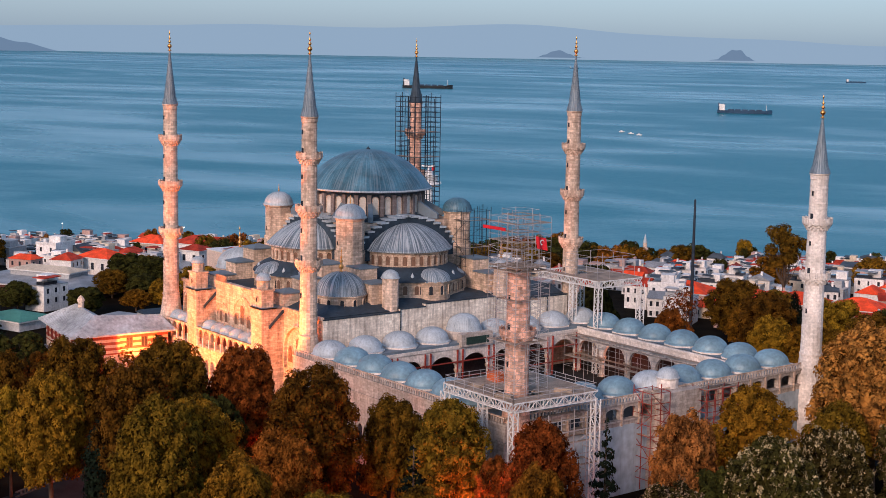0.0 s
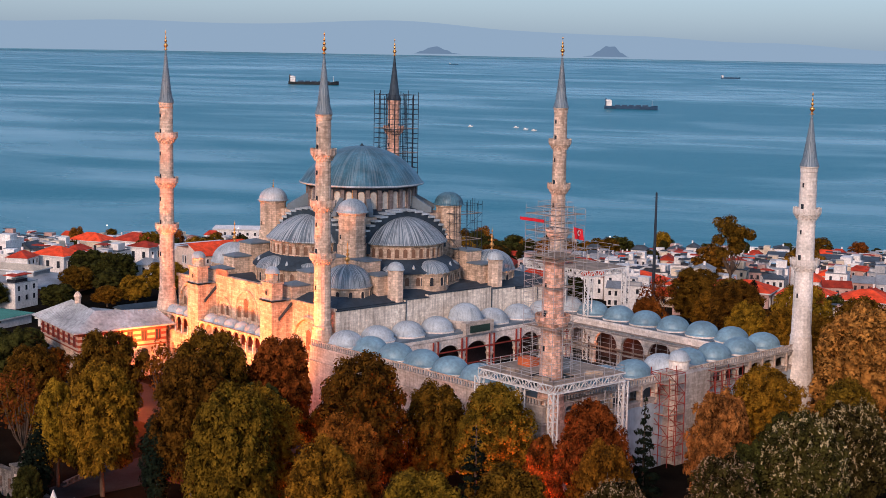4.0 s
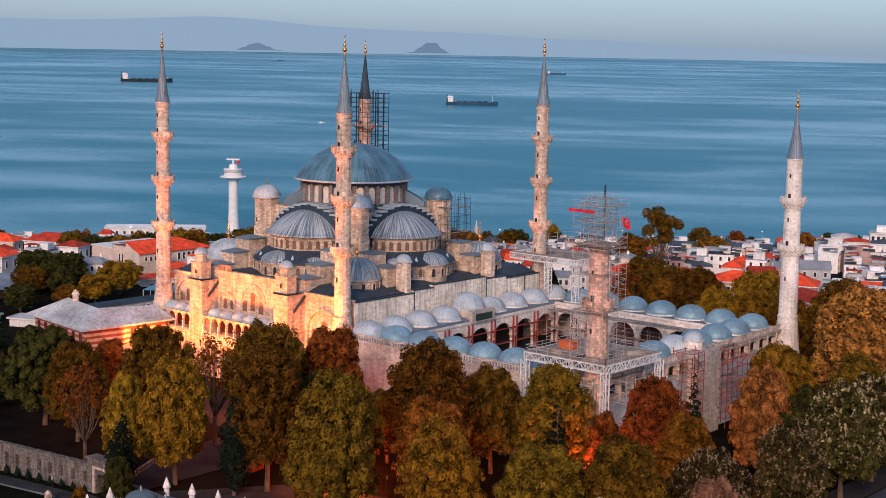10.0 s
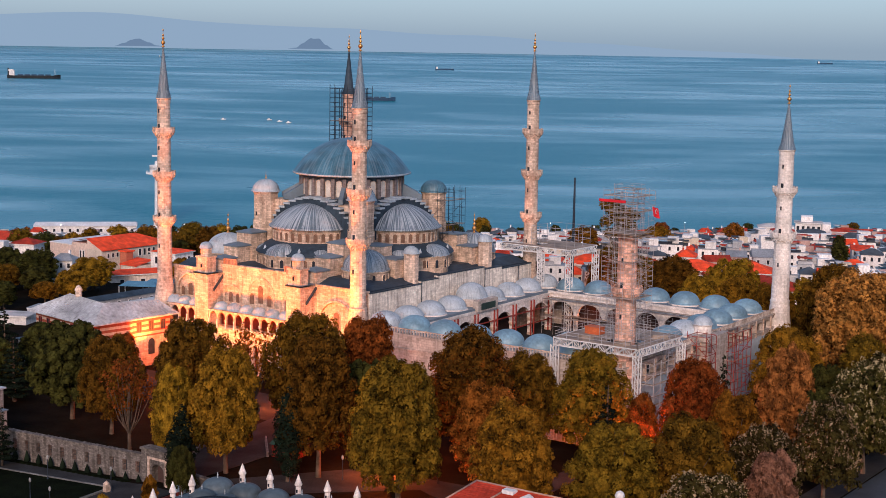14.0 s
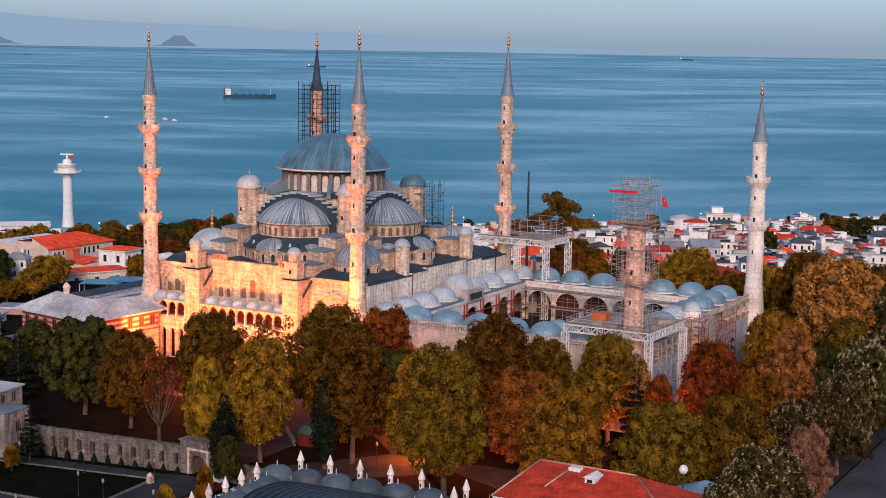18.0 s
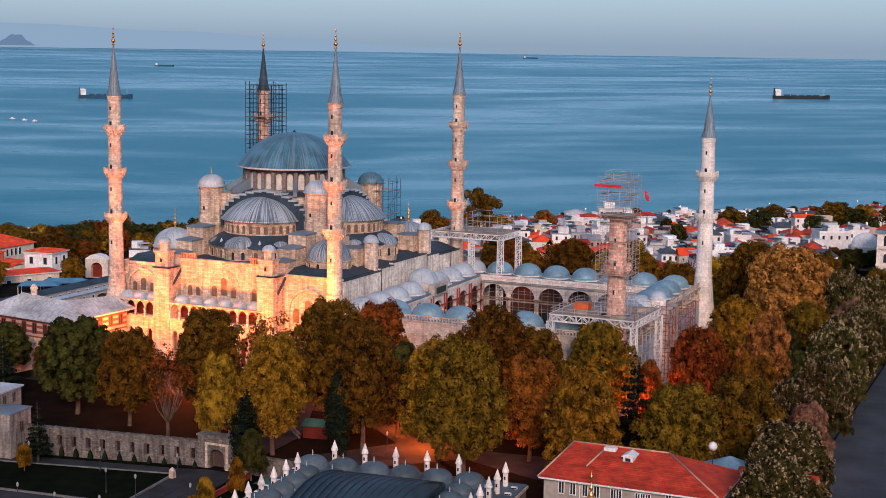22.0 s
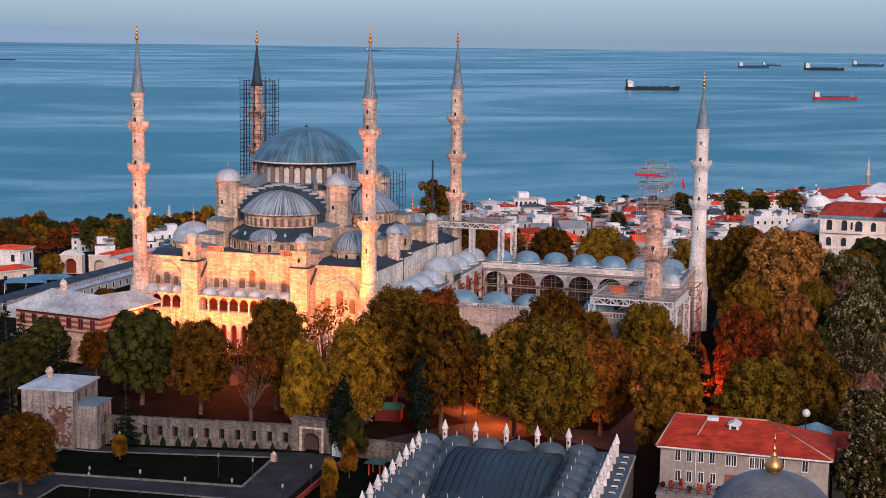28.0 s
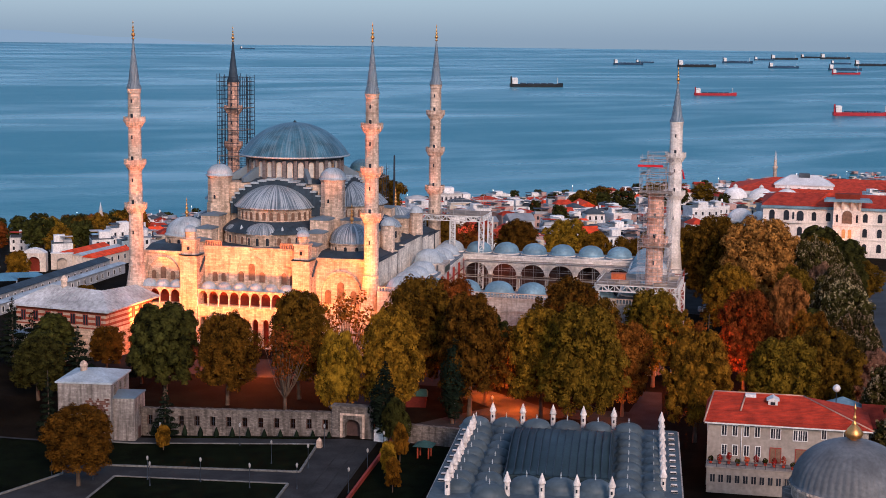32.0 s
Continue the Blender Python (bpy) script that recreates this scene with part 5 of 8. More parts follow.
def slab(poly, z0, z1):
    return Mesh().prism(poly, z0, z1)


for z0, z1, mat in ((-1, 7.4, STONE), (7.4, 12.2, STRIPE)):
    part("wall", slab([(-51.0, -55.6), (-26.4, -59.0), (-25.0, -49.0), (-49.0, -45.6)], z0, z1), mat, pav)
    part("wing_wall", slab([(-26.4, -59.0), (-24.6, -37.6), (-31.6, -37.0), (-33.0, -52)], z0, z1), mat, pav)
rf = Mesh()
e = [(-52.6, -56.9, 12.1), (-25.0, -60.8, 12.1), (-22.9, -36.2, 12.1), (-33.0, -35.0, 12.1), (-34.6, -45.8, 12.1), (-50.6, -43.6, 12.1)]
r2 = [(-44, -51.2, 16.2), (-30.4, -52.6, 15.6), (-28.6, -37.6, 14.8)]
rf.add(e + r2, [(0, 1, 7, 6), (1, 2, 8, 7), (2, 3, 8), (3, 4, 7, 8), (4, 5, 6, 7), (5, 0, 6)])
rf.add([(x, y, z - 0.3) for x, y, z in e] + e, [(i, (i + 1) % 6, 6 + (i + 1) % 6, 6 + i) for i in range(6)] + [(5, 4, 3, 2, 1, 0)])
part("roof", rf, PAVROOF, pav, "pale weathered lead roof with wide eaves")
seams = Mesh()
for i in range(22):
    t = (i + 0.5) / 22
    a = Vector(e[0]).lerp(Vector(e[1]), t)
    b = Vector(r2[0]).lerp(Vector(r2[1]), t)
    seams.tube(a + Vector((0, 0, 0.02)), b + Vector((0, 0, 0.02)), 0.06)
    a = Vector(e[1]).lerp(Vector(e[2]), t)
    b = Vector(r2[1]).lerp(Vector(r2[2]), t)
    seams.tube(a + Vector((0, 0, 0.02)), b + Vector((0, 0, 0.02)), 0.06)
tagged(part("roof_seams", seams, PAVROOF, pav), kind="stuff")
part("chimney", Mesh().lathe([(0.75, 15.4), (0.75, 17.2), (0.95, 17.3), (0.9, 17.6), (0.5, 18.3), (0.05, 18.6)], 8, (-40.6, -51.4, 0), smooth=False), PALE, pav)


def flat_window(parent, at, turn, w, h, glass=None, trim=None, name="window"):
    key = ("flat", round(w, 2), round(h, 2), (glass or GLASS).name, (trim or WHITE).name)
    if key not in PANES:
        g = Mesh().box(-w / 2, -0.03, 0, w / 2, 0.05, h).data("pane")
        g.materials.append(glass or GLASS)
        f = Mesh()
        for x0, z0, x1, z1 in ((-w / 2 - 0.12, -0.14, w / 2 + 0.12, 0), (-w / 2 - 0.12, h, w / 2 + 0.12, h + 0.12), (-w / 2 - 0.12, 0, -w / 2, h), (w / 2, 0, w / 2 + 0.12, h), (-0.04, 0, 0.04, h)):
            f.box(x0, -0.1, z0, x1, 0.04, z1)
        f = f.data("window_frame")
        f.materials.append(trim or WHITE)
        PANES[key] = (g, f)
    fr = part(name, PANES[key][1], None, parent)
    fr.matrix_basis = pose(*at, 0, 0, turn)
    part("pane", PANES[key][0], None, fr)
    return fr


for i in range(7):
    t = (i + 0.6) / 7.2
    flat_window(pav, (-51.0 + 24.6 * t, -55.6 - 3.4 * t - 0.02, 8.4), -7.9, 1.2, 2.3, None, REDWOOD)
for i in range(6):
    t = (i + 0.6) / 6.2
    flat_window(pav, (-26.4 + 1.8 * t + 0.02, -59.0 + 21.4 * t, 8.6), 85.2, 1.2, 2.3, None, REDWOOD)
    if i % 2 == 0:
        window(pav, (-26.4 + 1.8 * t + 0.02, -59.0 + 21.4 * t, 3.0), 85.2, 2.0, 3.8, None, STONE)
annex = thing("entrance_annex", "low pale annex with a lead roof before the pavilion", "annex", (-42, -60.6, 0), turn=-8)
part("wall", Mesh().box(-7, -2.6, 0, 7, 2.6, 6.2), GREYSTONE, annex)
part("roof", hip_cap(-7.4, -3.0, 7.4, 3.0, 6.2, 0.3, 1.1), LEAD, annex)
for wx in (-4.6, 0, 4.6):
    flat_window(annex, (wx, -2.62, 2.6), 0, 1.1, 2.0, None, OLDSTONE)

# ---- the old boundary wall, gate and stone lodge ----
def ground_z(x, y):
    return rise(x, y)


WALL_A, WALL_B = Vector((5.2, -108.8)), Vector((43.6, -107.4))
wall = thing("boundary_wall", "old stone park wall pierced by square windows", "wall", (*WALL_A, -2.2), turn=math.degrees(math.atan2(*(WALL_B - WALL_A).yx)))
n, L = 12, (WALL_B - WALL_A).length
wm = Mesh()
for i in range(n):
    x0, x1 = i * L / n, (i + 1) * L / n
    xa, xb, za, zb = x0 + 1.1, x0 + 2.2, 2.2, 4.2
    lift_ = 1.4 * (i + 0.5) / n
    for (a, b, c, d) in ((x0, 0, xa, 5.4), (xb, 0, x1, 5.4), (xa, 0, xb, za + lift_), (xa, zb + lift_, xb, 5.4)):
        wm.box(a, -0.45, b, c, 0.45, d + (lift_ if d == 5.4 else 0))
part("masonry", wm, OLDSTONE, wall)
for i in range(n):
    x0 = i * L / n
    z = 1.4 * (i + 0.5) / n
    part("coping", Mesh().box(x0, -0.6, 5.4 + z, x0 + L / n, 0.6, 5.65 + z), OLDSTONE, wall)
    part("window_bars", Mesh().tube((x0 + 1.65, 0, 2.2 + z), (x0 + 1.65, 0, 4.2 + z), 0.05).tube((x0 + 1.1, 0, 3.2 + z), (x0 + 2.2, 0, 3.2 + z), 0.05), STEELDARK, wall)
    sm = Mesh()
    rr = random.Random(i)
    lathe_p = [(0.05, 0), (0.5, 0.25), (0.55, 0.7), (0.35, 1.4), (0.03, 2.0 + rr.random() * 0.4)]
    sm.lathe(lathe_p, 9, (x0 + 2.7, -1.3, 0.5 + z * 0.7))
    sh = solo("clipped_shrub", sm, LEAF_DARK, "small dark clipped conical shrub by the wall", "shrub", group="shrubs along the wall")
    sh.matrix_world = wall.matrix_basis @ Matrix.Translation((0, 0, 0))
gate = thing("park_gate", "old stone gateway with an arched door in the wall", "gate", (47.6, -107.4, -0.6))
ga = Mesh()
ga.arches(Matrix.Translation((0, -1.0, 0)), [(-4.0, 4.0, -1.5, 1.5, 3.0, 1.4, 0.1)], 0, 6.6, 2.0)
part("arch_block", ga, OLDSTONE, gate)
part("coping", Mesh().box(-4.2, -1.2, 6.6, 4.2, 1.2, 6.95), OLDSTONE, gate)
part("moulding", Mesh().box(-2.4, -1.15, 0, -1.9, -1.0, 5.2).box(1.9, -1.15, 0, 2.4, -1.0, 5.2).box(-2.4, -1.15, 5.2, 2.4, -1.0, 5.6), PALE, gate)
part("door_leaf", Mesh().box(-1.5, 0.5, 0, 1.5, 0.6, 4.2), SHADE, gate)
solo("guard_booth", Mesh().box(-1.2, -1.2, 0, 1.2, 1.2, 2.4).lathe([(1.6, 2.4), (1.5, 2.6), (0.9, 3.1), (0.05, 3.3)], 12), WHITE, "small white guard booth beside the gate", "booth", (53.4, -108.6, 0))
# wall going on behind the religious school
solo("low_wall", Mesh().box(0, -0.4, 0, 18.5, 0.4, 4.0).box(0, -0.5, 4.0, 18.5, 0.5, 4.25), OLDSTONE, "old rubble wall beyond the gate", "wall", (54.6, -108.2, -0.4), turn=-5)

lodge = thing("stone_lodge", "square old stone lodge with a low lead roof", "lodge", (-4.2, -110.4, -2.4), turn=8)
part("wall", Mesh().box(-5.2, -5.8, 0, 5.2, 5.8, 11.6), LODGESTONE, lodge)
BAREBRICK = material("bare_brick_patch", (0.16, 0.075, 0.055), 0.9, 0, 0.6, 3, 0.4, 14)
brng = random.Random(5)
for i in range(20):
    for j in range(9):
        if brng.random() < 0.86 - 0.06 * abs(j - 4):
            x0, z0 = 0.2 + j * 0.5 + 0.25 * (i % 2), 0.8 + i * 0.4
            part("brick", Mesh().box(x0, -5.86, z0, x0 + 0.47, -5.78, z0 + 0.36), BAREBRICK, lodge)
lr = Mesh()
lr.add([(-5.6, -6.2, 11.6), (5.6, -6.2, 11.6), (5.6, 6.2, 11.6), (-5.6, 6.2, 11.6), (-5.6, -6.2, 11.9), (5.6, -6.2, 11.9), (5.6, 6.2, 11.9), (-5.6, 6.2, 11.9), (-1.0, -1.0, 13.3), (1.0, 1.0, 13.3)], [(3, 2, 1, 0), (0, 1, 5, 4), (1, 2, 6, 5), (2, 3, 7, 6), (3, 0, 4, 7), (4, 5, 8), (5, 6, 9, 8), (6, 7, 9), (7, 4, 8, 9)])
part("roof", lr, LEADPALE, lodge)
part("chimney", Mesh().lathe([(0.7, 12.3), (0.7, 14.0), (0.85, 14.1), (0.6, 14.7), (0.05, 15.1)], 10, (-1.6, -1.0, 0)), PALE, lodge)
part("annex", Mesh().box(5.2, -4.6, 0, 9.4, 2.4, 8.6), LODGESTONE, lodge)
part("annex_roof", Mesh().box(5.2, -4.8, 8.6, 9.6, 2.6, 8.8).add([(5.2, -4.8, 8.8), (9.6, -4.8, 8.8), (9.6, 2.6, 8.8), (5.2, 2.6, 8.8), (5.2, -1, 9.6)], [(0, 1, 4), (1, 2, 4), (2, 3, 4)]), LEAD, lodge)
for wy in (-3.2, 0, 3.2):
    flat_window(lodge, (5.22, wy, 9.2), 90, 0.9, 1.7, None, OLDSTONE)
flat_window(lodge, (9.42, -1.0, 4.8), 90, 1.0, 1.8, None, OLDSTONE)
part("door", Mesh().box(9.4, -2.4, 0, 9.5, -0.8, 2.6), SHADE, lodge)

# ---- lawns, paths and paving before the wall ----
def strip(name, poly, z, mat, label, category, kind="structure", deep=0.6):
    """A level layer that follows the lie of the ground."""
    bm = bmesh.new()
    bm.faces.new([bm.verts.new((x, y, 0)) for x, y in poly])
    for cut in (6, 46):
        bmesh.ops.bisect_plane(bm, geom=bm.verts[:] + bm.edges[:] + bm.faces[:], plane_co=(cut, 0, 0), plane_no=(1, 0, 0))
    for cut in (-106, -96):
        bmesh.ops.bisect_plane(bm, geom=bm.verts[:] + bm.edges[:] + bm.faces[:], plane_co=(0, cut, 0), plane_no=(0, 1, 0))
    bmesh.ops.recalc_face_normals(bm, faces=bm.faces[:])
    if bm.faces[:][0].normal.z < 0:
        bmesh.ops.reverse_faces(bm, faces=bm.faces[:])
    skirt = bmesh.ops.extrude_face_region(bm, geom=bm.faces[:])
    top = {v for v in skirt["geom"] if isinstance(v, bmesh.types.BMVert)}
    for v in bm.verts:
        v.co.z = ground_z(v.co.x, v.co.y) + (z if v in top else z - deep)
    bmesh.ops.recalc_face_normals(bm, faces=bm.faces[:])
    d = bpy.data.meshes.new(name)
    bm.to_mesh(d)
    bm.free()
    return solo(name, d, mat, label, category, kind=kind)


def kerb_run(points, wide=0.4, up=0.34):
    """A stone kerb along a line, following the slope, in lengths of about a metre."""
    t = thing("kerb", "pale stone kerb of the lawn", "kerb", kind="structure")
    for a, b in zip(points, points[1:]):
        a, b = Vector(a), Vector(b)
        n_ = max(1, round((b - a).length / 1.4))
        side = (b - a).normalized().orthogonal() * wide / 2
        for i in range(n_):
            p, q = a.lerp(b, (i + 0.03) / n_), a.lerp(b, (i + 0.97) / n_)
            ring = [(p + side, p), (q + side, q), (q - side, q), (p - side, p)]
            low = [(c.x, c.y, ground_z(*e) - 0.3) for c, e in ring]
            high = [(c.x, c.y, ground_z(*e) + up) for c, e in ring]
            part("kerb_stone", Mesh().add(low + high, [(4, 5, 6, 7), (0, 1, 5, 4), (1, 2, 6, 5), (2, 3, 7, 6), (3, 0, 4, 7)]), KERBSTONE, t)
    return t


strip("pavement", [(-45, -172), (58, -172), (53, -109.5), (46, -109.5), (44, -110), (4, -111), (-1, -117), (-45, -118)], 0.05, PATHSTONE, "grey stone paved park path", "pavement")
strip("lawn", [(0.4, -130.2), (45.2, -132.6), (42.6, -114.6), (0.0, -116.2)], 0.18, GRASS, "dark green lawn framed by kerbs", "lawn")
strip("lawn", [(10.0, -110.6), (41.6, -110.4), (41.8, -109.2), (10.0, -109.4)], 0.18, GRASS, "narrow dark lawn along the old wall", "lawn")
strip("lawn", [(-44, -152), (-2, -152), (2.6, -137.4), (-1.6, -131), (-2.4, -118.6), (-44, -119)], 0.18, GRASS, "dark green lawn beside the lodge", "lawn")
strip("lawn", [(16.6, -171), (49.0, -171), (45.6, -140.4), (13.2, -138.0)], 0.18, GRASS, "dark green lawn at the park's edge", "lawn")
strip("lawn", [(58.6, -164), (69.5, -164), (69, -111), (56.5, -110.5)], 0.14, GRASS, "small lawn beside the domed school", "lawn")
kerb_run([(0.2, -130.4), (45.4, -132.8), (42.7, -114.4), (-0.2, -116.0), (0.2, -130.4)])
kerb_run([(16.4, -171), (13.0, -137.8), (45.8, -140.2), (49.2, -171)])
kerb_run([(-2.2, -118.6), (-1.4, -131), (2.8, -137.4), (-1.8, -152)])
# joints of the wide walk: rows of darker setts
for k in range(3):
    x0 = 47.6 + 2.6 * k
    strip("path_joint", [(x0, -112.0), (x0 + 0.25, -112.0), (x0 + 3.3, -150.0), (x0 + 3.05, -150.0)], 0.075, PAVE, "dark line of setts in the walk", "path", deep=0.06)
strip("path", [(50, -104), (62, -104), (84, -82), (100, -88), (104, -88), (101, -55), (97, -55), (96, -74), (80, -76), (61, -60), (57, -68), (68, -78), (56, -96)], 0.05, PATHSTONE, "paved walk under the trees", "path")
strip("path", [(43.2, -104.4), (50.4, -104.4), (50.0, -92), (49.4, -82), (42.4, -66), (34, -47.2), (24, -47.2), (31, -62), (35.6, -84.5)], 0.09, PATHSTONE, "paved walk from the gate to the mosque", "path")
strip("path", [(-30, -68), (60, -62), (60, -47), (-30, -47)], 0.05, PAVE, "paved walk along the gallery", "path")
# red hedge-like fence beside the path
solo("red_fence", Mesh().box(0, -0.12, 0, 44, 0.12, 1.2).box(0, -0.2, 1.2, 44, 0.2, 1.32), REDWOOD, "long dark red timber fence beside the path", "fence", (55.8, -110.5, 0.0), turn=-86)
for pa, pb in (((35.2, -84.8), (43.0, -98.6)), ((41.9, -75.5), (49.9, -83.5))):
    rail_t = thing("path_parapet", "low pierced stone parapet beside the walk", "parapet", (*pa, 0.3), turn=math.degrees(math.atan2(pb[1] - pa[1], pb[0] - pa[0])))
    ln = math.dist(pa, pb)
    part("plinth", Mesh().box(0, -0.2, 0, ln, 0.2, 0.25), KERBSTONE, rail_t)
    part("handrail", Mesh().box(0, -0.18, 0.85, ln, 0.18, 1.02), LODGESTONE, rail_t)
    for i in range(int(ln / 0.9)):
        part("baluster", Mesh().box(i * 0.9, -0.12, 0.25, i * 0.9 + 0.35, 0.12, 0.85), LODGESTONE, rail_t)
kiosk = thing("park_kiosk", "red timber kiosk with a green roof", "kiosk", (52.4, -80.5, 0.2), turn=12)
part("cabin", Mesh().box(-2.6, -1.8, 0, 2.6, 1.8, 2.5), material("dark_red_boards_kiosk", (0.12, 0.018, 0.012), 0.8), kiosk)
part("roof", Mesh().add([(-3, -2.2, 2.5), (3, -2.2, 2.5), (3, 2.2, 2.5), (-3, 2.2, 2.5), (-2.6, 0, 3.6), (2.6, 0, 3.6)], [(0, 1, 5, 4), (1, 2, 5), (2, 3, 4, 5), (3, 0, 4), (3, 2, 1, 0)]), material("green_roof_felt", (0.05, 0.12, 0.09), 0.8), kiosk)
arb = thing("garden_arbour", "small red timber arbour with a dark roof", "arbour", (64, -118, 0.2))
for ax, ay in ((-1, -1), (1, -1), (1, 1), (-1, 1)):
    part("post", Mesh().box(ax - 0.12, ay - 0.12, 0, ax + 0.12, ay + 0.12, 2.5), material("orange_red_timber", (0.4, 0.07, 0.03), 0.7), arb)
part("roof", Mesh().add([(-1.8, -1.8, 2.5), (1.8, -1.8, 2.5), (1.8, 1.8, 2.5), (-1.8, 1.8, 2.5), (0, 0, 3.4)], [(0, 1, 4), (1, 2, 4), (2, 3, 4), (3, 0, 4), (3, 2, 1, 0)]), material("green_roof_boards", (0.04, 0.09, 0.08), 0.8), arb)

# lamp posts in the park
lampost = thing("street_lamp", "slim dark park lamp with a pale lantern", "lamp", (20, -139.5, ground_z(20, -139.5)), group="park lamps")
part("pole", Mesh().lathe([(0.2, 0), (0.12, 0.4), (0.07, 0.8), (0.06, 3.6), (0.12, 3.7)], 8), STEELDARK, lampost)
part("lantern", Mesh().lathe([(0.1, 3.7), (0.18, 3.85), (0.22, 4.2), (0.12, 4.4), (0.02, 4.5)], 8), material("frosted_lantern", (0.3, 0.3, 0.29), 0.5), lampost)
for lx, ly in ((30, -140), (38.5, -128), (2, -139.8), (10, -140), (-6, -120), (12, -116), (28, -116), (44.5, -116), (46, -130), (48, -142), (56.4, -118), (56.8, -130), (57, -142), (40, -143), (22, -143), (70, -86), (84, -77), (64, -93)):
    copy_thing(lampost, pose(lx, ly, ground_z(lx, ly)))
globe = thing("globe_lamp", "white globe lamp on a tall pole", "lamp", (135.6, -104.6, 0.3))
part("pole", Mesh().lathe([(0.12, 0), (0.08, 13.9)], 8), STEELDARK, globe)
part("globe", Mesh().lathe([(0.05, 13.8), (0.5, 14.0), (0.72, 14.5), (0.5, 15.0), (0.03, 15.25)], 12), WHITE, globe)
solo("stone_post", Mesh().box(-0.5, -0.5, 0, 0.5, 0.5, 2.0, taper=0.08).lathe([(0.6, 2.0), (0.6, 2.2), (0.05, 2.7)], 4, turn=45), PALE, "short stone gate post at the lawn's corner", "post", (43.6, -116.2, -0.6))

# ---- domed religious school: many small lead domes, chimneys and a glazed vault ----
school = thing("domed_school", "low stone school with rows of small lead domes", "school", (90.0, -117.0, 0.3), turn=5.5)
SX, SY0, SY1, SZ = 19.1, -54.0, 1.6, 6.9
part("wall", Mesh().box(-SX + 0.3, SY0, -1, SX - 0.3, SY1 - 0.3, SZ - 0.4), OLDSTONE, school)
part("cornice", Mesh().box(-SX, SY0, SZ - 0.4, SX, SY1, SZ), GREYSTONE, school)
part("roof", Mesh().box(-SX + 0.25, SY0 + 0.2, SZ, SX - 0.25, SY1 - 0.25, SZ + 0.25), SCHOOLLEAD, school, "blue-grey lead roof with vignette darkening in its colour")
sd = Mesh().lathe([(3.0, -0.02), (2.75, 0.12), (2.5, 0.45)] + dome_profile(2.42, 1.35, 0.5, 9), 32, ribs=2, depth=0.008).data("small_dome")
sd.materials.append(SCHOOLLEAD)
spike = Mesh().lathe([(0.14, 0), (0.07, 0.3), (0.13, 0.45), (0.02, 0.95)], 6).data("dome_spike")
spike.materials.append(LEADPALE)
chim = Mesh().lathe([(0.5, 0), (0.44, 0.2), (0.42, 2.3), (0.58, 2.45), (0.58, 2.65), (0.05, 4.1)], 8, smooth=False).data("chimney")
chim.materials.append(CLEANSTONE)
hole = Mesh().box(-0.13, -0.46, 1.35, 0.13, -0.36, 1.85).data("flue_hole")
hole.materials.append(GLASS)
spots = [(-16.35 + 5.35 * i, -1.7, 1.0) for i in range(6)] + [(s * x, -7.0 - 4.6 * j, k) for s, x, k in ((-1, 15.0, 0.86), (-1, 10.6, 0.84), (1, 10.6, 0.84), (1, 14.6, 0.7)) for j in range(8)] + [(-4.6 + 5.2 * i, -37.4, 1.06) for i in range(3)] + [(-9.8, -42, 1), (11, -42, 1)]
for x, y, k in spots:
    d = part("small_dome", sd, None, school)
    d.location, d.scale = (x, y, SZ + 0.22), (k, k, k)
    part("dome_spike", spike, None, d).location = (0, 0, 1.8)
stacks = [(-13.66 + 5.35 * i, 1.0) for i in range(5)] + [(16.0, -0.7 - 4.3 * i) for i in range(9)] + [(-16.1, -8.0 - 4.3 * i) for i in range(9)] + [(-7.2 + 5.2 * i, -41.6) for i in range(4)]
for x, y in stacks:
    c = part("chimney", chim, None, school)
    c.location = (x, y, SZ)
    part("flue_hole", hole, None, c)
slit = Mesh().box(-0.55, -0.35, 0, 0.55, 0.35, 0.32, taper=0.1).data("roof_vent")
slit.materials.append(CLEANSTONE)
gap = Mesh().box(-0.5, -0.4, 0.05, 0.5, -0.33, 0.24).data("vent_gap")
gap.materials.append(GLASS)
for i in range(11):
    for x in (-17.9, 17.7):
        v = part("roof_vent", slit, None, school)
        v.location = (x, -1.6 - 3.4 * i, SZ + 0.24)
        part("vent_gap", gap, None, v)
# barrel vault over the yard, its axis across
vault, nv = Mesh(), 18
VX0, VX1, VY0, VY1 = -8.2, 7.7, -33.6, -6.4
arc = [(VY0 + (VY1 - VY0) * i / nv, SZ + 0.9 + 3.3 * math.sin(math.pi * (0.04 + 0.92 * i / nv))) for i in range(nv + 1)]
vault.add([(VX0, y_, z_) for y_, z_ in arc] + [(VX1, y_, z_) for y_, z_ in arc], [(i, nv + 1 + i, nv + 2 + i, i + 1) for i in range(nv)] + [tuple(range(nv + 1)), tuple(range(2 * nv + 1, nv, -1))], True)
part("vault", vault, VAULTLEAD, school, "dark lead barrel vault")
part("vault_kerb", Mesh().box(VX0 - 0.3, VY0 - 0.3, SZ + 0.2, VX1 + 0.3, VY1 + 0.3, SZ + 1.25), VAULTLEAD, school)
for i in range(14):
    x = VX0 + (VX1 - VX0) * i / 13
    sm = Mesh()
    for (ya, za), (yb, zb) in zip(arc, arc[1:]):
        sm.add([(x - 0.09, ya, za - 0.05), (x + 0.09, ya, za - 0.05), (x + 0.09, yb, zb - 0.05), (x - 0.09, yb, zb - 0.05), (x - 0.06, ya, za + 0.14), (x + 0.06, ya, za + 0.14), (x + 0.06, yb, zb + 0.14), (x - 0.06, yb, zb + 0.14)], [(4, 5, 6, 7), (0, 4, 7, 3), (1, 2, 6, 5)])
    part("vault_seam", sm, LEADDARK, school)

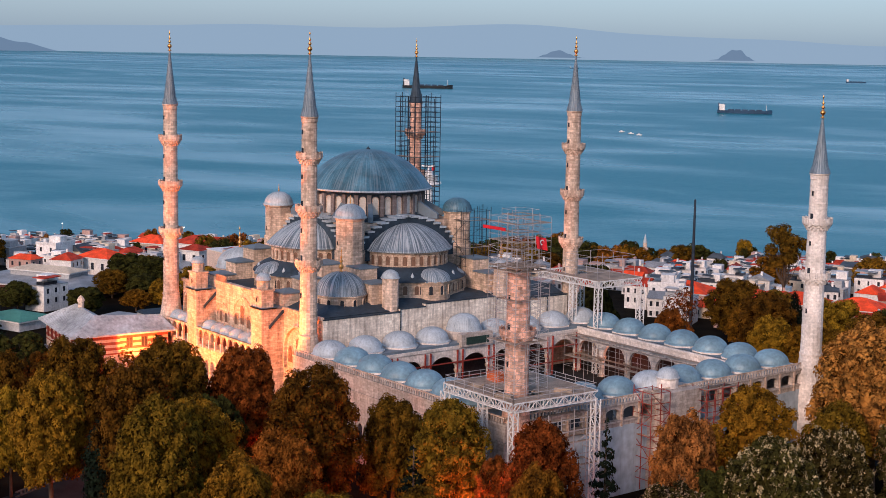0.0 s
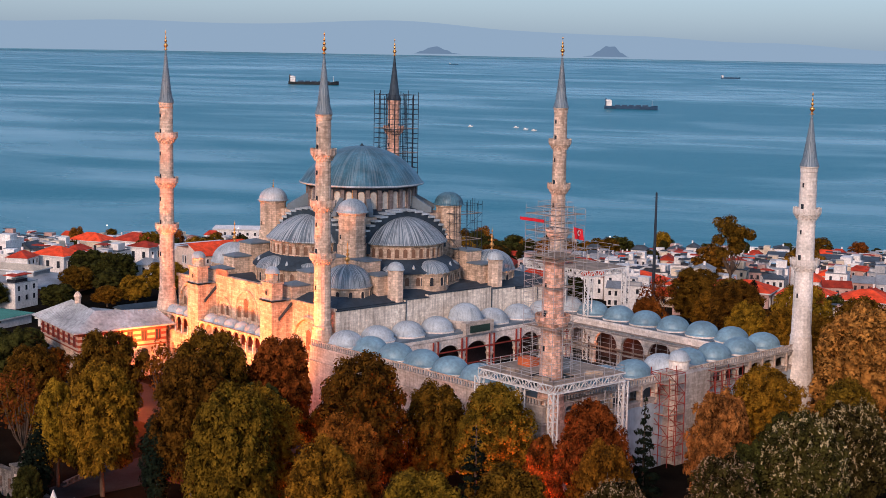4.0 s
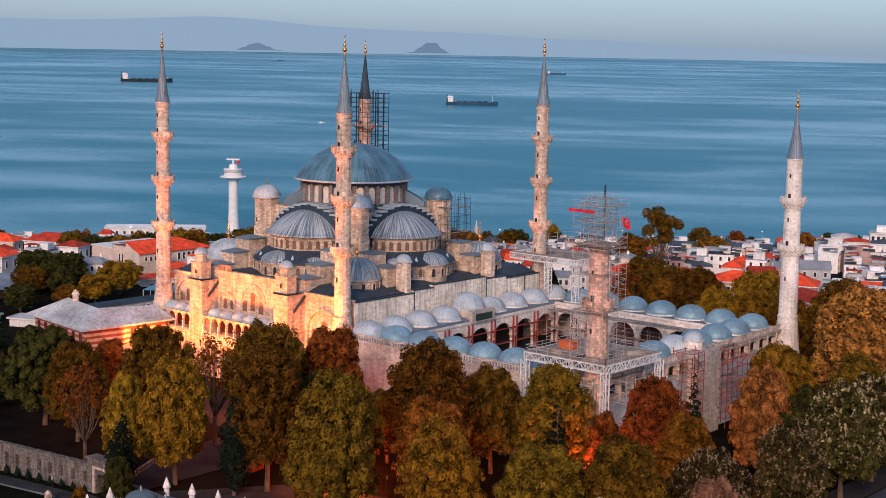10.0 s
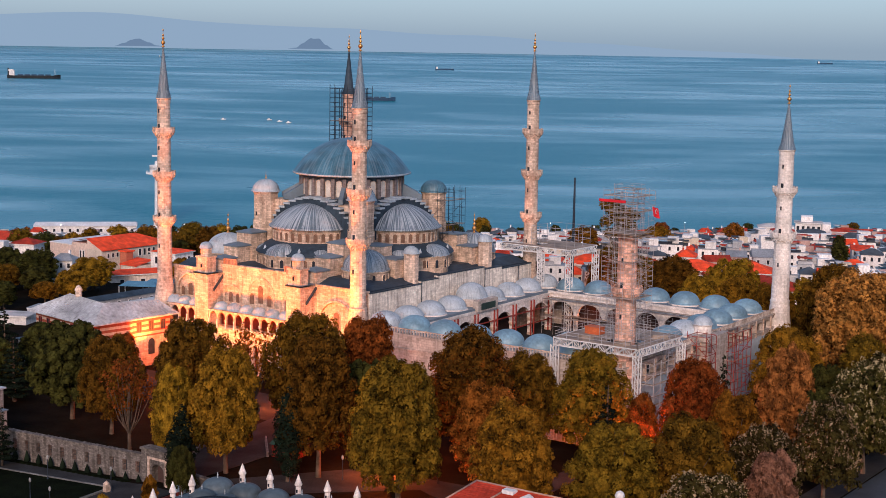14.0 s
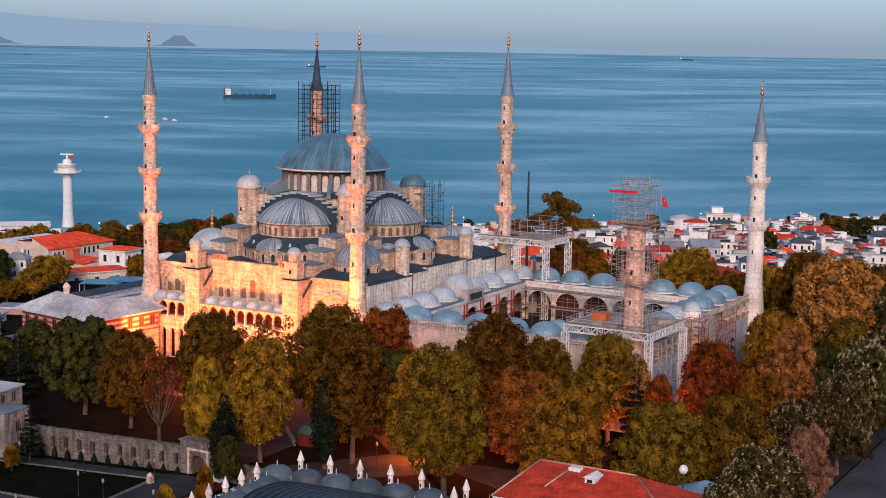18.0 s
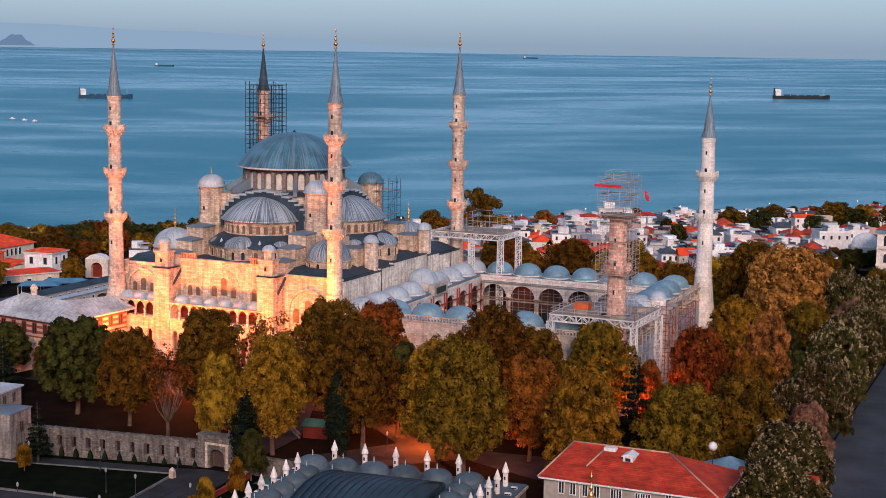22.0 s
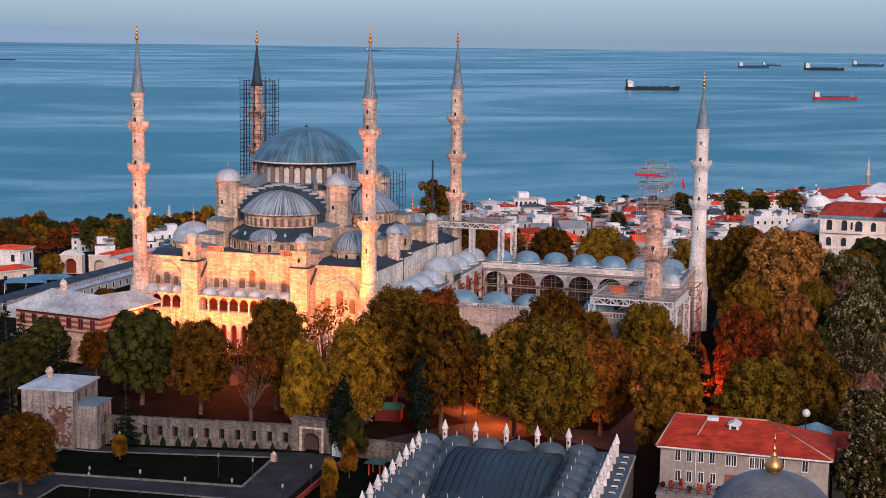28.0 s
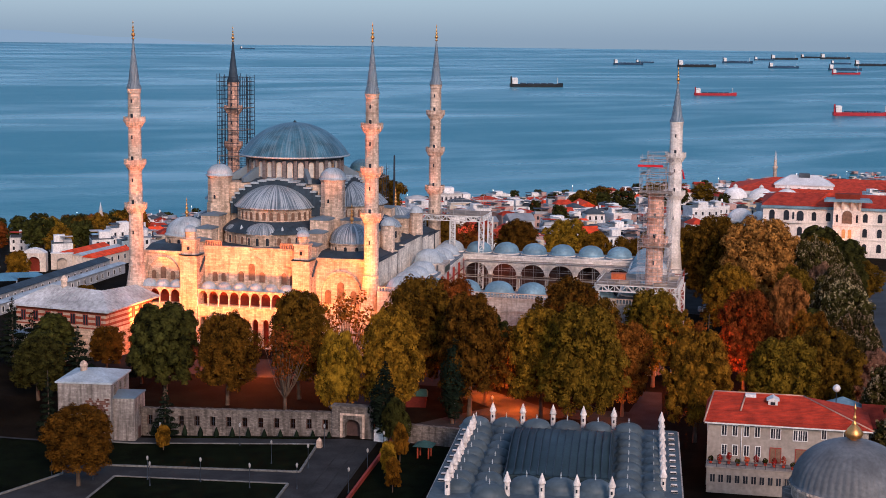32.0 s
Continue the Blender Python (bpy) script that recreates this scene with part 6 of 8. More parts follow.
# ---- red-roofed office house ----
off = thing("office_house", "cream two-storey house with a bright red tiled roof", "house", (127.4, -113.4, 0.3), turn=1.5)
# cream base holds the lower view's vignette as a darker colour
CREAM = material("darkened_cream_plaster", (0.36, 0.315, 0.27), 0.85, 0, 0.12, 0.6, 0.1, 8, streak=0.15)
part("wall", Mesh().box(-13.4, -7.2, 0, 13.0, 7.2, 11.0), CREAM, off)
part("drainpipe", Mesh().tube((-7.7, -7.3, 4.6), (-7.7, -7.3, 11.0), 0.09, 6), WHITE, off)
part("eave", Mesh().box(-13.9, -8.3, 11.0, 13.6, 7.7, 11.3), WHITE, off)
orf = Mesh()
orf.add([(-14.0, -8.4, 11.3), (13.7, -8.4, 11.3), (13.7, 7.8, 11.3), (-14.0, 7.8, 11.3), (-12.8, 5.0, 13.55), (2.6, 5.0, 13.55)], [(0, 1, 5, 4), (1, 2, 5), (2, 3, 4, 5), (3, 0, 4)])
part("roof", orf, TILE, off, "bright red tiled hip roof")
for i in range(22):
    t = (i + 0.5) / 22
    a = Vector((-14.0, -8.4, 11.3)).lerp(Vector((-12.8, 5, 13.55)), t)
    b = Vector((13.7, -8.4, 11.3)).lerp(Vector((2.6, 5, 13.55)), t)
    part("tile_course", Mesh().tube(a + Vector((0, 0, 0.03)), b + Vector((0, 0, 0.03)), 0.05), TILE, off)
RIDGE = material("pale_ridge_tile", (0.5, 0.3, 0.22), 0.8)
for a, b in (((13.7, -8.4, 11.35), (2.6, 5, 13.6)), ((-12.8, 5, 13.6), (2.6, 5, 13.6)), ((-14.0, -8.4, 11.35), (-12.8, 5, 13.6)), ((-7.2, 4.6, 13.55), (-8.0, -3.4, 12.35))):
    part("ridge_cap", Mesh().tube(a, b, 0.15, 6), RIDGE, off)
part("dormer", Mesh().box(-3.4, 0.2, 12.5, -1.8, 2.4, 13.5).add([(-3.7, 0.0, 13.5), (-1.5, 0.0, 13.5), (-2.6, 0.0, 14.1), (-3.7, 2.8, 13.5), (-1.5, 2.8, 13.5), (-2.6, 2.8, 14.1)], [(0, 1, 2), (0, 2, 5, 3), (1, 4, 5, 2), (3, 5, 4)]), WHITE, off)
part("dormer_opening", Mesh().box(-3.0, 0.14, 12.8, -2.2, 0.2, 13.3), GLASS, off)
part("roof_hatch", Mesh().box(-7.4, 3.0, 13.0, -5.4, 4.4, 13.75, taper=0.1), WHITE, off)
for x, z, w in ((-10.6, 8.9, 0.75), (-8.8, 8.9, 0.75), (-6.9, 8.9, 0.75), (-5.1, 8.9, 0.75), (-2.5, 8.8, 0.75), (-1.7, 8.8, 0.75), (1.2, 8.7, 0.7), (1.95, 8.7, 0.7), (2.7, 8.7, 0.7), (5.8, 9.2, 0.7), (9.4, 8.9, 0.8), (-10.5, 5.5, 0.75), (-8.7, 5.5, 0.75), (-6.8, 5.5, 0.75), (-4.9, 5.5, 0.75), (5.8, 5.6, 0.8)):
    flat_window(off, (x, -7.22, z), 0, w, 1.7, GLASS)
for x in (-2.0, 2.2):
    flat_window(off, (x, -7.22, 4.7), 0, 1.7, 2.4, AMBERGLASS, REDWOOD)
for y in (-4, 0, 4):
    flat_window(off, (-13.42, y, 8.9), -90, 0.8, 1.7, GLASS)
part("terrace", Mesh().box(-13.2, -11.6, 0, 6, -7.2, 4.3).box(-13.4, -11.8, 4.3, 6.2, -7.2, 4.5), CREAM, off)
for i in range(14):
    flat_window(off, (-12.2 + i * 1.35, -11.62, 1.9), 0, 0.75, 1.3, GLASS, CREAM)
for z in (5.0, 5.45):
    part("terrace_rail", Mesh().tube((-13.2, -11.6, z), (6.0, -11.6, z), 0.045), STEELDARK, off)
for i in range(13):
    part("rail_post", Mesh().tube((-13.2 + 1.6 * i, -11.6, 4.5), (-13.2 + 1.6 * i, -11.6, 5.5), 0.045), STEELDARK, off)
FLOWER = foliage("red_geranium_flowers", (0.12, 0.01, 0.008), (0.5, 0.04, 0.03))
for i in range(12):
    rr = random.Random(40 + i)
    pot = thing("potted_plant", "potted plant on the house terrace", "plant pot", (115.0 + i * 1.5, -123.9 + rr.uniform(0, 1.6), 4.8), group="terrace pots")
    part("pot", Mesh().lathe([(0.22, 0), (0.32, 0.45), (0.28, 0.45), (0.05, 0.42)], 9), TILE, pot)
    lf = Mesh()
    leaf_cloud(lf, rr, [((0, 0, 0.8 + 0.2 * (i % 3)), (0.45, 0.45, 0.5 + 0.15 * (i % 3)))], 90, 0.14)
    part("leaves", lf, FLOWER if i % 3 else LEAF_GREEN, pot)
wing = thing("house_wing", "low red-tiled wing of the office house", "house", (143.4, -107.6, 0.3))
part("wall", Mesh().box(-2.6, -4.2, 0, 8.0, 4.4, 9.6), CREAM, wing)
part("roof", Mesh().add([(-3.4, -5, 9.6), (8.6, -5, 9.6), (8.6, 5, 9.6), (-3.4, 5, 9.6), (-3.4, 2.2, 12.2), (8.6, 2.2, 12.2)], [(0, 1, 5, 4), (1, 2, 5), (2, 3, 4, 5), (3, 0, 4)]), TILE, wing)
flat_window(wing, (4, -4.22, 6.0), 0, 1.0, 1.7)
solo("lead_pavilion", Mesh().box(-4, -4, 0, 4, 4, 9.2).lathe([(6.0, 9.2), (5.8, 9.5), (0.05, 11.8)], 8, turn=22.5, smooth=False), LEADLIGHT, "small pavilion with a pale octagonal lead roof", "pavilion", (137, -99, 0.3))
pen = thing("blue_pennant", "dark blue pennant on a pole beside the house", "flag", (131.8, -124.6, 2.1))
part("pole", Mesh().tube((0, 0, 0), (1.6, 0, 6.2), 0.06, 6), STEEL, pen)
part("cloth", Mesh().add([(0.5, 0, 1.0), (0.95, 0.05, 1.2), (1.9, 0, 6.0), (1.3, 0.1, 5.6), (0.5, 0.12, 1.0), (0.95, 0.17, 1.2), (1.9, 0.12, 6.0), (1.3, 0.22, 5.6)], [(0, 1, 2, 3), (7, 6, 5, 4), (0, 4, 5, 1), (1, 5, 6, 2), (2, 6, 7, 3), (3, 7, 4, 0)]), material("blue_cloth", (0.03, 0.08, 0.22), 0.8), pen)

# ---- imperial tomb with a large lead dome ----
tomb = thing("tomb", "stone tomb under a large ribbed lead dome", "tomb", (136.2, -163.4, 0.3))
part("wall", Mesh().lathe([(9.6, 0), (9.6, 11.2), (10.1, 11.4), (10.1, 12.0), (8.2, 12.2)], 8, smooth=False, turn=22.5), OLDSTONE, tomb)
part("drum", Mesh().lathe([(8.1, 11.8), (8.1, 13.6), (8.5, 13.8), (8.5, 14.2)], 24, smooth=False), PALE, tomb)
part("dome", Mesh().lathe([(8.4, 14.1)] + dome_profile(8.0, 6.3, 14.3, 16), 144, ribs=3, depth=0.022), LEADGREY, tomb, "pale grey lead dome with many seams")
part("finial", finial(1.05), GOLD, tomb, "large gilded finial").location = (0, 0, 20.5)
part("finial_bulb", Mesh().lathe([(0.2, 20.6), (1.0, 20.9), (1.25, 21.5), (0.8, 22.2), (0.3, 22.8), (0.1, 23.0)], 20, ribs=2, depth=0.06), GOLD, tomb)

# ---- parking ground behind the courtyard, with cars ----
strip("pavement", [(98.6, 43), (118, 38), (119, 100), (95, 100)], 0.06, PATHSTONE, "worn paved parking ground", "pavement")


def car(x, y, turn, paint, label):
    t = thing("car", label, "car", (x, y, rise(x, y) + 0.08), group="parked cars", turn=turn)
    side = [(-2.1, 0.35), (-2.15, 0.75), (-1.9, 0.95), (-1.3, 1.0), (-0.75, 1.45), (0.75, 1.48), (1.45, 0.98), (2.1, 0.85), (2.15, 0.4)]
    n_ = len(side)
    pts = [(px_, s_ * (0.85 if pz < 1.2 else 0.68), pz) for s_ in (-1, 1) for px_, pz in side]
    part("body", Mesh().add(pts, [tuple(range(n_ - 1, -1, -1)), tuple(range(n_, 2 * n_))] + [(i, (i + 1) % n_, n_ + (i + 1) % n_, n_ + i) for i in range(n_)], False), paint, t)
    for s_ in (-1, 1):
        part("side_window", Mesh().add([(-1.15, s_ * 0.84, 1.02), (1.25, s_ * 0.84, 1.02), (0.7, s_ * 0.72, 1.4), (-0.72, s_ * 0.72, 1.4)], [(0, 1, 2, 3)]), GLASS, t)
    part("windscreen", Mesh().add([(1.38, -0.74, 1.04), (1.38, 0.74, 1.04), (0.83, 0.64, 1.45), (0.83, -0.64, 1.45)], [(0, 1, 2, 3)]), GLASS, t)
    part("rear_window", Mesh().add([(-1.3, -0.74, 1.04), (-1.3, 0.74, 1.04), (-0.83, 0.64, 1.43), (-0.83, -0.64, 1.43)], [(0, 1, 2, 3)]), GLASS, t)
    for wx in (-1.3, 1.35):
        for wy in (-0.8, 0.8):
            m = Matrix.Translation((wx, wy, 0.32)) @ Matrix.Rotation(math.pi / 2, 4, "X")
            wheel = part("wheel", Mesh().lathe([(0.05, -0.1), (0.32, -0.1), (0.32, 0.1), (0.05, 0.1)], 12, m=m), STEELDARK, t)
            part("rim", Mesh().lathe([(0.02, -0.12), (0.19, -0.12), (0.19, 0.12), (0.02, 0.12)], 10, m=m), STEEL, wheel)
    return t


SILVER, CARWHITE, CARRED = material("silver_car_paint", (0.42, 0.44, 0.46), 0.3, 0.4, 0.05), material("white_car_paint", (0.75, 0.75, 0.75), 0.3, 0, 0.05), material("red_car_paint", (0.5, 0.03, 0.02), 0.35, 0, 0.05)
for cx, cy, ct, paint, label in ((104.4, 45.5, 10, SILVER, "silver car parked by the courtyard wall"), (107.4, 59.0, 20, CARWHITE, "white car parked behind the courtyard"), (109.8, 62.5, 25, CARWHITE, "white car parked behind the courtyard"), (112.0, 66.2, 25, SILVER, "silver car parked behind the courtyard"), (104.2, 49.4, 10, SILVER, "silver car parked by the courtyard wall"), (101.6, 88, 80, CARRED, "red car parked under the trees")):
    car(cx, cy, ct, paint, label)

# ---- square and road along the trees ----
strip("road", [(146, -170), (172, -170), (162, 140), (136, 140), (140, 40)], 0.04, ASPHALT, "grey road along the old square", "road")
strip("pavement", [(140, -170), (145.6, -170), (139.6, 40), (134, 40)], 0.16, PAVE, "stone pavement beside the road", "pavement")


# ---- trees ----
KINDS = {}


def broadleaf(seed, leaves, label, size=0.2, count=32000, tall=1.0, accents=None, far=False):
    """A 20 m tree with a crown about 7.5 m in radius, built at the origin: limbs, a shell of leaf clumps, a sparse core."""
    rng = random.Random(seed)
    t = thing("tree", label, "tree", (0, 0, 0), group="park trees")
    tr = Mesh()
    branch(tr, (0, 0, -0.5), (0.15, 0.1, 3.5), 0.55, 0.4, 8)
    branch(tr, (0.15, 0.1, 3.5), (0.3, -0.2, 8), 0.4, 0.28, 8)
    branch(tr, (0.3, -0.2, 8), (0.0, 0.1, 16), 0.28, 0.08, 6)
    clumps, n = [], 40 if far else 240
    ph = [rng.uniform(0, math.tau) for _ in range(4)]
    for i in range(n):
        h = min(1, max(0, (i + 0.5) / n + rng.uniform(-0.02, 0.02)))
        a = i * 2.39996 + rng.uniform(-0.25, 0.25)
        # egg-shaped outline with a few large bulges and hollows
        wide = math.sqrt(max(0, 1 - ((h - 0.4) / 0.62) ** 2)) ** (0.85 / tall)
        bulge = 1 + 0.13 * math.sin(2 * a + ph[0] + 3 * h) + 0.1 * math.sin(3 * a + ph[1] - 5 * h) + 0.07 * math.sin(5 * a + ph[2] + 9 * h)
        reach = 6.3 * wide * bulge * rng.uniform(0.7, 1.06)
        z = 4.6 + 14.4 * h + 0.6 * math.sin(2 * a + ph[3])
        r = rng.uniform(0.65, 1.4) * (1.8 if far else 1.0)
        c = (reach * math.cos(a), reach * math.sin(a), z)
        clumps.append((c, (r, r, r * rng.uniform(0.95, 1.35))))
        if i % (3 if far else 9) == 0:
            branch(tr, (0.2, 0, 3.6 + z * 0.35), (c[0] * 0.9, c[1] * 0.9, c[2]), 0.16, 0.04, 5)
    part("trunk", tr, BARK, t)
    cr = Mesh()
    leaf_cloud(cr, rng, clumps, count // 7 if far else count, size * 2.2 if far else size, -0.3)
    leaf_cloud(cr, rng, [((0, 0, 10.5), (4.6, 4.6, 5.6)), ((0.2, -0.2, 14.0), (3.2, 3.2, 3.6))], 300 if far else 1500, 0.75)
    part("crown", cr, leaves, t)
    if accents:
        ac, heads = Mesh(), []
        for c, r in clumps:
            if c[2] < 7:
                continue
            for _ in range(5):
                a, z = rng.uniform(0, math.tau), rng.uniform(0.0, 1)
                k = math.sqrt(1 - z * z)
                s = rng.uniform(0.2, 0.34)
                heads.append(((c[0] + r[0] * 1.1 * k * math.cos(a), c[1] + r[1] * 1.1 * k * math.sin(a), c[2] + r[2] * 1.15 * z), (s, s, s * 1.9)))
        leaf_cloud(ac, rng, heads, len(heads) * 8, 0.15)
        tagged(part("blossom", ac, accents, t, "pale feathery seed heads"), kind="stuff")
    return t


def cypress(seed):
    rng = random.Random(seed)
    t = thing("cypress", "tall narrow dark cypress in the park", "tree", (0, 0, 0), group="cypresses")
    part("trunk", Mesh().lathe([(0.35, -0.4), (0.25, 2.0), (0.1, 12)], 7), BARK, t)
    lobes = [((rng.uniform(-0.4, 0.4), rng.uniform(-0.4, 0.4), 2.5 + i * 1.5), (1.9 * math.sin(math.pi * (0.2 + 0.75 * i / 9)) + 0.3,) * 2 + (1.9,)) for i in range(10)]
    cr = Mesh()
    leaf_cloud(cr, rng, lobes, 3000, 0.24)
    part("crown", cr, LEAF_DARK, t)
    return t


def conifer(seed):
    """A cedar with flat layered boughs, 18 m tall."""
    rng = random.Random(seed)
    t = thing("cedar", "dark layered conifer with drooping boughs", "tree", (0, 0, 0), group="conifers")
    trunk = part("trunk", Mesh().lathe([(0.4, -0.4), (0.3, 4), (0.05, 18)], 7), BARK, t)
    lobes = []
    for i in range(30):
        h = i / 29
        z = 2.6 + 15 * h
        a = i * 2.399
        reach = (4.2 * (1 - h) + 0.4) * rng.uniform(0.7, 1.05)
        lobes.append(((reach * 0.6 * math.cos(a), reach * 0.6 * math.sin(a), z - 0.3 * reach * 0.2), (reach * 0.6, reach * 0.6, 0.4)))
        if i % 3 == 0:
            bough = Mesh()
            branch(bough, (0, 0, z), (reach * math.cos(a), reach * math.sin(a), z - 0.2), 0.08, 0.02, 4)
            part("bough", bough, BARK, trunk)
    cr = Mesh()
    leaf_cloud(cr, rng, lobes, 2600, 0.26)
    part("crown", cr, LEAF_DARK, t)
    return t


def bare_tree(seed, count=1100, leaves=LEAF_RUST, label="half bare tree with rusty leaves and pale twigs"):
    """An upright tree, mostly bare twigs with a few rusty leaves."""
    rng = random.Random(seed)
    t = thing("bare_tree", label, "tree", (0, 0, 0), group="park trees")
    tr = Mesh()
    branch(tr, (0, 0, -0.4), (0, 0, 4.5), 0.4, 0.3, 8)
    lobes = []
    for i in range(26):
        a = rng.uniform(0, math.tau)
        r = rng.uniform(0.8, 4.0)
        top = Vector((r * math.cos(a), r * math.sin(a), rng.uniform(9, 16)))
        mid = Vector((r * 0.45 * math.cos(a), r * 0.45 * math.sin(a), 6.8))
        branch(tr, (0, 0, 4.3), mid, 0.14, 0.09, 5)
        branch(tr, mid, top, 0.09, 0.02, 4)
        lobes.append((tuple(top), (1.3, 1.3, 1.3)))
    part("trunk", tr, BARK, t)
    cr = Mesh()
    leaf_cloud(cr, rng, lobes, count, 0.24)
    part("crown", cr, leaves, t)
    return t


MAKERS = {
    "olive": [lambda **k: broadleaf(1, LEAF_OLIVE, "broad plane tree with olive autumn leaves", **k), lambda **k: broadleaf(2, LEAF_OLIVE, "tall plane tree turning olive brown", tall=1.15, **k), lambda **k: broadleaf(3, LEAF_OLIVE, "leafy plane tree in olive and bronze", tall=0.9, **k)],
    "gold": [lambda **k: broadleaf(4, LEAF_GOLD, "rounded tree with golden autumn leaves", **k), lambda **k: broadleaf(5, LEAF_GOLD, "tree with yellow gold autumn crown", tall=1.1, **k)],
    "rust": [lambda **k: broadleaf(6, LEAF_RUST, "broad tree with rusty brown autumn leaves", **k), lambda **k: broadleaf(7, LEAF_RUST, "rusty red-brown autumn tree", tall=0.9, **k)],
    "green": [lambda **k: broadleaf(8, LEAF_GREEN, "dense tree still dark green", **k), lambda **k: broadleaf(9, LEAF_GREEN, "dark green broadleaf tree", 0.32, **k)],
    "seed": [lambda **k: broadleaf(10, LEAF_CHESTNUT, "green tree covered in pale seed heads", 0.27, 17000, 1.0, LEAF_BLOSSOM, **k), lambda **k: broadleaf(11, LEAF_CHESTNUT, "tree thick with pale feathery seed heads", 0.27, 17000, 1.1, LEAF_BLOSSOM, **k)],
    "bronze": [lambda **k: broadleaf(13, LEAF_BRONZE, "tall crown of light bronze autumn leaves", **k)],
    "pink": [lambda **k: broadleaf(12, LEAF_PINK, "tree with dry pinkish-brown leaves", **k)],
    "cypress": [lambda: cypress(20)],
    "cedar": [lambda: conifer(21)],
    "bare": [lambda: bare_tree(22)],
    "airy": [lambda: bare_tree(23, 5200, LEAF_OLIVE, "tall airy tree with thinning olive leaves")],
}
HEIGHTS = {"cypress": 17.6, "cedar": 18, "bare": 16.5, "airy": 16.8}
WIDTHS = {"cypress": 2.1, "cedar": 4.2, "bare": 4.6, "airy": 4.8}
planted = 0


def plant(kind, x, y, top, radius, far=False):
    """A tree of that kind on the ground at x, y; far: the light version for those that stay a few metres high in the distance."""
    global planted
    planted += 1
    z = rise(x, y)
    which = MAKERS[kind]
    far = far and kind not in HEIGHTS
    k = (kind, 0 if far else planted % len(which), far)
    m = pose(x, y, z, 0, 0, planted * 67 % 360) @ Matrix.Diagonal((radius / WIDTHS.get(kind, 7.6), radius / WIDTHS.get(kind, 7.6), (top - z) / HEIGHTS.get(kind, 20.2), 1))
    if k not in KINDS:
        KINDS[k] = which[k[1]](far=True) if far else which[k[1]]()
        KINDS[k].matrix_world = m
    else:
        first = KINDS[k]
        keep = first.matrix_basis.copy()
        first.matrix_basis = Matrix.Identity(4)
        copy_thing(first, m)
        first.matrix_basis = keep


for row in (
    ("green", -36, -66, 12, 5.58), ("olive", -22, -68, 10.5, 4.4), ("olive", 86, -52, 20, 6.14), ("green", -54, -68, 10, 5.02),
    ("green", 0.8, -88, 19.9, 7.74), ("olive", 15.7, -90.8, 19.5, 6.38), ("gold", 42.2, -99.2, 18.9, 4.45), ("gold", 51.4, -95.8, 22.9, 6.77), ("olive", 51.6, -74.6, 26.2, 7.6),
    ("olive", 65.6, -87.4, 25.7, 7.35), ("olive", 82.4, -65.5, 25.9, 9.09), ("gold", 79.6, -84.5, 22.8, 7.35), ("olive", 89.5, -95, 25.9, 7.93), ("olive", 98.6, -50, 22.0, 7.4),
    ("gold", 110.5, -94, 21.9, 6.58), ("olive", 126.2, -89.8, 20.7, 7.16), ("olive", 134, -81, 21.3, 7.16), ("green", 125, -6, 15.5, 5.4),
    ("bronze", 126.5, -27.5, 22.8, 5.9), ("bronze", 119.5, 26.5, 29.9, 11.2),
):
    plant(*row)
for row in (
    ("olive", 106.5, 42, 28, 9.3), ("cypress", 63.4, -92.9, 17.2, 2.42), ("cypress", 53.9, -109, 15.4, 2.51), ("green", -23.5, -96.8, 13.4, 6.14), ("olive", 9.0, -143.5, 12.4, 6.2),
    ("bare", 31.4, -100.2, 18.7, 5.03), ("cedar", 116.5, -34.1, 21, 3.4), ("bare", 36, -74, 21.5, 5.6), ("olive", 28.2, -82, 23.4, 7.3),
    ("cedar", -9, -78, 15.5, 3.4), ("green", -30, -82, 11.5, 5.0), ("cedar", -20, -86, 14, 4.65), ("cedar", -36, -76, 14.5, 5.02),
    ("green", 43, -57, 16.5, 5.4), ("rust", 56.3, -63.2, 24.4, 7.0),
):
    plant(*row)
for row in (
    ("olive", 68, -60, 14.0, 5.4), ("green", 66, -74, 18.8, 5.8), ("rust", 95, -78, 19.9, 6.19), 
    # lamp glow on the small tree at 108.6 is put into its rust colour
    ("gold", 131.5, -60, 20.6, 5.6), ("rust", 118, -48.5, 22.6, 6.2), ("cedar", 111, -66, 20, 4.8), ("rust", 108.6, -49.5, 15, 3.6), ("green", 132, -26, 15, 5.2),
    ("gold", 112.5, 3, 20.3, 7.2), ("olive", 128, 6, 20, 6.6), ("seed", 131.5, 27, 24.6, 6.4), ("pink", 135.5, 20, 19.2, 5.6), ("green", 142, 52, 19, 6.88),
    ("olive", 121, 55, 25, 6.6), ("olive", 134, 70, 20, 6.51),
):
    plant(*row)
for row in (
    ("seed", 139.5, -23, 20.4, 7.4), ("seed", 141, -45, 18.0, 6.3), ("seed", 139.5, -66, 17.6, 6.2), ("seed", 146.5, -100, 18.8, 7.35),
    ("seed", 138, -8, 19.9, 6.77), ("seed", 139, 12, 19.9, 6.38), ("pink", 143.5, -72, 15.6, 4.6), ("seed", 148.5, -118, 18.3, 6.77), ("seed", 136, 40, 21.3, 6.38),
    ("cedar", 12, -113.5, 9.4, 2.79), ("cedar", -8.6, -120.5, 12.4, 2.42), ("green", 57, -112, 9.5, 2.79), ("gold", 60.5, -122, 7.4, 1.58), ("gold", 61, -132, 6.8, 1.58),
    ("gold", 64, -140, 6.4, 1.58), ("olive", -20, -136, 9.5, 4.46),
):
    plant(*row)
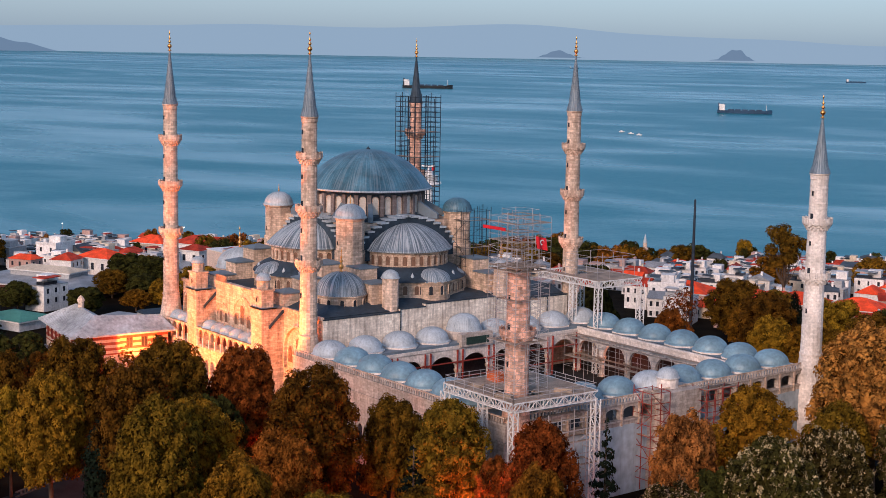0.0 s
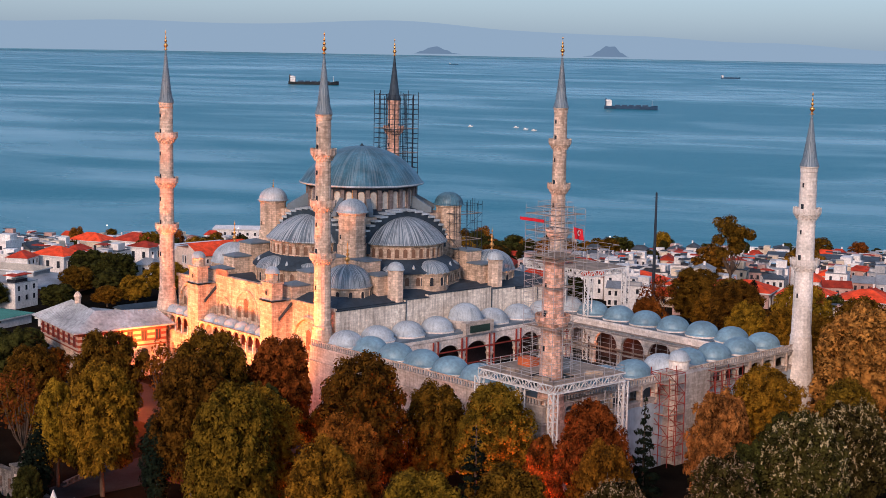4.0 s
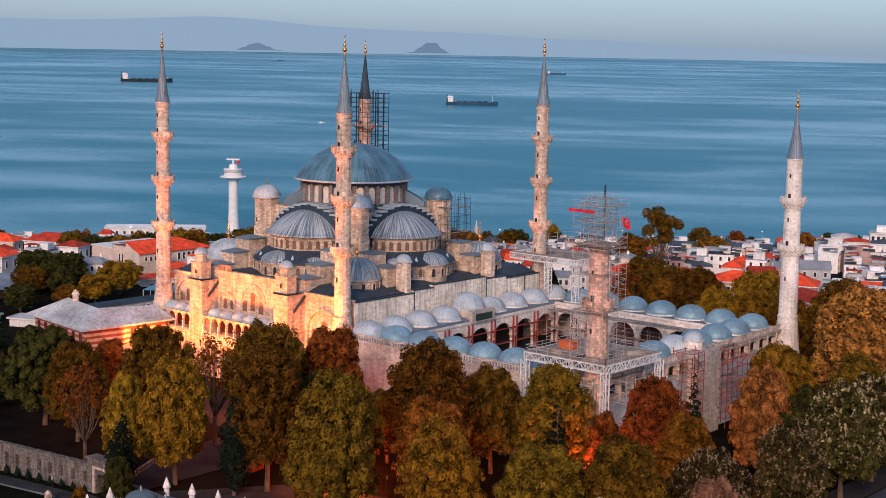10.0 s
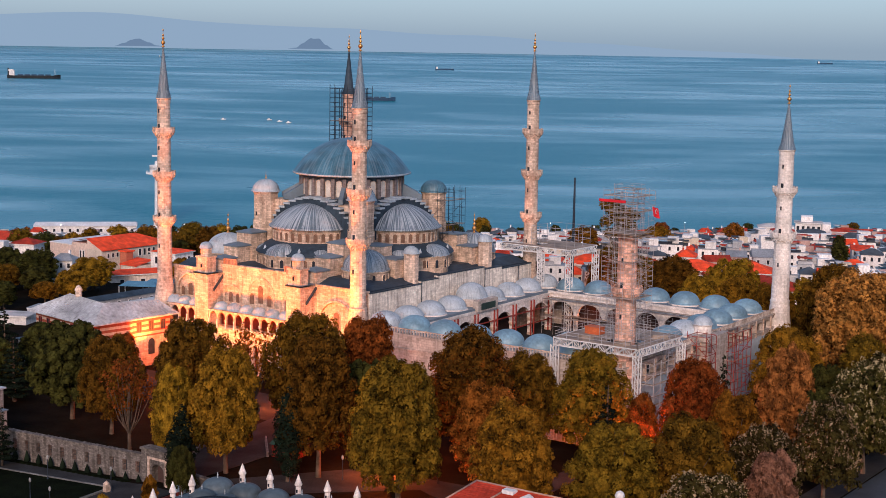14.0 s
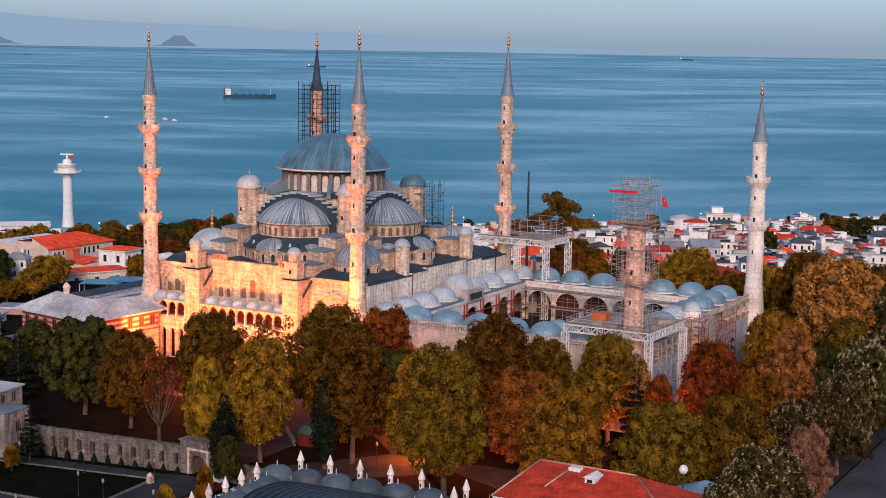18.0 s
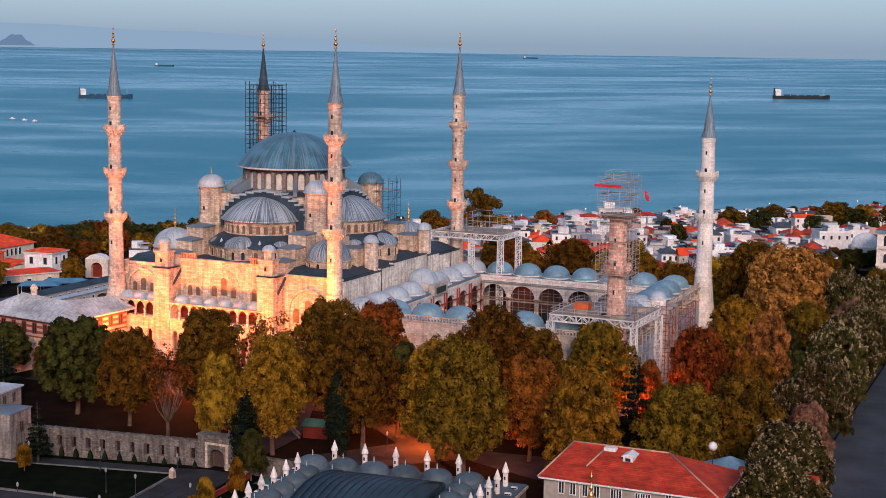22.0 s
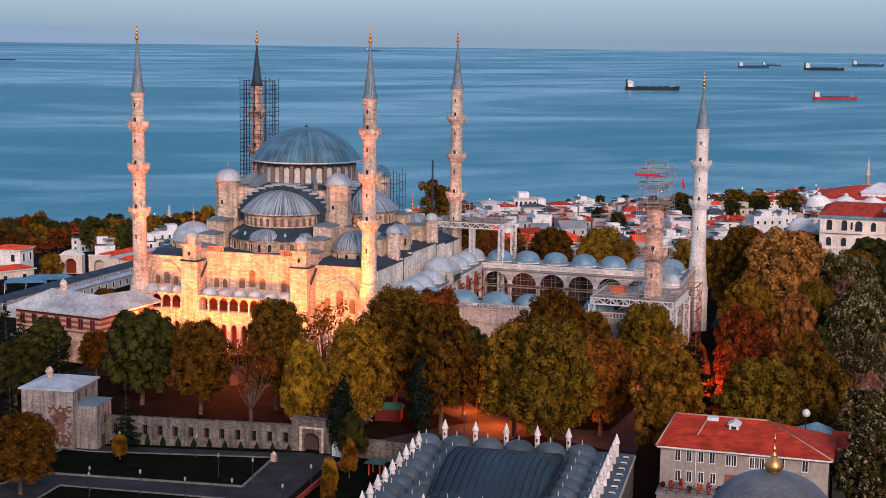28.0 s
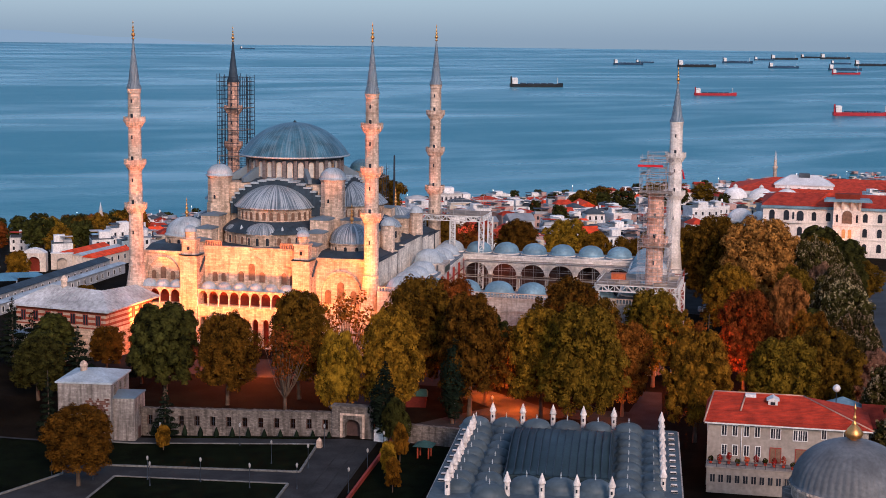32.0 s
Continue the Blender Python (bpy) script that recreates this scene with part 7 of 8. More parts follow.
for row in (
    ("green", -34, -110, 11, 5.58), ("green", -48, -92, 12, 6.14), ("cedar", -44, -70, 16.3, 4.45), ("green", -60, -74, 13, 5.95), ("green", -70, -100, 11, 5.58),
    ("gold", 14.5, -120.2, 3.4, 1.58), ("rust", -16, -60, 11.5, 4.2),
):
    plant(*row)
# behind the courtyard and beyond the hall
for row in (
    ("green", 106, 190, 9, 5.58), ("olive", 98, 198, 8, 4.65), ("green", 113, 196, 8, 4.65), ("olive", 12, 108, 17, 8), ("gold", 24, 100, 13, 5.95), ("green", 136, 128, 16, 8), ("green", 144, 107, 14.6, 7.44), ("olive", 147, 75, 12.6, 6.51), ("olive", 44, 84, 19.6, 8.37), ("gold", 58, 92, 19.6, 7.4), ("gold", 70, 70, 18.6, 6.6), ("gold", 80, 68, 17.6, 6.5), ("gold", 60, 68, 18, 6.2),
    ("rust", 34, 62, 16.5, 5.4), ("bare", 30, 70, 20, 4.6), ("airy", -19.5, 164, 24.6, 7.2), ("bare", 30, 104, 15, 4.65), ("gold", 88, 76, 19, 7.44),
    ("olive", 92, 92, 18, 7.44), ("green", 12, 58, 19, 5.95), ("olive", 96, 120, 16, 6.51), ("olive", 106, 84, 20, 7.44), ("cypress", 24, 118, 15, 2.23),
):
    plant(*row)
for row in (
    ("gold", -117.9, 18.4, 10.4, 7.0), ("gold", -110.8, -5.2, 6.4, 4.4), ("gold", -109, 3.1, 9.0, 5.0), ("gold", -104.7, 42.4, 9.0, 3.8), ("olive", -212, 187, -4.6, 6.5), ("rust", -171, 132.5, -0.6, 6), ("green", -126, 4, 8, 5.5), ("olive", -170, 26, 7, 6), ("green", -112, -20, 8, 5.5), ("green", -126, -34, 9, 5.58), ("olive", -112, -52, 9, 5.58), ("green", -98, -60, 9, 5.58), ("green", -128, -52, 8, 5.58),
    ("green", -136, 12, 11.5, 7.6), ("olive", -134, -2, 9, 5.58), ("olive", -64, 6, 6, 4.09), ("green", -150, 10, 11, 6.51),
):
    plant(*row)


# ---- the old town on the slope down to the shore ----
def tint(name, c, r=0.85):
    return material(name, c, r, 0, 0.16, 0.9, 0.1, 7, streak=0.2, random=0.1)


PLASTER = [tint("white_plaster", (0.84, 0.82, 0.79)), tint("cream_render", (0.68, 0.57, 0.43)), tint("pink_render", (0.52, 0.34, 0.29)), tint("grey_render", (0.44, 0.45, 0.46)), tint("pale_blue_render", (0.32, 0.42, 0.47))]
ROOFS = [TILE, material("orange_roof_tile", (0.82, 0.08, 0.02), 0.8, 0, 0.3, 2, 0.3, 12, random=0.2), material("grey_sheet_roof", (0.3, 0.32, 0.34), 0.6, 0.2, 0.25, 1, 0.1, 8), material("pale_roof_terrace", (0.5, 0.48, 0.46), 0.85, 0, 0.25, 1, 0.1, 8), material("dark_slate_roof", (0.07, 0.085, 0.1), 0.7, 0, 0.3, 1.5, 0.2, 9), material("rusty_sheet_roof", (0.2, 0.09, 0.06), 0.7, 0, 0.3, 1, 0.1, 8), material("white_sheet_roof", (0.7, 0.7, 0.7), 0.6, 0, 0.15, 1, 0.1, 8)]


def house_kind(seed, w, d, h, wall_m, roof_m, style, floors, label):
    """A town house at the origin: walls, roof, windows on its two near sides, chimney or tank."""
    rng = random.Random(seed)
    t = thing("town_house", label, "house", (0, 0, 0), group="town houses")
    part("wall", Mesh().box(-w / 2, -d / 2, -6, w / 2, d / 2, h), wall_m, t)
    if style == "hip":
        r = Mesh().add([(-w / 2 - 0.5, -d / 2 - 0.5, h), (w / 2 + 0.5, -d / 2 - 0.5, h), (w / 2 + 0.5, d / 2 + 0.5, h), (-w / 2 - 0.5, d / 2 + 0.5, h), (-w / 4, 0, h + 2.3), (w / 4, 0, h + 2.3)], [(0, 1, 5, 4), (1, 2, 5), (2, 3, 4, 5), (3, 0, 4), (3, 2, 1, 0)])
        part("roof", r, roof_m, t)
        part("chimney", Mesh().box(w / 5, 0.6, h + 0.6, w / 5 + 0.8, 1.5, h + 3.2), wall_m, t)
    elif style == "gable":
        r = Mesh().add([(-w / 2 - 0.4, -d / 2 - 0.5, h), (w / 2 + 0.4, -d / 2 - 0.5, h), (w / 2 + 0.4, d / 2 + 0.5, h), (-w / 2 - 0.4, d / 2 + 0.5, h), (-w / 2 - 0.4, 0, h + 2.6), (w / 2 + 0.4, 0, h + 2.6)], [(0, 1, 5, 4), (1, 2, 5), (2, 3, 4, 5), (3, 0, 4), (3, 2, 1, 0)])
        part("roof", r, roof_m, t)
    else:
        part("parapet", Mesh().box(-w / 2 - 0.15, -d / 2 - 0.15, h, w / 2 + 0.15, -d / 2 + 0.2, h + 0.9).box(-w / 2 - 0.15, d / 2 - 0.2, h, w / 2 + 0.15, d / 2 + 0.15, h + 0.9).box(w / 2 - 0.2, -d / 2 + 0.2, h, w / 2 + 0.15, d / 2 - 0.2, h + 0.9).box(-w / 2 - 0.15, -d / 2 + 0.2, h, -w / 2 + 0.2, d / 2 - 0.2, h + 0.9), wall_m, t)
        part("roof", Mesh().box(-w / 2 + 0.2, -d / 2 + 0.2, h, w / 2 - 0.2, d / 2 - 0.2, h + 0.25), roof_m, t)
        part("roof_room", Mesh().box(-w / 6, -1.5, h + 0.2, w / 5, d / 2 - 0.6, h + 2.8), wall_m, t)
        part("awning", Mesh().box(-w / 2 + 0.4, -d / 2 + 0.5, h + 2.2, -w / 6 - 0.2, d / 4, h + 2.4), WHITE if seed % 2 else ROOFS[4], t)
        part("water_tank", Mesh().lathe([(0.7, 0), (0.7, 1.4), (0.05, 1.6)], 10, (w / 3.4, -d / 4, h + 0.25)), WHITE, t)
    nx, ny = max(2, int(w / 3.4)), max(2, int(d / 4.2))
    for fl in range(1):
        z = h - 2.5 - fl * 3.0
        for i in range(nx):
            town_window(t, (-w / 2 + (i + 0.5) * w / nx, -d / 2 - 0.02, z), 0)
        for i in range(ny):
            town_window(t, (w / 2 + 0.02, -d / 2 + (i + 0.5) * d / ny, z), 90)
    return t


TOWNWIN = {}


def town_window(parent, at, turn, w=1.0, h=1.5):
    if (w, h) not in TOWNWIN:
        m = Mesh().box(-w / 2, -0.03, 0, w / 2, 0.05, h)
        for x0, z0, x1, z1 in ((-w / 2 - 0.14, -0.16, w / 2 + 0.14, 0), (-w / 2 - 0.14, h, w / 2 + 0.14, h + 0.14), (-w / 2 - 0.14, 0, -w / 2, h), (w / 2, 0, w / 2 + 0.14, h)):
            m.box(x0, -0.12, z0, x1, 0.04, z1)
        d = m.data("window")
        d.materials.append(GLASS)
        d.materials.append(WHITE)
        d.polygons.foreach_set("material_index", [0] * 6 + [1] * 24)
        TOWNWIN[(w, h)] = d
    o = part("window", TOWNWIN[(w, h)], None, parent)
    o.matrix_basis = pose(*at, 0, 0, turn)
    return o


HOUSES = []
for spec in (
    (1, 11, 9, 8, 0, 0, "hip", 2, "white town house with a red hipped roof"), (2, 13, 10, 9, 0, 3, "flat", 2, "white flat-roofed house with a roof terrace"),
    (3, 9, 9, 7, 1, 1, "gable", 1, "cream house with an orange gabled roof"), (4, 14, 10, 10, 0, 3, "flat", 2, "pale hotel with a terrace and awning"),
    (5, 10, 8, 7, 2, 0, "hip", 1, "pink house with a red tiled roof"), (6, 12, 9, 8, 3, 2, "gable", 2, "grey house with a metal sheet roof"),
    (7, 12, 11, 9, 0, 4, "hip", 2, "white house with a dark slate roof"), (8, 10, 10, 8, 1, 3, "flat", 2, "cream flat-roofed house with a water tank"),
    (9, 16, 9, 7, 0, 1, "gable", 1, "long white house with an orange roof"), (10, 11, 9, 9, 4, 4, "flat", 2, "bluish flat-roofed house with a dark awning")):
    s_, w_, d_, h_, wm_, rm_, st_, fl_, lb_ = spec
    HOUSES.append(house_kind(s_, w_, d_, h_, PLASTER[wm_], ROOFS[rm_], st_, fl_, lb_))

rng = random.Random(77)
CELLS = {}


def far_enough(x, y, d):
    i, j = int(x // 12), int(y // 12)
    return all((x - a) ** 2 + (y - b) ** 2 > d * d for p in (i - 1, i, i + 1) for q in (j - 1, j, j + 1) for a, b in CELLS.get((p, q), ()))


def claim(x, y):
    CELLS.setdefault((int(x // 12), int(y // 12)), []).append((x, y))


KEEP = [(-30, 150, 18), (50, 80, 38), (-155, 70, 44), (-110, 5, 34), (140, 60, 40), (150, 190, 46), (104, 208, 12), (140, 445, 66), (-72, 291, 20), (-51, 402, 12), (-158, -12, 32), (-186, 18, 12), (-106, -42, 14), (4, 156, 14), (24, 165, 14), (-28, 143, 14), (46, 146, 12), (-163, 32, 20), (-112, 48, 28), (-134, 60, 16), (112, 372, 52), (60, 400, 12), (-86, 0, 14), (-86, 24, 14), (-86, 48, 14), (-98, 72, 20), (-266, 96, 16), (-285, 84, 12), (-204, 62, 9), (-99, 26, 12)]


def free_plot(x, y):
    d = inland(x, y)
    if d < 26 or d > 640 or (y < 112 and x > -78) or (y < -26 and x > -140):
        return False
    if x > 125 and y < 330:
        return False
    return not any((x - a) ** 2 + (y - b) ** 2 < r * r for a, b, r in KEEP)


def wooded(x, y):
    """The park slope between the hall and the shore."""
    return 60 < y < 345 and -300 < x < -112 - 0.56 * max(0, y - 160) or 25 < x < 105 and 300 < y < 520


first_used = set()
count = tries = 0
while count < 270 and tries < 16000:
    tries += 1
    x, y = rng.uniform(-420, 215), rng.uniform(-130, 620)
    if not free_plot(x, y) or not far_enough(x, y, 9.4):
        continue
    # the slope below the hall is wooded
    if wooded(x, y) and rng.random() < 0.92 or not wooded(x, y) and rng.random() < 0.07:
        plant(rng.choice(["green", "green", "olive", "green", "rust", "olive", "gold"]), x, y, rise(x, y) + rng.uniform(9, 14), rng.uniform(5, 7.5), far=True)
        claim(x, y)
        count += 1
        continue
    claim(x, y)
    i = rng.choice([0, 0, 1, 1, 2, 3, 3, 4, 4, 5, 6, 7, 7, 8, 9])
    turn = rng.choice([28, 32, 40, 24, 118, 122, -60]) + rng.uniform(-6, 6)
    sc = rng.uniform(0.62, 0.9)
    m = pose(x, y, rise(x, y), 0, 0, turn) @ Matrix.Diagonal((sc, sc, rng.uniform(0.6, 0.95), 1))
    if i not in first_used:
        HOUSES[i].matrix_world = m
        first_used.add(i)
    else:
        first = HOUSES[i]
        keep = first.matrix_basis.copy()
        first.matrix_basis = Matrix.Identity(4)
        copy_thing(first, m)
        first.matrix_basis = keep
    count += 1

# the crowded rest of the roofs: small houses, sheds, terraces and awnings, too many to count
ROOFSCAPE = [PLASTER[0], PLASTER[1], PLASTER[2], PLASTER[3], TILE, ROOFS[1], ROOFS[2], ROOFS[4], GLASS, ROOFS[3], material("dark_shop_awning", (0.05, 0.06, 0.075), 0.8)]
rs, slots = Mesh(), []


def put(mesh_call, slot):
    before = len(rs.f)
    mesh_call()
    slots.extend([slot] * (len(rs.f) - before))


count = tries = 0
while count < 1150 and tries < 26000:
    tries += 1
    x, y = rng.uniform(-440, 235), rng.uniform(-140, 800)
    if not free_plot(x, y) or not far_enough(x, y, 5.6):
        continue
    if wooded(x, y) and rng.random() < 0.93:
        continue
    claim(x, y)
    count += 1
    z = rise(x, y)
    w, d, h = rng.uniform(2.6, 5.2), rng.uniform(2.4, 4.2), rng.uniform(3.0, 7.6)
    m = pose(x, y, z, 0, 0, rng.choice([30, 34, 120, -58, 26]) + rng.uniform(-8, 8))
    wall_i = rng.choice([0, 0, 0, 0, 1, 2, 2, 3])
    put(lambda: rs.box(-w, -d, -5, w, d, h, m), wall_i)
    kind = rng.random()
    if kind < 0.36:
        up, hipk = rng.uniform(1.2, 2.2), rng.choice([0.0, d * 0.8])
        e = 0.4
        put(lambda: rs.add([(-w - e, -d - e, h), (w + e, -d - e, h), (w + e, d + e, h), (-w - e, d + e, h), (-w - e + hipk, 0, h + up), (w + e - hipk, 0, h + up)], [(0, 1, 5, 4), (1, 2, 5), (2, 3, 4, 5), (3, 0, 4), (3, 2, 1, 0)], False, m), rng.choice([4, 4, 4, 5, 6, 7, 7]))
        put(lambda: rs.box(w * 0.3, 0.3, h + 0.4, w * 0.3 + 0.6, 1.0, h + up + 0.9, m), wall_i)
    else:
        put(lambda: rs.box(-w - 0.1, -d - 0.1, h, w + 0.1, d + 0.1, h + 0.2, m), rng.choice([9, 6, 7]))
        put(lambda: rs.box(-w * 0.2, -d * 0.3, h + 0.2, w * 0.7, d * 0.8, h + 2.5, m), wall_i)
        put(lambda: rs.box(-w, -d, h + 2.1, w * rng.uniform(-0.3, 0.5), d * 0.2, h + 2.3, m), rng.choice([10, 9, 4, 6, 10]))
        put(lambda: rs.box(-w * 0.9, -d * 0.9, h + 0.2, w * 0.2, -d * 0.1, h + 1.1, m), rng.choice([8, 3, 10]))
    for fl in range(2 if h > 5 else 1):
        for q in range(3):
            xx = -w + (q + 0.5) * 2 * w / 3
            put(lambda: rs.box(xx - 0.4, -d - 0.05, h - 2.2 - 2.8 * fl, xx + 0.4, -d + 0.1, h - 0.8 - 2.8 * fl, m), 8)
            if q < 2:
                yy = -d + (q + 0.5) * d
                put(lambda: rs.box(w - 0.1, yy - 0.4, h - 2.2 - 2.8 * fl, w + 0.05, yy + 0.4, h - 0.8 - 2.8 * fl, m), 8)
rsd = rs.data("town_roofscape")
for m_ in ROOFSCAPE:
    rsd.materials.append(m_)
rsd.polygons.foreach_set("material_index", slots)
solo("town_roofscape", rsd, None, "crowded small houses with red and grey roofs", "houses", kind="stuff")
for i in range(150):
    x, y = rng.uniform(-300, -100), rng.uniform(60, 345)
    if wooded(x, y) and free_plot(x, y) and far_enough(x, y, 6.5):
        claim(x, y)
        plant(rng.choice(["green", "green", "olive", "green", "rust", "olive", "gold"]), x, y, rise(x, y) + rng.uniform(8, 14), rng.uniform(4, 6.5), far=True)
for i in range(230):
    x, y = rng.uniform(-420, 215), rng.uniform(-130, 640)
    if not free_plot(x, y) or not far_enough(x, y, 4.2):
        continue
    claim(x, y)
    plant(rng.choice(["green", "olive", "green", "green", "rust", "cypress"]), x, y, rise(x, y) + rng.uniform(6, 11), rng.uniform(2.6, 4.4), far=True)

# larger buildings that can be told apart
def block_house(name, label, x, y, w, d, z1, turn, wall_m, roof_m, up, nx, floors, ny=3, arched=False, hip=True, big=(1.3, 2.3)):
    z = rise(x, y)
    t = thing(name, label, "building", (x, y, z), turn=turn)
    h = z1 - z
    part("wall", Mesh().box(-w / 2, -d / 2, -8, w / 2, d / 2, h), wall_m, t)
    part("eave", Mesh().box(-w / 2 - 0.6, -d / 2 - 0.6, h, w / 2 + 0.6, d / 2 + 0.6, h + 0.4), WHITE, t)
    k = min(w, d) / 2 if hip else 0
    part("roof", Mesh().add([(-w / 2 - 0.7, -d / 2 - 0.7, h + 0.4), (w / 2 + 0.7, -d / 2 - 0.7, h + 0.4), (w / 2 + 0.7, d / 2 + 0.7, h + 0.4), (-w / 2 - 0.7, d / 2 + 0.7, h + 0.4), (-w / 2 + k, 0, h + up), (w / 2 - k, 0, h + up)], [(0, 1, 5, 4), (1, 2, 5), (2, 3, 4, 5), (3, 0, 4)]), roof_m, t)
    for fl in range(floors):
        zz = h - 1.3 - big[1] - fl * 5.2
        for i in range(nx):
            (window if arched else town_window)(t, (-w / 2 + (i + 0.5) * w / nx, -d / 2 - 0.03, zz), 0, *big)
        for i in range(ny):
            (window if arched else town_window)(t, (w / 2 + 0.03, -d / 2 + (i + 0.5) * d / ny, zz), 90, *big)
            (window if arched else town_window)(t, (-w / 2 - 0.03, -d / 2 + (i + 0.5) * d / ny, zz), -90, *big)
    return t


BLUECANVAS = material("blue_canvas", (0.1, 0.24, 0.36), 0.8)
WARMWHITE = tint("warm_white_render", (0.72, 0.62, 0.52))
def hotel():
    """A long pale building under a red roof with a low court of annexes before it."""
    z = rise(-158, 68)
    o = (-158, 68, z)
    t = thing("hotel_building", "long pale building with a bright red roof and annexes", "building", o)
    at = lambda x, y, h: (x - o[0], y - o[1], h - o[2])
    box = lambda a, b: Mesh().box(*at(*a), *at(*b))
    ROSE = tint("pale_rose_render", (0.76, 0.6, 0.5))
    part("wall", box((-163, 54.5, -6), (-155.7, 85.2, 5.1)), WARMWHITE, t)
    part("end_wall", box((-183, 55.0, -6), (-171, 80, 5.6)), ROSE, t)
    part("end_wall", box((-171, 54.7, -6), (-163, 82, 6.8)), ROSE, t)
    part("parapet_cap", box((-183.2, 54.8, 5.6), (-171, 80.2, 5.9)), WHITE, t)
    part("gable", Mesh().add([at(-155.7, 54.5, 5.1), at(-163, 54.5, 5.1), at(-163, 54.5, 8.3), at(-155.7, 54.9, 5.1), at(-163, 54.9, 5.1), at(-163, 54.9, 8.3)], [(0, 2, 1), (3, 4, 5), (0, 3, 5, 2)]), ROSE, t)
    part("roof", Mesh().add([at(-155.0, 53.9, 5.2), at(-155.0, 86.0, 5.2), at(-163, 76, 8.7), at(-163, 53.9, 8.7), at(-172, 82, 6.9), at(-172, 54.2, 6.9), at(-155.0, 53.9, 4.95), at(-155.0, 86.0, 4.95)], [(0, 1, 2, 3), (3, 2, 4, 5), (1, 4, 2), (0, 6, 7, 1)]), ROOFS[1], t, "bright red tiled roof")
    for k, y in enumerate((57.4, 59.4, 61.4)):
        town_window(t, at(-155.66, y, 2.4), 90, 0.9, 1.4)
    for y in (64.0, 66.0, 71.5, 73.6, 75.7, 77.8):
        town_window(t, at(-155.66, y, 1.8), 90, 1.1, 2.3)
    for x in (-166.6, -165.0):
        town_window(t, at(x, 54.66, 1.6), 0, 0.8, 2.6)
    part("stair_tower", box((-153.0, 60.2, -4), (-149.8, 63.2, 4.6)), tint("brick_red_render", (0.5, 0.16, 0.09)), t)
    part("tower_cap", box((-153.5, 59.8, 4.6), (-149.4, 63.6, 5.0)), ROOFS[1], t)
    part("annex", box((-149.6, 57.5, -4), (-141.5, 64.5, 1.0)), WARMWHITE, t)
    part("annex_roof", Mesh().add([at(-149.9, 57.0, 1.0), at(-141.2, 57.0, 1.0), at(-141.2, 65, 2.4), at(-149.9, 65, 2.4), at(-149.9, 57.0, 0.8), at(-141.2, 57.0, 0.8)], [(0, 1, 2, 3), (0, 4, 5, 1)]), ROOFS[1], t)
    block_house("corner_house", "white house with a flat bright red hipped roof", -136.8, 68.8, 10.4, 9.6, 5.1, 8, PLASTER[0], ROOFS[1], 1.5, 2, 1, 2)
    block_house("low_wing", "low pale wing with a bright red roof", -124.5, 43, 20, 9, 2.2, 63, WARMWHITE, ROOFS[1], 1.4, 3, 1, 1)


hotel()
for hx, hy in ((-36, 140), (-20, 147), (-4, 153), (12, 160), (28, 167)):
    block_house("long_house", "pinkish house with a bright orange hipped roof", hx, hy, 15, 12, 4.6, 24, PLASTER[2], ROOFS[1], 3.2, 4, 1, 3)
block_house("long_house", "red-roofed house among the trees", 46, 146, 22, 10, 4.0, -26, WARMWHITE, TILE, 3.0, 6, 1, 3)
block_house("dark_hall", "dark corrugated metal hall", -72, 291, 42, 16, -4.4, 32, material("blue_grey_cladding", (0.1, 0.12, 0.14), 0.6, 0.3, 0.3, 1, 0.1, 6), ROOFS[4], 1.2, 2, 0, 1)
w_house = block_house("white_house", "white flat-roofed house standing above the town", -51, 402, 12, 9, -6.0, 24, PLASTER[0], ROOFS[3], 0.8, 5, 2, 3)
for x0, y0, x1, y1, zz in ((-9.5, -4, -6.5, 4, -8.0), (6.5, -5, 10.5, 5, -6.0), (-3.5, -3.0, 2.0, 4.0, -2.8)):
    part("wing", Mesh().box(x0, y0, zz - 22 - rise(-51, 402), x1, y1, zz - rise(-51, 402)), PLASTER[0], w_house)
for hx, hy, hz, hw, pm, rm in ((-40, 380, -8, 12, 1, 4), (-56, 384, -9, 10, 0, 0), (-66, 392, -8.5, 11, 0, 3), (-30, 396, -8, 12, 2, 0)):
    block_house("terrace_house", "plastered house crowding the slope below the white house", hx, hy, hw, 9, hz, 28, PLASTER[pm], ROOFS[rm], 2.0, 3, 1, 2)
block_house("market_hall", "wide low market hall with pale stepped roofs", -158, -12, 46, 26, 3.2, 30, tint("dark_red_boards", (0.12, 0.05, 0.04)), ROOFS[2], 2.4, 9, 0, 3)
block_house("market_lantern", "raised skylight roof of the market hall", -158, -12, 22, 9, 6.4, 30, PLASTER[3], PLASTER[1], 1.6, 5, 0, 2)
block_house("white_house", "white house with a bright red hipped roof", -186, 18, 13, 10, 5.0, 24, PLASTER[0], ROOFS[1], 3.0, 3, 1, 2)
block_house("green_shed", "low shed with a sea-green sheet roof", -106, -42, 16, 12, 2.6, 20, PLASTER[3], material("green_sheet_roof", (0.08, 0.25, 0.19), 0.6, 0, 0.2, 1, 0.1, 8), 1.8, 3, 0, 2)
for hx, hy, hw, hz, hm in ((-96, -16, 8, 2.0, 2), (-92, -30, 9, 2.4, 0)):
    block_house("shop_shed", "low market shed with a parapet and flat roof", hx, hy, hw, 6, hz, 25, PLASTER[hm], ROOFS[(3, 5, 2)[hm]], 0.5, 3, 0, 2, hip=False)
block_house("shore_sheds", "long white low building by the water", -372.4, 230.6, 51, 9, -19.9, 45.3, PLASTER[0], ROOFS[6], 1.9, 13, 1, 2, hip=False, big=(1.2, 1.5))
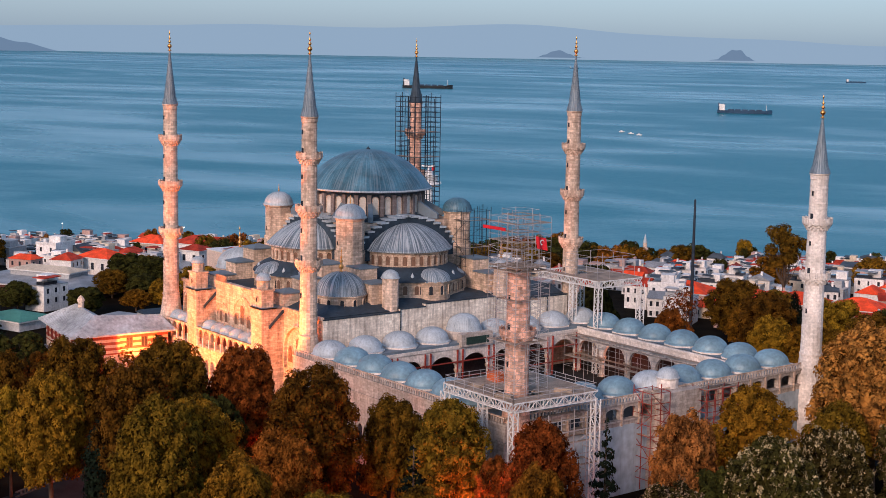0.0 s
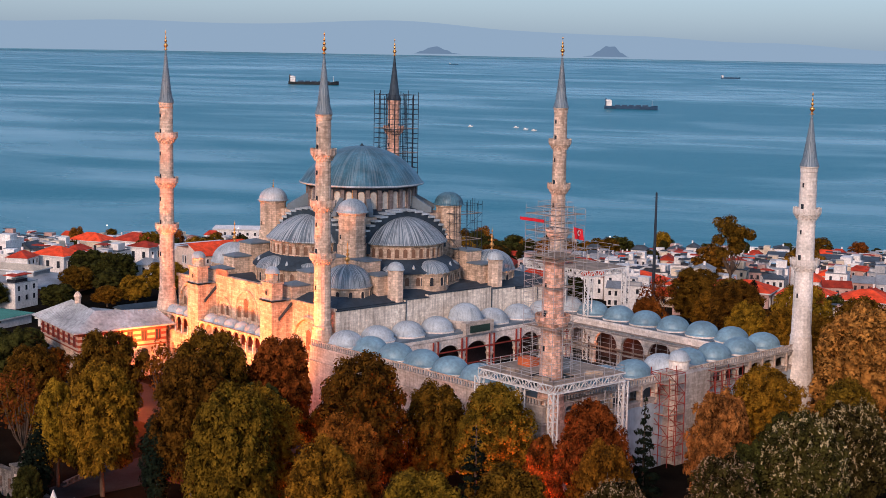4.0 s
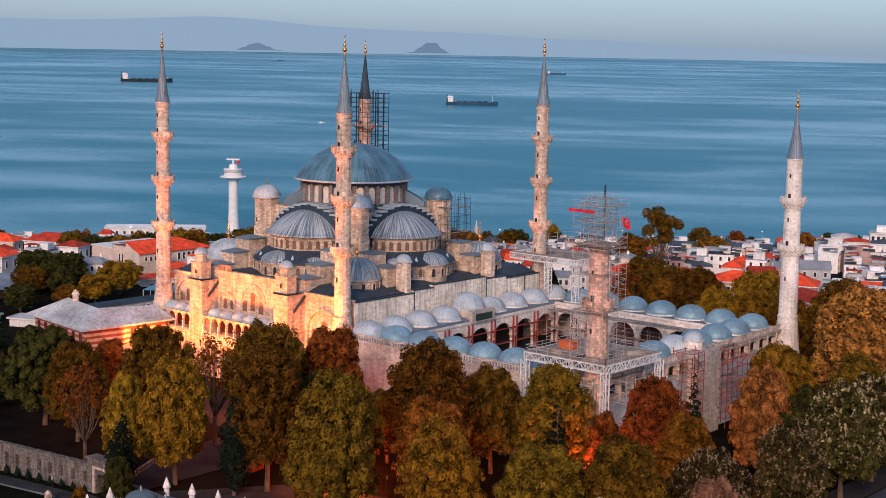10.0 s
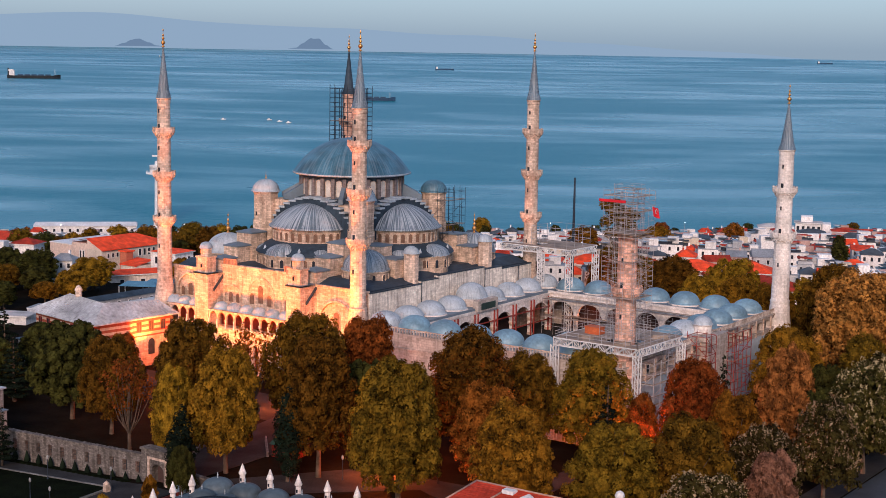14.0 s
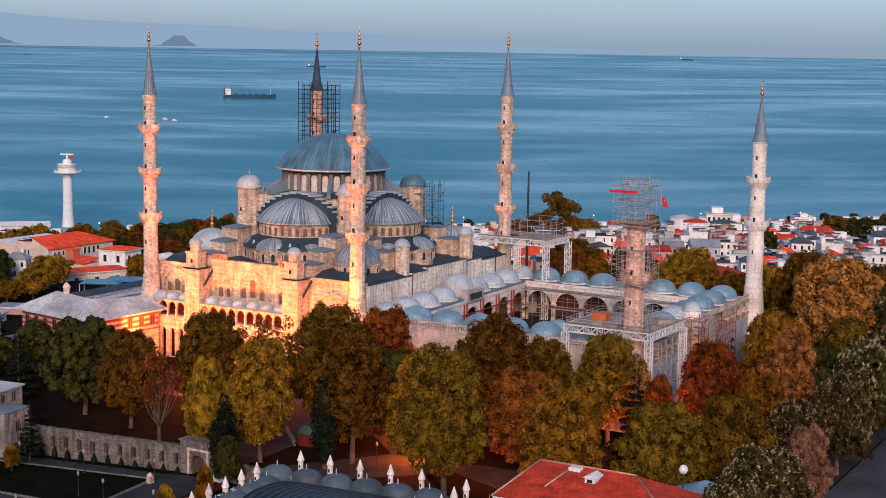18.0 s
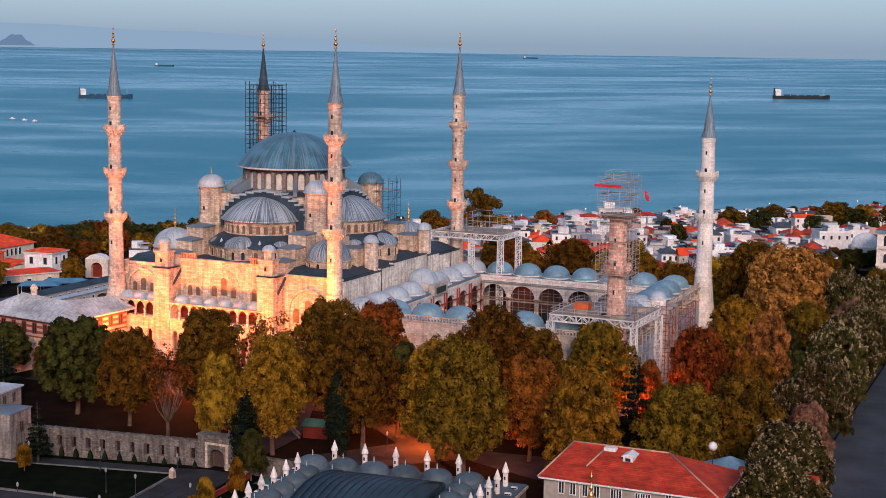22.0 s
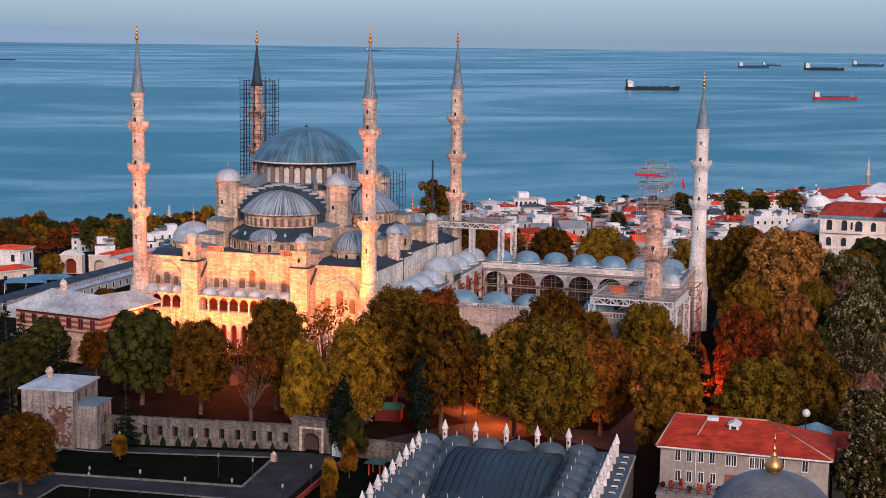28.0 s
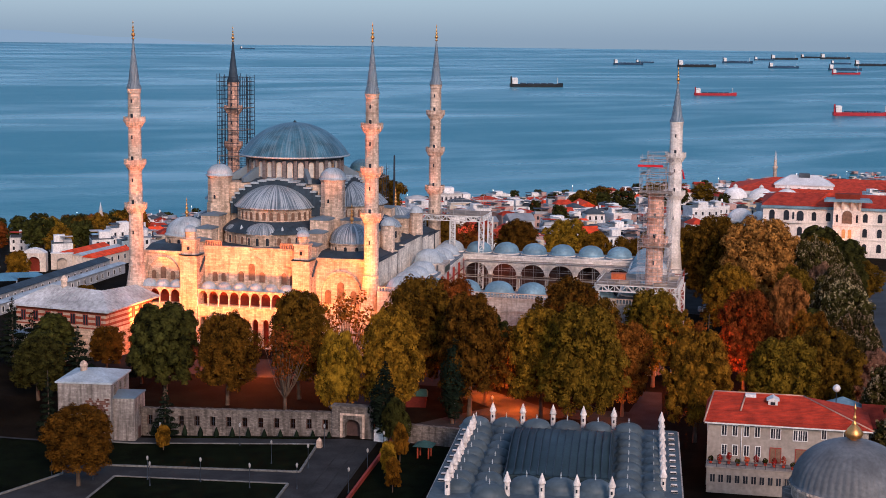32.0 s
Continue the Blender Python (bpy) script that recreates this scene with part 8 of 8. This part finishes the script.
block_house("ferry_hall", "long low white ferry with a red band by the shore", 18, 600, 36, 9, -23.4, 20, PLASTER[0], REDCLOTH, 0.7, 9, 1, 2)
garch = thing("market_gate", "pale rendered gate with a round arch", "gate", (-108, 58.4, rise(-108, 58)), turn=14)
gm = Mesh()
gm.arches(Matrix.Translation((0, 0, 0)), [(-3.8, 3.8, -1.9, 1.9, 3.0, 1.9, 0)], -2, 6.0, 3)
part("arch_block", gm, WARMWHITE, garch)
part("gable", Mesh().add([(-3.9, -0.2, 6.0), (3.9, -0.2, 6.0), (2.0, -0.2, 7.2), (0, -0.2, 7.6), (-2.0, -0.2, 7.2), (-3.9, 3.1, 6.0), (3.9, 3.1, 6.0), (2.0, 3.1, 7.2), (0, 3.1, 7.6), (-2.0, 3.1, 7.2)], [(0, 1, 2, 3, 4), (9, 8, 7, 6, 5), (1, 6, 7, 2), (2, 7, 8, 3), (3, 8, 9, 4), (4, 9, 5, 0)]), WHITE, garch)
# panel added inside the arch in place of the opening's dark shade
part("door_leaf", Mesh().box(-1.9, 1.6, 0, 1.9, 1.75, 4.7), REDDARK, garch)
hall2 = thing("market_arch", "pale market hall end with a dark arch", "gate", (-102.4, 66.4, rise(-102, 66)), turn=20)
gm = Mesh()
gm.arches(Matrix.Translation((0, 0, 0)), [(-3.4, 3.4, -1.6, 1.6, 2.2, 1.5, 0)], -2, 5.0, 1.2)
part("arch_block", gm, WARMWHITE, hall2)
part("coping", Mesh().box(-3.6, -0.2, 5.0, 3.6, 1.4, 5.3), WHITE, hall2)


def row_house(name, label, x, y, w, d, z1, up, turn, wall_m, roof_m):
    """A long low building under a plain gabled roof, its ridge along its length."""
    z = rise(x, y)
    t = thing(name, label, "market row", (x, y, z), turn=turn)
    h = z1 - z
    part("wall", Mesh().box(-w / 2, -d / 2, -3, w / 2, d / 2, h), wall_m, t)
    part("roof", Mesh().add([(-w / 2 - 0.4, -d / 2 - 0.4, h), (w / 2 + 0.4, -d / 2 - 0.4, h), (w / 2 + 0.4, d / 2 + 0.4, h), (-w / 2 - 0.4, d / 2 + 0.4, h), (-w / 2 - 0.4, 0, h + up), (w / 2 + 0.4, 0, h + up)], [(0, 1, 5, 4), (1, 2, 5), (2, 3, 4, 5), (3, 0, 4), (3, 2, 1, 0)]), roof_m, t)
    for i in range(int(w / 4) if d > 2.5 else 0):
        town_window(t, (-w / 2 + 2 + i * 4, -d / 2 - 0.02, h - 2.4), 0)
    return t


row_house("market_row", "market row with a bright red tiled roof", -101.4, 80, 24, 5.4, 4.2, 1.4, 84, WARMWHITE, ROOFS[1])
row_house("market_row", "market row with a pale lead roof", -96.4, 80, 24, 3.6, 4.4, 0.7, 84, WARMWHITE, LEADPALE)
row_house("market_row", "market row with a narrow red roof", -92.0, 78, 22, 4.6, 4.0, 1.2, 84, WARMWHITE, ROOFS[1])
row_house("bazaar_row", "long low bazaar row with a dark sheet roof", -86.5, 24, 78, 5.0, 4.2, 1.0, 90, PLASTER[3], LEADDARK)
row_house("bazaar_row", "pale glazed lean-to along the bazaar row", -80.2, 24, 78, 3.0, 3.4, 0.4, 90, PLASTER[3], LEADPALE)
block_house("gate_house", "white house with a red hipped roof below the wooded slope", -263, 301, 14, 9, -22.4, 10, PLASTER[0], ROOFS[1], 3.0, 2, 1, 2)
block_house("slope_house", "pale house with a broad red roof on the slope", -266.2, 96, 20, 12, -4.6, 24, PLASTER[0], TILE, 3.4, 4, 2, 3)
block_house("slope_house", "white house with a red roof above the shore", -285, 84, 15, 11, -5.4, 30, PLASTER[1], ROOFS[1], 3.2, 3, 2, 3)
block_house("slope_house", "small white house under a dark red roof", -204, 61.8, 9, 8, 2.4, 24, PLASTER[0], TILE, 2.2, 2, 1, 2)
for ax, ay, aw, label in ((-100.5, 22, 6.0, "pale blue canvas cafe roof"), (-97.5, 30, 7.0, "blue canvas roof of a market cafe")):
    aw_t = thing("cafe_awning", label, "awning", (ax, ay, rise(ax, ay)), turn=30)
    part("canvas", Mesh().add([(-aw, -3, 3.0), (aw, -3, 3.0), (aw, 3, 3.0), (-aw, 3, 3.0), (-aw + 2, 0, 4.2), (aw - 2, 0, 4.2)], [(0, 1, 5, 4), (1, 2, 5), (2, 3, 4, 5), (3, 0, 4), (3, 2, 1, 0)]), BLUECANVAS, aw_t)
    for px in (-aw + 0.2, aw - 0.2):
        for py in (-2.8, 2.8):
            part("post", Mesh().box(px - 0.08, py - 0.08, 0, px + 0.08, py + 0.08, 3.0), WHITE, aw_t)

# the palace on the square
def palace():
    PALACEWALL = tint("pinkish_white_render", (0.82, 0.72, 0.64))
    x0, x1, y0, y1 = 117.0, 191.0, 173.0, 207.0
    z = rise(154, 190)
    t = thing("palace", "large pinkish-white palace with arched windows and red roofs", "palace", (154, 190, z))
    o = (154, 190, z)
    at = lambda x, y, h: (x - o[0], y - o[1], h - o[2])
    box = lambda a, b: Mesh().box(*at(*a), *at(*b))
    part("wall", box((x0, y0, -6), (x1, y1, 17.0)), PALACEWALL, t)
    part("wing_front", box((x0 - 0.3, y0 - 0.8, -6), (131.8, y0, 17.0)), PALACEWALL, t)
    for h in (6.3, 11.7):
        part("string_course", box((x0 - 0.5, y0 - 1.1, h), (131.9, y0 - 0.8, h + 0.45)), PALACEWALL, t)
        part("string_course", box((131.9, y0 - 0.3, h), (x1, y0, h + 0.45)), PALACEWALL, t)
    part("cornice", box((x0 - 1.0, y0 - 1.7, 17.0), (132.4, y0 + 0.2, 17.9)), LEADLIGHT, t, "blue-grey lead cornice")
    part("cornice", box((132.4, y0 - 1.0, 17.0), (x1 + 1.0, y0 + 0.2, 17.9)), LEADLIGHT, t, "blue-grey lead cornice")
    part("roof", Mesh().add([at(x0 - 1, y0 - 0.8, 17.95), at(x1 + 1, y0 - 0.8, 17.95), at(x1 + 1, y1 + 1, 17.95), at(x0 - 1, y1 + 1, 17.95), at(x0 + 4, 186, 21.4), at(x1 - 6, 186, 21.4)], [(0, 1, 5, 4), (1, 2, 5), (2, 3, 4, 5), (3, 0, 4)]), TILE, t)
    part("hip_roof", Mesh().add([at(133, y0 - 1.2, 18.0), at(142, y0 - 1.2, 18.0), at(142, 184, 22.0), at(139, 181, 22.0)], [(0, 1, 2, 3)]), TILE, t)
    for wx, wz, ww, wh, face in ((119.8, 12.8, 1.9, 3.6, -0.85), (124.8, 12.8, 1.9, 3.6, -0.85), (127.2, 13.2, 0.7, 2.6, -0.85), (129.6, 12.6, 2.4, 3.7, -0.85), (124.8, 7.4, 1.7, 3.0, -0.85), (129.6, 7.4, 1.7, 3.2, -0.85), (119.8, 7.4, 1.7, 3.0, -0.85), (129.6, 2.0, 1.6, 2.9, -0.85), (124.8, 2.0, 1.6, 2.9, -0.85)):
        window(t, at(wx, y0 + face, wz), 0, ww, wh, GLASS, PALACEWALL)
    for k in range(10):
        wx = (134.4, 139.3, 152.0, 157.0, 162.0, 167.0, 172.0, 177.0, 182.0, 187.0)[k]
        for wz, wh in ((12.8, 3.1), (7.5, 3.1), (2.2, 3.0)):
            window(t, at(wx, y0 - 0.05, wz), 0, 1.6, wh, GLASS, PALACEWALL)
    for k in range(5):
        for wz in (12.8, 7.5, 2.2):
            window(t, at(x0 - 0.32, y0 + 3 + 6 * k, wz), -90, 1.6, 3.1, GLASS, PALACEWALL)
    part("balcony_slab", box((118.0, y0 - 1.9, 11.9), (130.8, y0 - 0.8, 12.2)), PALACEWALL, t)
    for k in range(22):
        part("baluster", box((118.2 + 0.58 * k, y0 - 1.8, 12.2), (118.4 + 0.58 * k, y0 - 1.6, 12.9)), PALACEWALL, t)
    # centre bay
    c = thing("entrance_pavilion", "lit palace centre bay under a wide flat eave", "pavilion", (145.6, 171.2, z))
    o2 = (145.6, 171.2, z)
    at2 = lambda x, y, h: (x - o2[0], y - o2[1], h - o2[2])
    part("wall", Mesh().box(*at2(140.9, 169.4, -6), *at2(150.3, 172.95, 20.0)), PALACEWALL, c)
    part("flat_eave", Mesh().box(*at2(137.6, 166.4, 20.4), *at2(153.8, 174, 20.9)).box(*at2(138.2, 167.0, 20.9), *at2(153.2, 174, 21.3)), LEADLIGHT, c, "blue-grey lead eave")
    part("parapet", Mesh().box(*at2(141.4, 169.0, 21.3), *at2(149.8, 173.6, 23.0)), REDDARK, c)
    for bx in (141.4, 144.0, 147.2, 149.8):
        part("bracket", Mesh().add([at2(bx - 0.4, 169.4, 17.2), at2(bx + 0.4, 169.4, 17.2), at2(bx + 0.4, 169.4, 20.4), at2(bx - 0.4, 169.4, 20.4), at2(bx - 0.5, 166.9, 20.4), at2(bx + 0.5, 166.9, 20.4)], [(0, 1, 5, 4), (0, 4, 3), (1, 2, 5), (3, 4, 5, 2)]), PALACEWALL, c)
    window(c, at2(145.6, 169.36, 12.6), 0, 3.4, 4.6, AMBERGLASS, PALACEWALL)
    for wx in (142.2, 149.0):
        window(c, at2(wx, 169.36, 13.0), 0, 0.7, 2.8, GLASS, PALACEWALL)
    for wx in (144.6, 146.7):
        window(c, at2(wx, 169.36, 7.4), 0, 1.2, 3.2, GLOW, PALACEWALL)
    part("string_course", Mesh().box(*at2(140.7, 169.1, 11.6), *at2(150.5, 169.4, 12.0)), PALACEWALL, c)


palace()
block_house("museum_hall", "white rear palace wing with a broad red roof", 150, 456, 112, 46, -2.6, 0, PLASTER[0], TILE, 6.2, 14, 2, 5)
hipr = block_house("white_roof_hall", "hall under a white hipped sheet roof with a skylight", 132.5, 446, 30, 16, 0.8, 0, PLASTER[0], ROOFS[6], 5.2, 6, 1, 2)
part("skylight", Mesh().box(-3, -2.5, 0, 3, 1, 2.2, taper=0.3), ROOFS[4], hipr).location = (0, 0, 4.9 - rise(132.5, 443))
block_house("domed_wing", "low white palace wing below three domes", 111, 429, 42, 10, -7.4, 0, PLASTER[0], ROOFS[3], 0.6, 7, 1, 2, hip=False)
for dx, dy in ((97.5, 425), (110.8, 425), (124.0, 425)):
    dm = thing("white_dome", "whitewashed dome with a small lantern", "dome", (dx, dy, -18.0))
    part("drum", Mesh().lathe([(6.2, -2), (6.2, 12.6), (6.5, 12.9)], 8, smooth=False, turn=22.5), PLASTER[0], dm)
    part("dome", Mesh().lathe([(6.6, 12.6)] + dome_profile(6.4, 5.4, 12.8, 9), 24), PLASTER[0], dm)
    part("lantern", Mesh().lathe([(1.2, 17.2), (1.1, 18.6), (1.4, 18.7), (0.05, 20)], 8), PLASTER[0], dm)
for dx, dy, rr in ((107.8, 206, 4.9), (114.6, 211, 3.2)):
    dm = thing("bath_dome", "whitewashed bath dome on a low wall", "dome", (dx, dy, rise(dx, dy)))
    part("drum", Mesh().lathe([(rr + 1.0, -2), (rr + 1.0, 7.8), (rr + 0.5, 8.2)], 8, smooth=False), WARMWHITE, dm)
    part("dome", Mesh().lathe([(rr + 0.3, 8.1)] + dome_profile(rr, rr * 0.88, 8.2, 9), 28), PLASTER[0], dm)

# small mosque minarets in the distance, the lighthouse and the tall mast
for fx, fy, tip in ((116.1, 537.3, 12.6), (-187.8, 269.8, -2.3)):
    z = rise(fx, fy)
    fm = thing("small_minaret", "small pale minaret in the town", "minaret", (fx, fy, z), group="town minarets")
    hh = tip - z
    part("shaft", Mesh().lathe([(1.2, -2), (1.0, hh * 0.62), (1.5, hh * 0.64), (1.5, hh * 0.68), (0.9, hh * 0.68), (0.85, hh * 0.8)], 12), PALE, fm)
    part("cone_roof", Mesh().lathe([(1.05, hh * 0.8), (0.5, hh * 0.9), (0.05, hh)], 12), LEADPALE, fm)
lh = thing("radar_tower", "white round radar tower with a wide gallery by the shore", "tower", (-400, 307, SEA + 2), turn=0)
top_ = 9.9 - SEA - 2
part("tower", Mesh().lathe([(3.6, -2), (3.1, 2), (2.75, 8), (2.6, top_ - 13), (2.7, top_ - 11.5), (4.6, top_ - 9.6)], 24), WHITE, lh)
part("gallery", Mesh().lathe([(2.6, top_ - 9.8), (7.4, top_ - 9.4), (7.5, top_ - 8.7), (5.6, top_ - 8.6), (0.1, top_ - 8.6)], 28), WHITE, lh)
part("control_room", Mesh().lathe([(5.4, top_ - 8.6), (5.3, top_ - 4.9), (5.5, top_ - 4.8), (5.5, top_ - 4.4), (0.1, top_ - 4.3)], 28), WHITE, lh)
part("window_band", Mesh().lathe([(5.42, top_ - 6.6), (5.42, top_ - 5.6)], 28), PLASTER[3], lh)
part("top_cabin", Mesh().lathe([(2.6, top_ - 4.4), (2.4, top_ - 2.2), (1.6, top_ - 1.9), (0.6, top_ - 1.6), (0.5, top_ + 0.4), (0.05, top_ + 0.5)], 14), WHITE, lh)
part("radar_bar", Mesh().box(-3.8, -0.35, top_ + 0.4, 3.6, 0.35, top_ + 1.3, Matrix.Rotation(radians(40), 4, "Z")), WHITE, lh, "white rotating radar bar")
part("red_panel", Mesh().box(2.0, -0.5, top_ - 1.6, 3.4, 0.5, top_ + 0.3, Matrix.Rotation(radians(40), 4, "Z")), REDCLOTH, lh)
for i in range(18):
    a = math.tau * i / 18
    part("rail_post", Mesh().tube((7.2 * math.cos(a), 7.2 * math.sin(a), top_ - 8.7), (7.2 * math.cos(a), 7.2 * math.sin(a), top_ - 7.6), 0.08), WHITE, lh)
solo("radio_mast", Mesh().lathe([(0.5, -1), (0.42, 20), (0.28, 36.4), (0.02, 36.6)], 8), STEELDARK, "tall slim dark mast behind the mosque", "mast", (-2.2, 106.6, 0.3))

# promenade: trees and lit lamps along the water
for i in range(46):
    p = SHORE_A + SHORE_WAY * (i * 21 + rng.uniform(-5, 5)) - SHORE_OUT * rng.uniform(13, 20)
    if i > 14 or i % 3 == 0:
        plant(rng.choice(["green", "green", "olive"]), p.x, p.y, rise(p.x, p.y) + rng.uniform(6, 9), rng.uniform(3.0, 4.4), far=True)
pl = thing("promenade_lamp", "lit street lamp on the shore promenade", "lamp", (*(SHORE_A - SHORE_OUT * 14), rise(*(SHORE_A - SHORE_OUT * 14))), group="promenade lamps")
part("pole", Mesh().lathe([(0.2, -1), (0.1, 9)], 6), STEEL, pl)
part("lamp_head", Mesh().lathe([(0.05, 8.8), (0.26, 9.0), (0.26, 9.25), (0.05, 9.4)], 8), material("lit_lamp_glass", (0.9, 0.8, 0.7), 0.4, emit=((1, 0.86, 0.66), 3.0)), pl)
for i in range(1, 15):
    p = SHORE_A + SHORE_WAY * (i * 66 + rng.uniform(-8, 8)) - SHORE_OUT * 15
    copy_thing(pl, pose(p.x, p.y, rise(p.x, p.y)))

# ---- ships at anchor ----
HULLS = {"black": material("black_hull", (0.02, 0.025, 0.03), 0.5, 0, 0.3, 0.3), "red": material("red_hull", (0.42, 0.03, 0.04), 0.5, 0, 0.2, 0.3), "blue": material("blue_hull", (0.03, 0.07, 0.13), 0.5, 0, 0.3, 0.3)}


def ship(x, y, length, turn, hull, label):
    s = thing("cargo_ship", label, "ship", (x, y, sea_level(x, y)), group="ships at anchor", turn=turn)
    L_, w, h = length, length * 0.13, length * 0.055
    pts = []
    for k, (lx, ww) in enumerate(((-0.5, 0.75), (-0.44, 1), (0.36, 1), (0.45, 0.6), (0.51, 0.03))):
        for z, g in ((-h * 0.6, 0.86), (h * (1.0 + (0.35 if k > 2 else 0.1 if k == 0 else 0)), 1.0)):
            pts += [(lx * L_, -ww * w / 2 * g, z), (lx * L_, ww * w / 2 * g, z)]
    fs = []
    for k in range(4):
        a, b = k * 4, k * 4 + 4
        fs += [(a, b, b + 2, a + 2), (a + 1, a + 3, b + 3, b + 1), (a + 2, b + 2, b + 3, a + 3)]
    fs += [(0, 2, 3, 1), (16, 17, 19, 18)]
    part("hull", Mesh().add(pts, fs), HULLS[hull], s)
    part("deckhouse", Mesh().box(-0.46 * L_, -w * 0.36, h, -0.36 * L_, w * 0.36, h * 2.9).box(-0.47 * L_, -w * 0.46, h * 2.5, -0.38 * L_, w * 0.46, h * 3.1), WHITE, s)
    part("funnel", Mesh().box(-0.49 * L_, -w * 0.12, h, -0.465 * L_, w * 0.12, h * 3.5), HULLS[hull], s)
    part("mast", Mesh().box(0.4 * L_, -0.4, h, 0.405 * L_, 0.4, h * 3.2), WHITE, s)
    for k in range(5):
        part("hatch", Mesh().box((-0.3 + k * 0.13) * L_, -w * 0.3, h, (-0.2 + k * 0.13) * L_, w * 0.3, h * 1.4), HULLS["blue"], s)
    return s


for x, y, length, turn, hull, label in (
    (-1681, 1233, 80, 46, "black", "long black cargo ship at anchor"), (-994, 1219, 66, 37, "blue", "grey-blue coaster with a white deckhouse"), (-244, 1806, 78, 21, "black", "long black tanker at anchor"),
    (20, 1690, 57, 15, "red", "red-hulled tanker with white deckhouse"), (198, 1355, 64, 13, "red", "red-hulled cargo ship near the shore"), (214, 2511, 52, 13, "red", "distant red cargo ship"),
    (-224, 2845, 63, 15, "blue", "distant dark blue cargo ship"), (-204, 3000, 40, 15, "blue", "small distant cargo ship"), (-76, 2778, 79, 14, "black", "distant long black cargo ship"), (-6, 3100, 68, 13, "blue", "distant dark cargo ship"),
    (47, 3370, 48, 12, "blue", "far cargo ship with pale deckhouse"), (94, 3452, 66, 12, "black", "far black cargo ship"), (99, 2800, 62, 12, "blue", "distant low cargo ship"), (159, 3662, 52, 12, "black", "far dark cargo ship"),
    (218, 3581, 75, 12, "black", "far long cargo ship"), (218, 2723, 65, 12, "blue", "distant blue cargo ship"), (221, 3137, 45, 12, "blue", "far small cargo ship"), (280, 3045, 67, 10, "black", "far black tanker at anchor"),
    (-1600, 2200, 38, 40, "blue", "far small blue-grey coaster"), (-2489, 2258, 22, 45, "blue", "far tiny dark fishing vessel"), (-1354, 3576, 40, 30, "blue", "far dark vessel on the horizon"),
):
    ship(x, y, length, turn, hull, label)
for x, y in ((-844, 872), (-822, 864), (-806, 860), (-879, 840)):
    b = thing("motor_boat", "small white motor boat", "boat", (x, y, sea_level(x, y)), group="small boats", turn=40)
    b.scale = (0.6, 0.6, 0.6)
    part("hull", Mesh().add([(-4, -1.3, -0.3), (2.5, -1.3, -0.3), (4.6, 0, -0.2), (2.5, 1.3, -0.3), (-4, 1.3, -0.3), (-4, -1.5, 1.2), (2.5, -1.5, 1.3), (5.2, 0, 1.7), (2.5, 1.5, 1.3), (-4, 1.5, 1.2)], [(0, 1, 6, 5), (1, 2, 7, 6), (2, 3, 8, 7), (3, 4, 9, 8), (4, 0, 5, 9), (5, 6, 7, 8, 9)]), WHITE, b)
    part("cabin", Mesh().box(-2, -1.0, 1.2, 1.4, 1.0, 2.8, taper=0.15), WHITE, b)


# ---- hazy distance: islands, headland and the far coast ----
# distance haze is put into the hills' own colour as an even glow
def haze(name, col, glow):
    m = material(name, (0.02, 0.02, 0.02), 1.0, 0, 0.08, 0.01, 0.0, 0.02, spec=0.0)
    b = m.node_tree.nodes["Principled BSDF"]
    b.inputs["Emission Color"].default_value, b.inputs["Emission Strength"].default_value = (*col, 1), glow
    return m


def ridge(name, label, bearing0, bearing1, dist, base, tops, mat, n=60, seed=3):
    """A far hill line: bearings in degrees from +y towards +x, seen from the middle of the path."""
    rng_ = random.Random(seed)
    pts, fs = [], []
    ph = [rng_.uniform(0, 6) for _ in range(5)]
    for i in range(n + 1):
        t = i / n
        a = radians(bearing0 + (bearing1 - bearing0) * t)
        k = t * (len(tops) - 1)
        j = min(int(k), len(tops) - 2)
        f = k - j
        f = f * f * (3 - 2 * f)
        h = tops[j] * (1 - f) + tops[j + 1] * f
        h += sum(math.sin(t * (9 + 11 * q) + ph[q]) * (h * 0.07 / (q + 1)) for q in range(5))
        for d, z in ((dist, base), (dist + 6, base + h * 0.6), (dist + 20, base + h)):
            pts.append((240 + d * math.sin(a), -260 + d * math.cos(a), z))
    for i in range(n):
        for q in range(2):
            fs.append((i * 3 + q, i * 3 + 3 + q, i * 3 + 4 + q, i * 3 + 1 + q))
    return solo(name, Mesh().add(pts, fs, True), mat, label, "backdrop", kind="structure")


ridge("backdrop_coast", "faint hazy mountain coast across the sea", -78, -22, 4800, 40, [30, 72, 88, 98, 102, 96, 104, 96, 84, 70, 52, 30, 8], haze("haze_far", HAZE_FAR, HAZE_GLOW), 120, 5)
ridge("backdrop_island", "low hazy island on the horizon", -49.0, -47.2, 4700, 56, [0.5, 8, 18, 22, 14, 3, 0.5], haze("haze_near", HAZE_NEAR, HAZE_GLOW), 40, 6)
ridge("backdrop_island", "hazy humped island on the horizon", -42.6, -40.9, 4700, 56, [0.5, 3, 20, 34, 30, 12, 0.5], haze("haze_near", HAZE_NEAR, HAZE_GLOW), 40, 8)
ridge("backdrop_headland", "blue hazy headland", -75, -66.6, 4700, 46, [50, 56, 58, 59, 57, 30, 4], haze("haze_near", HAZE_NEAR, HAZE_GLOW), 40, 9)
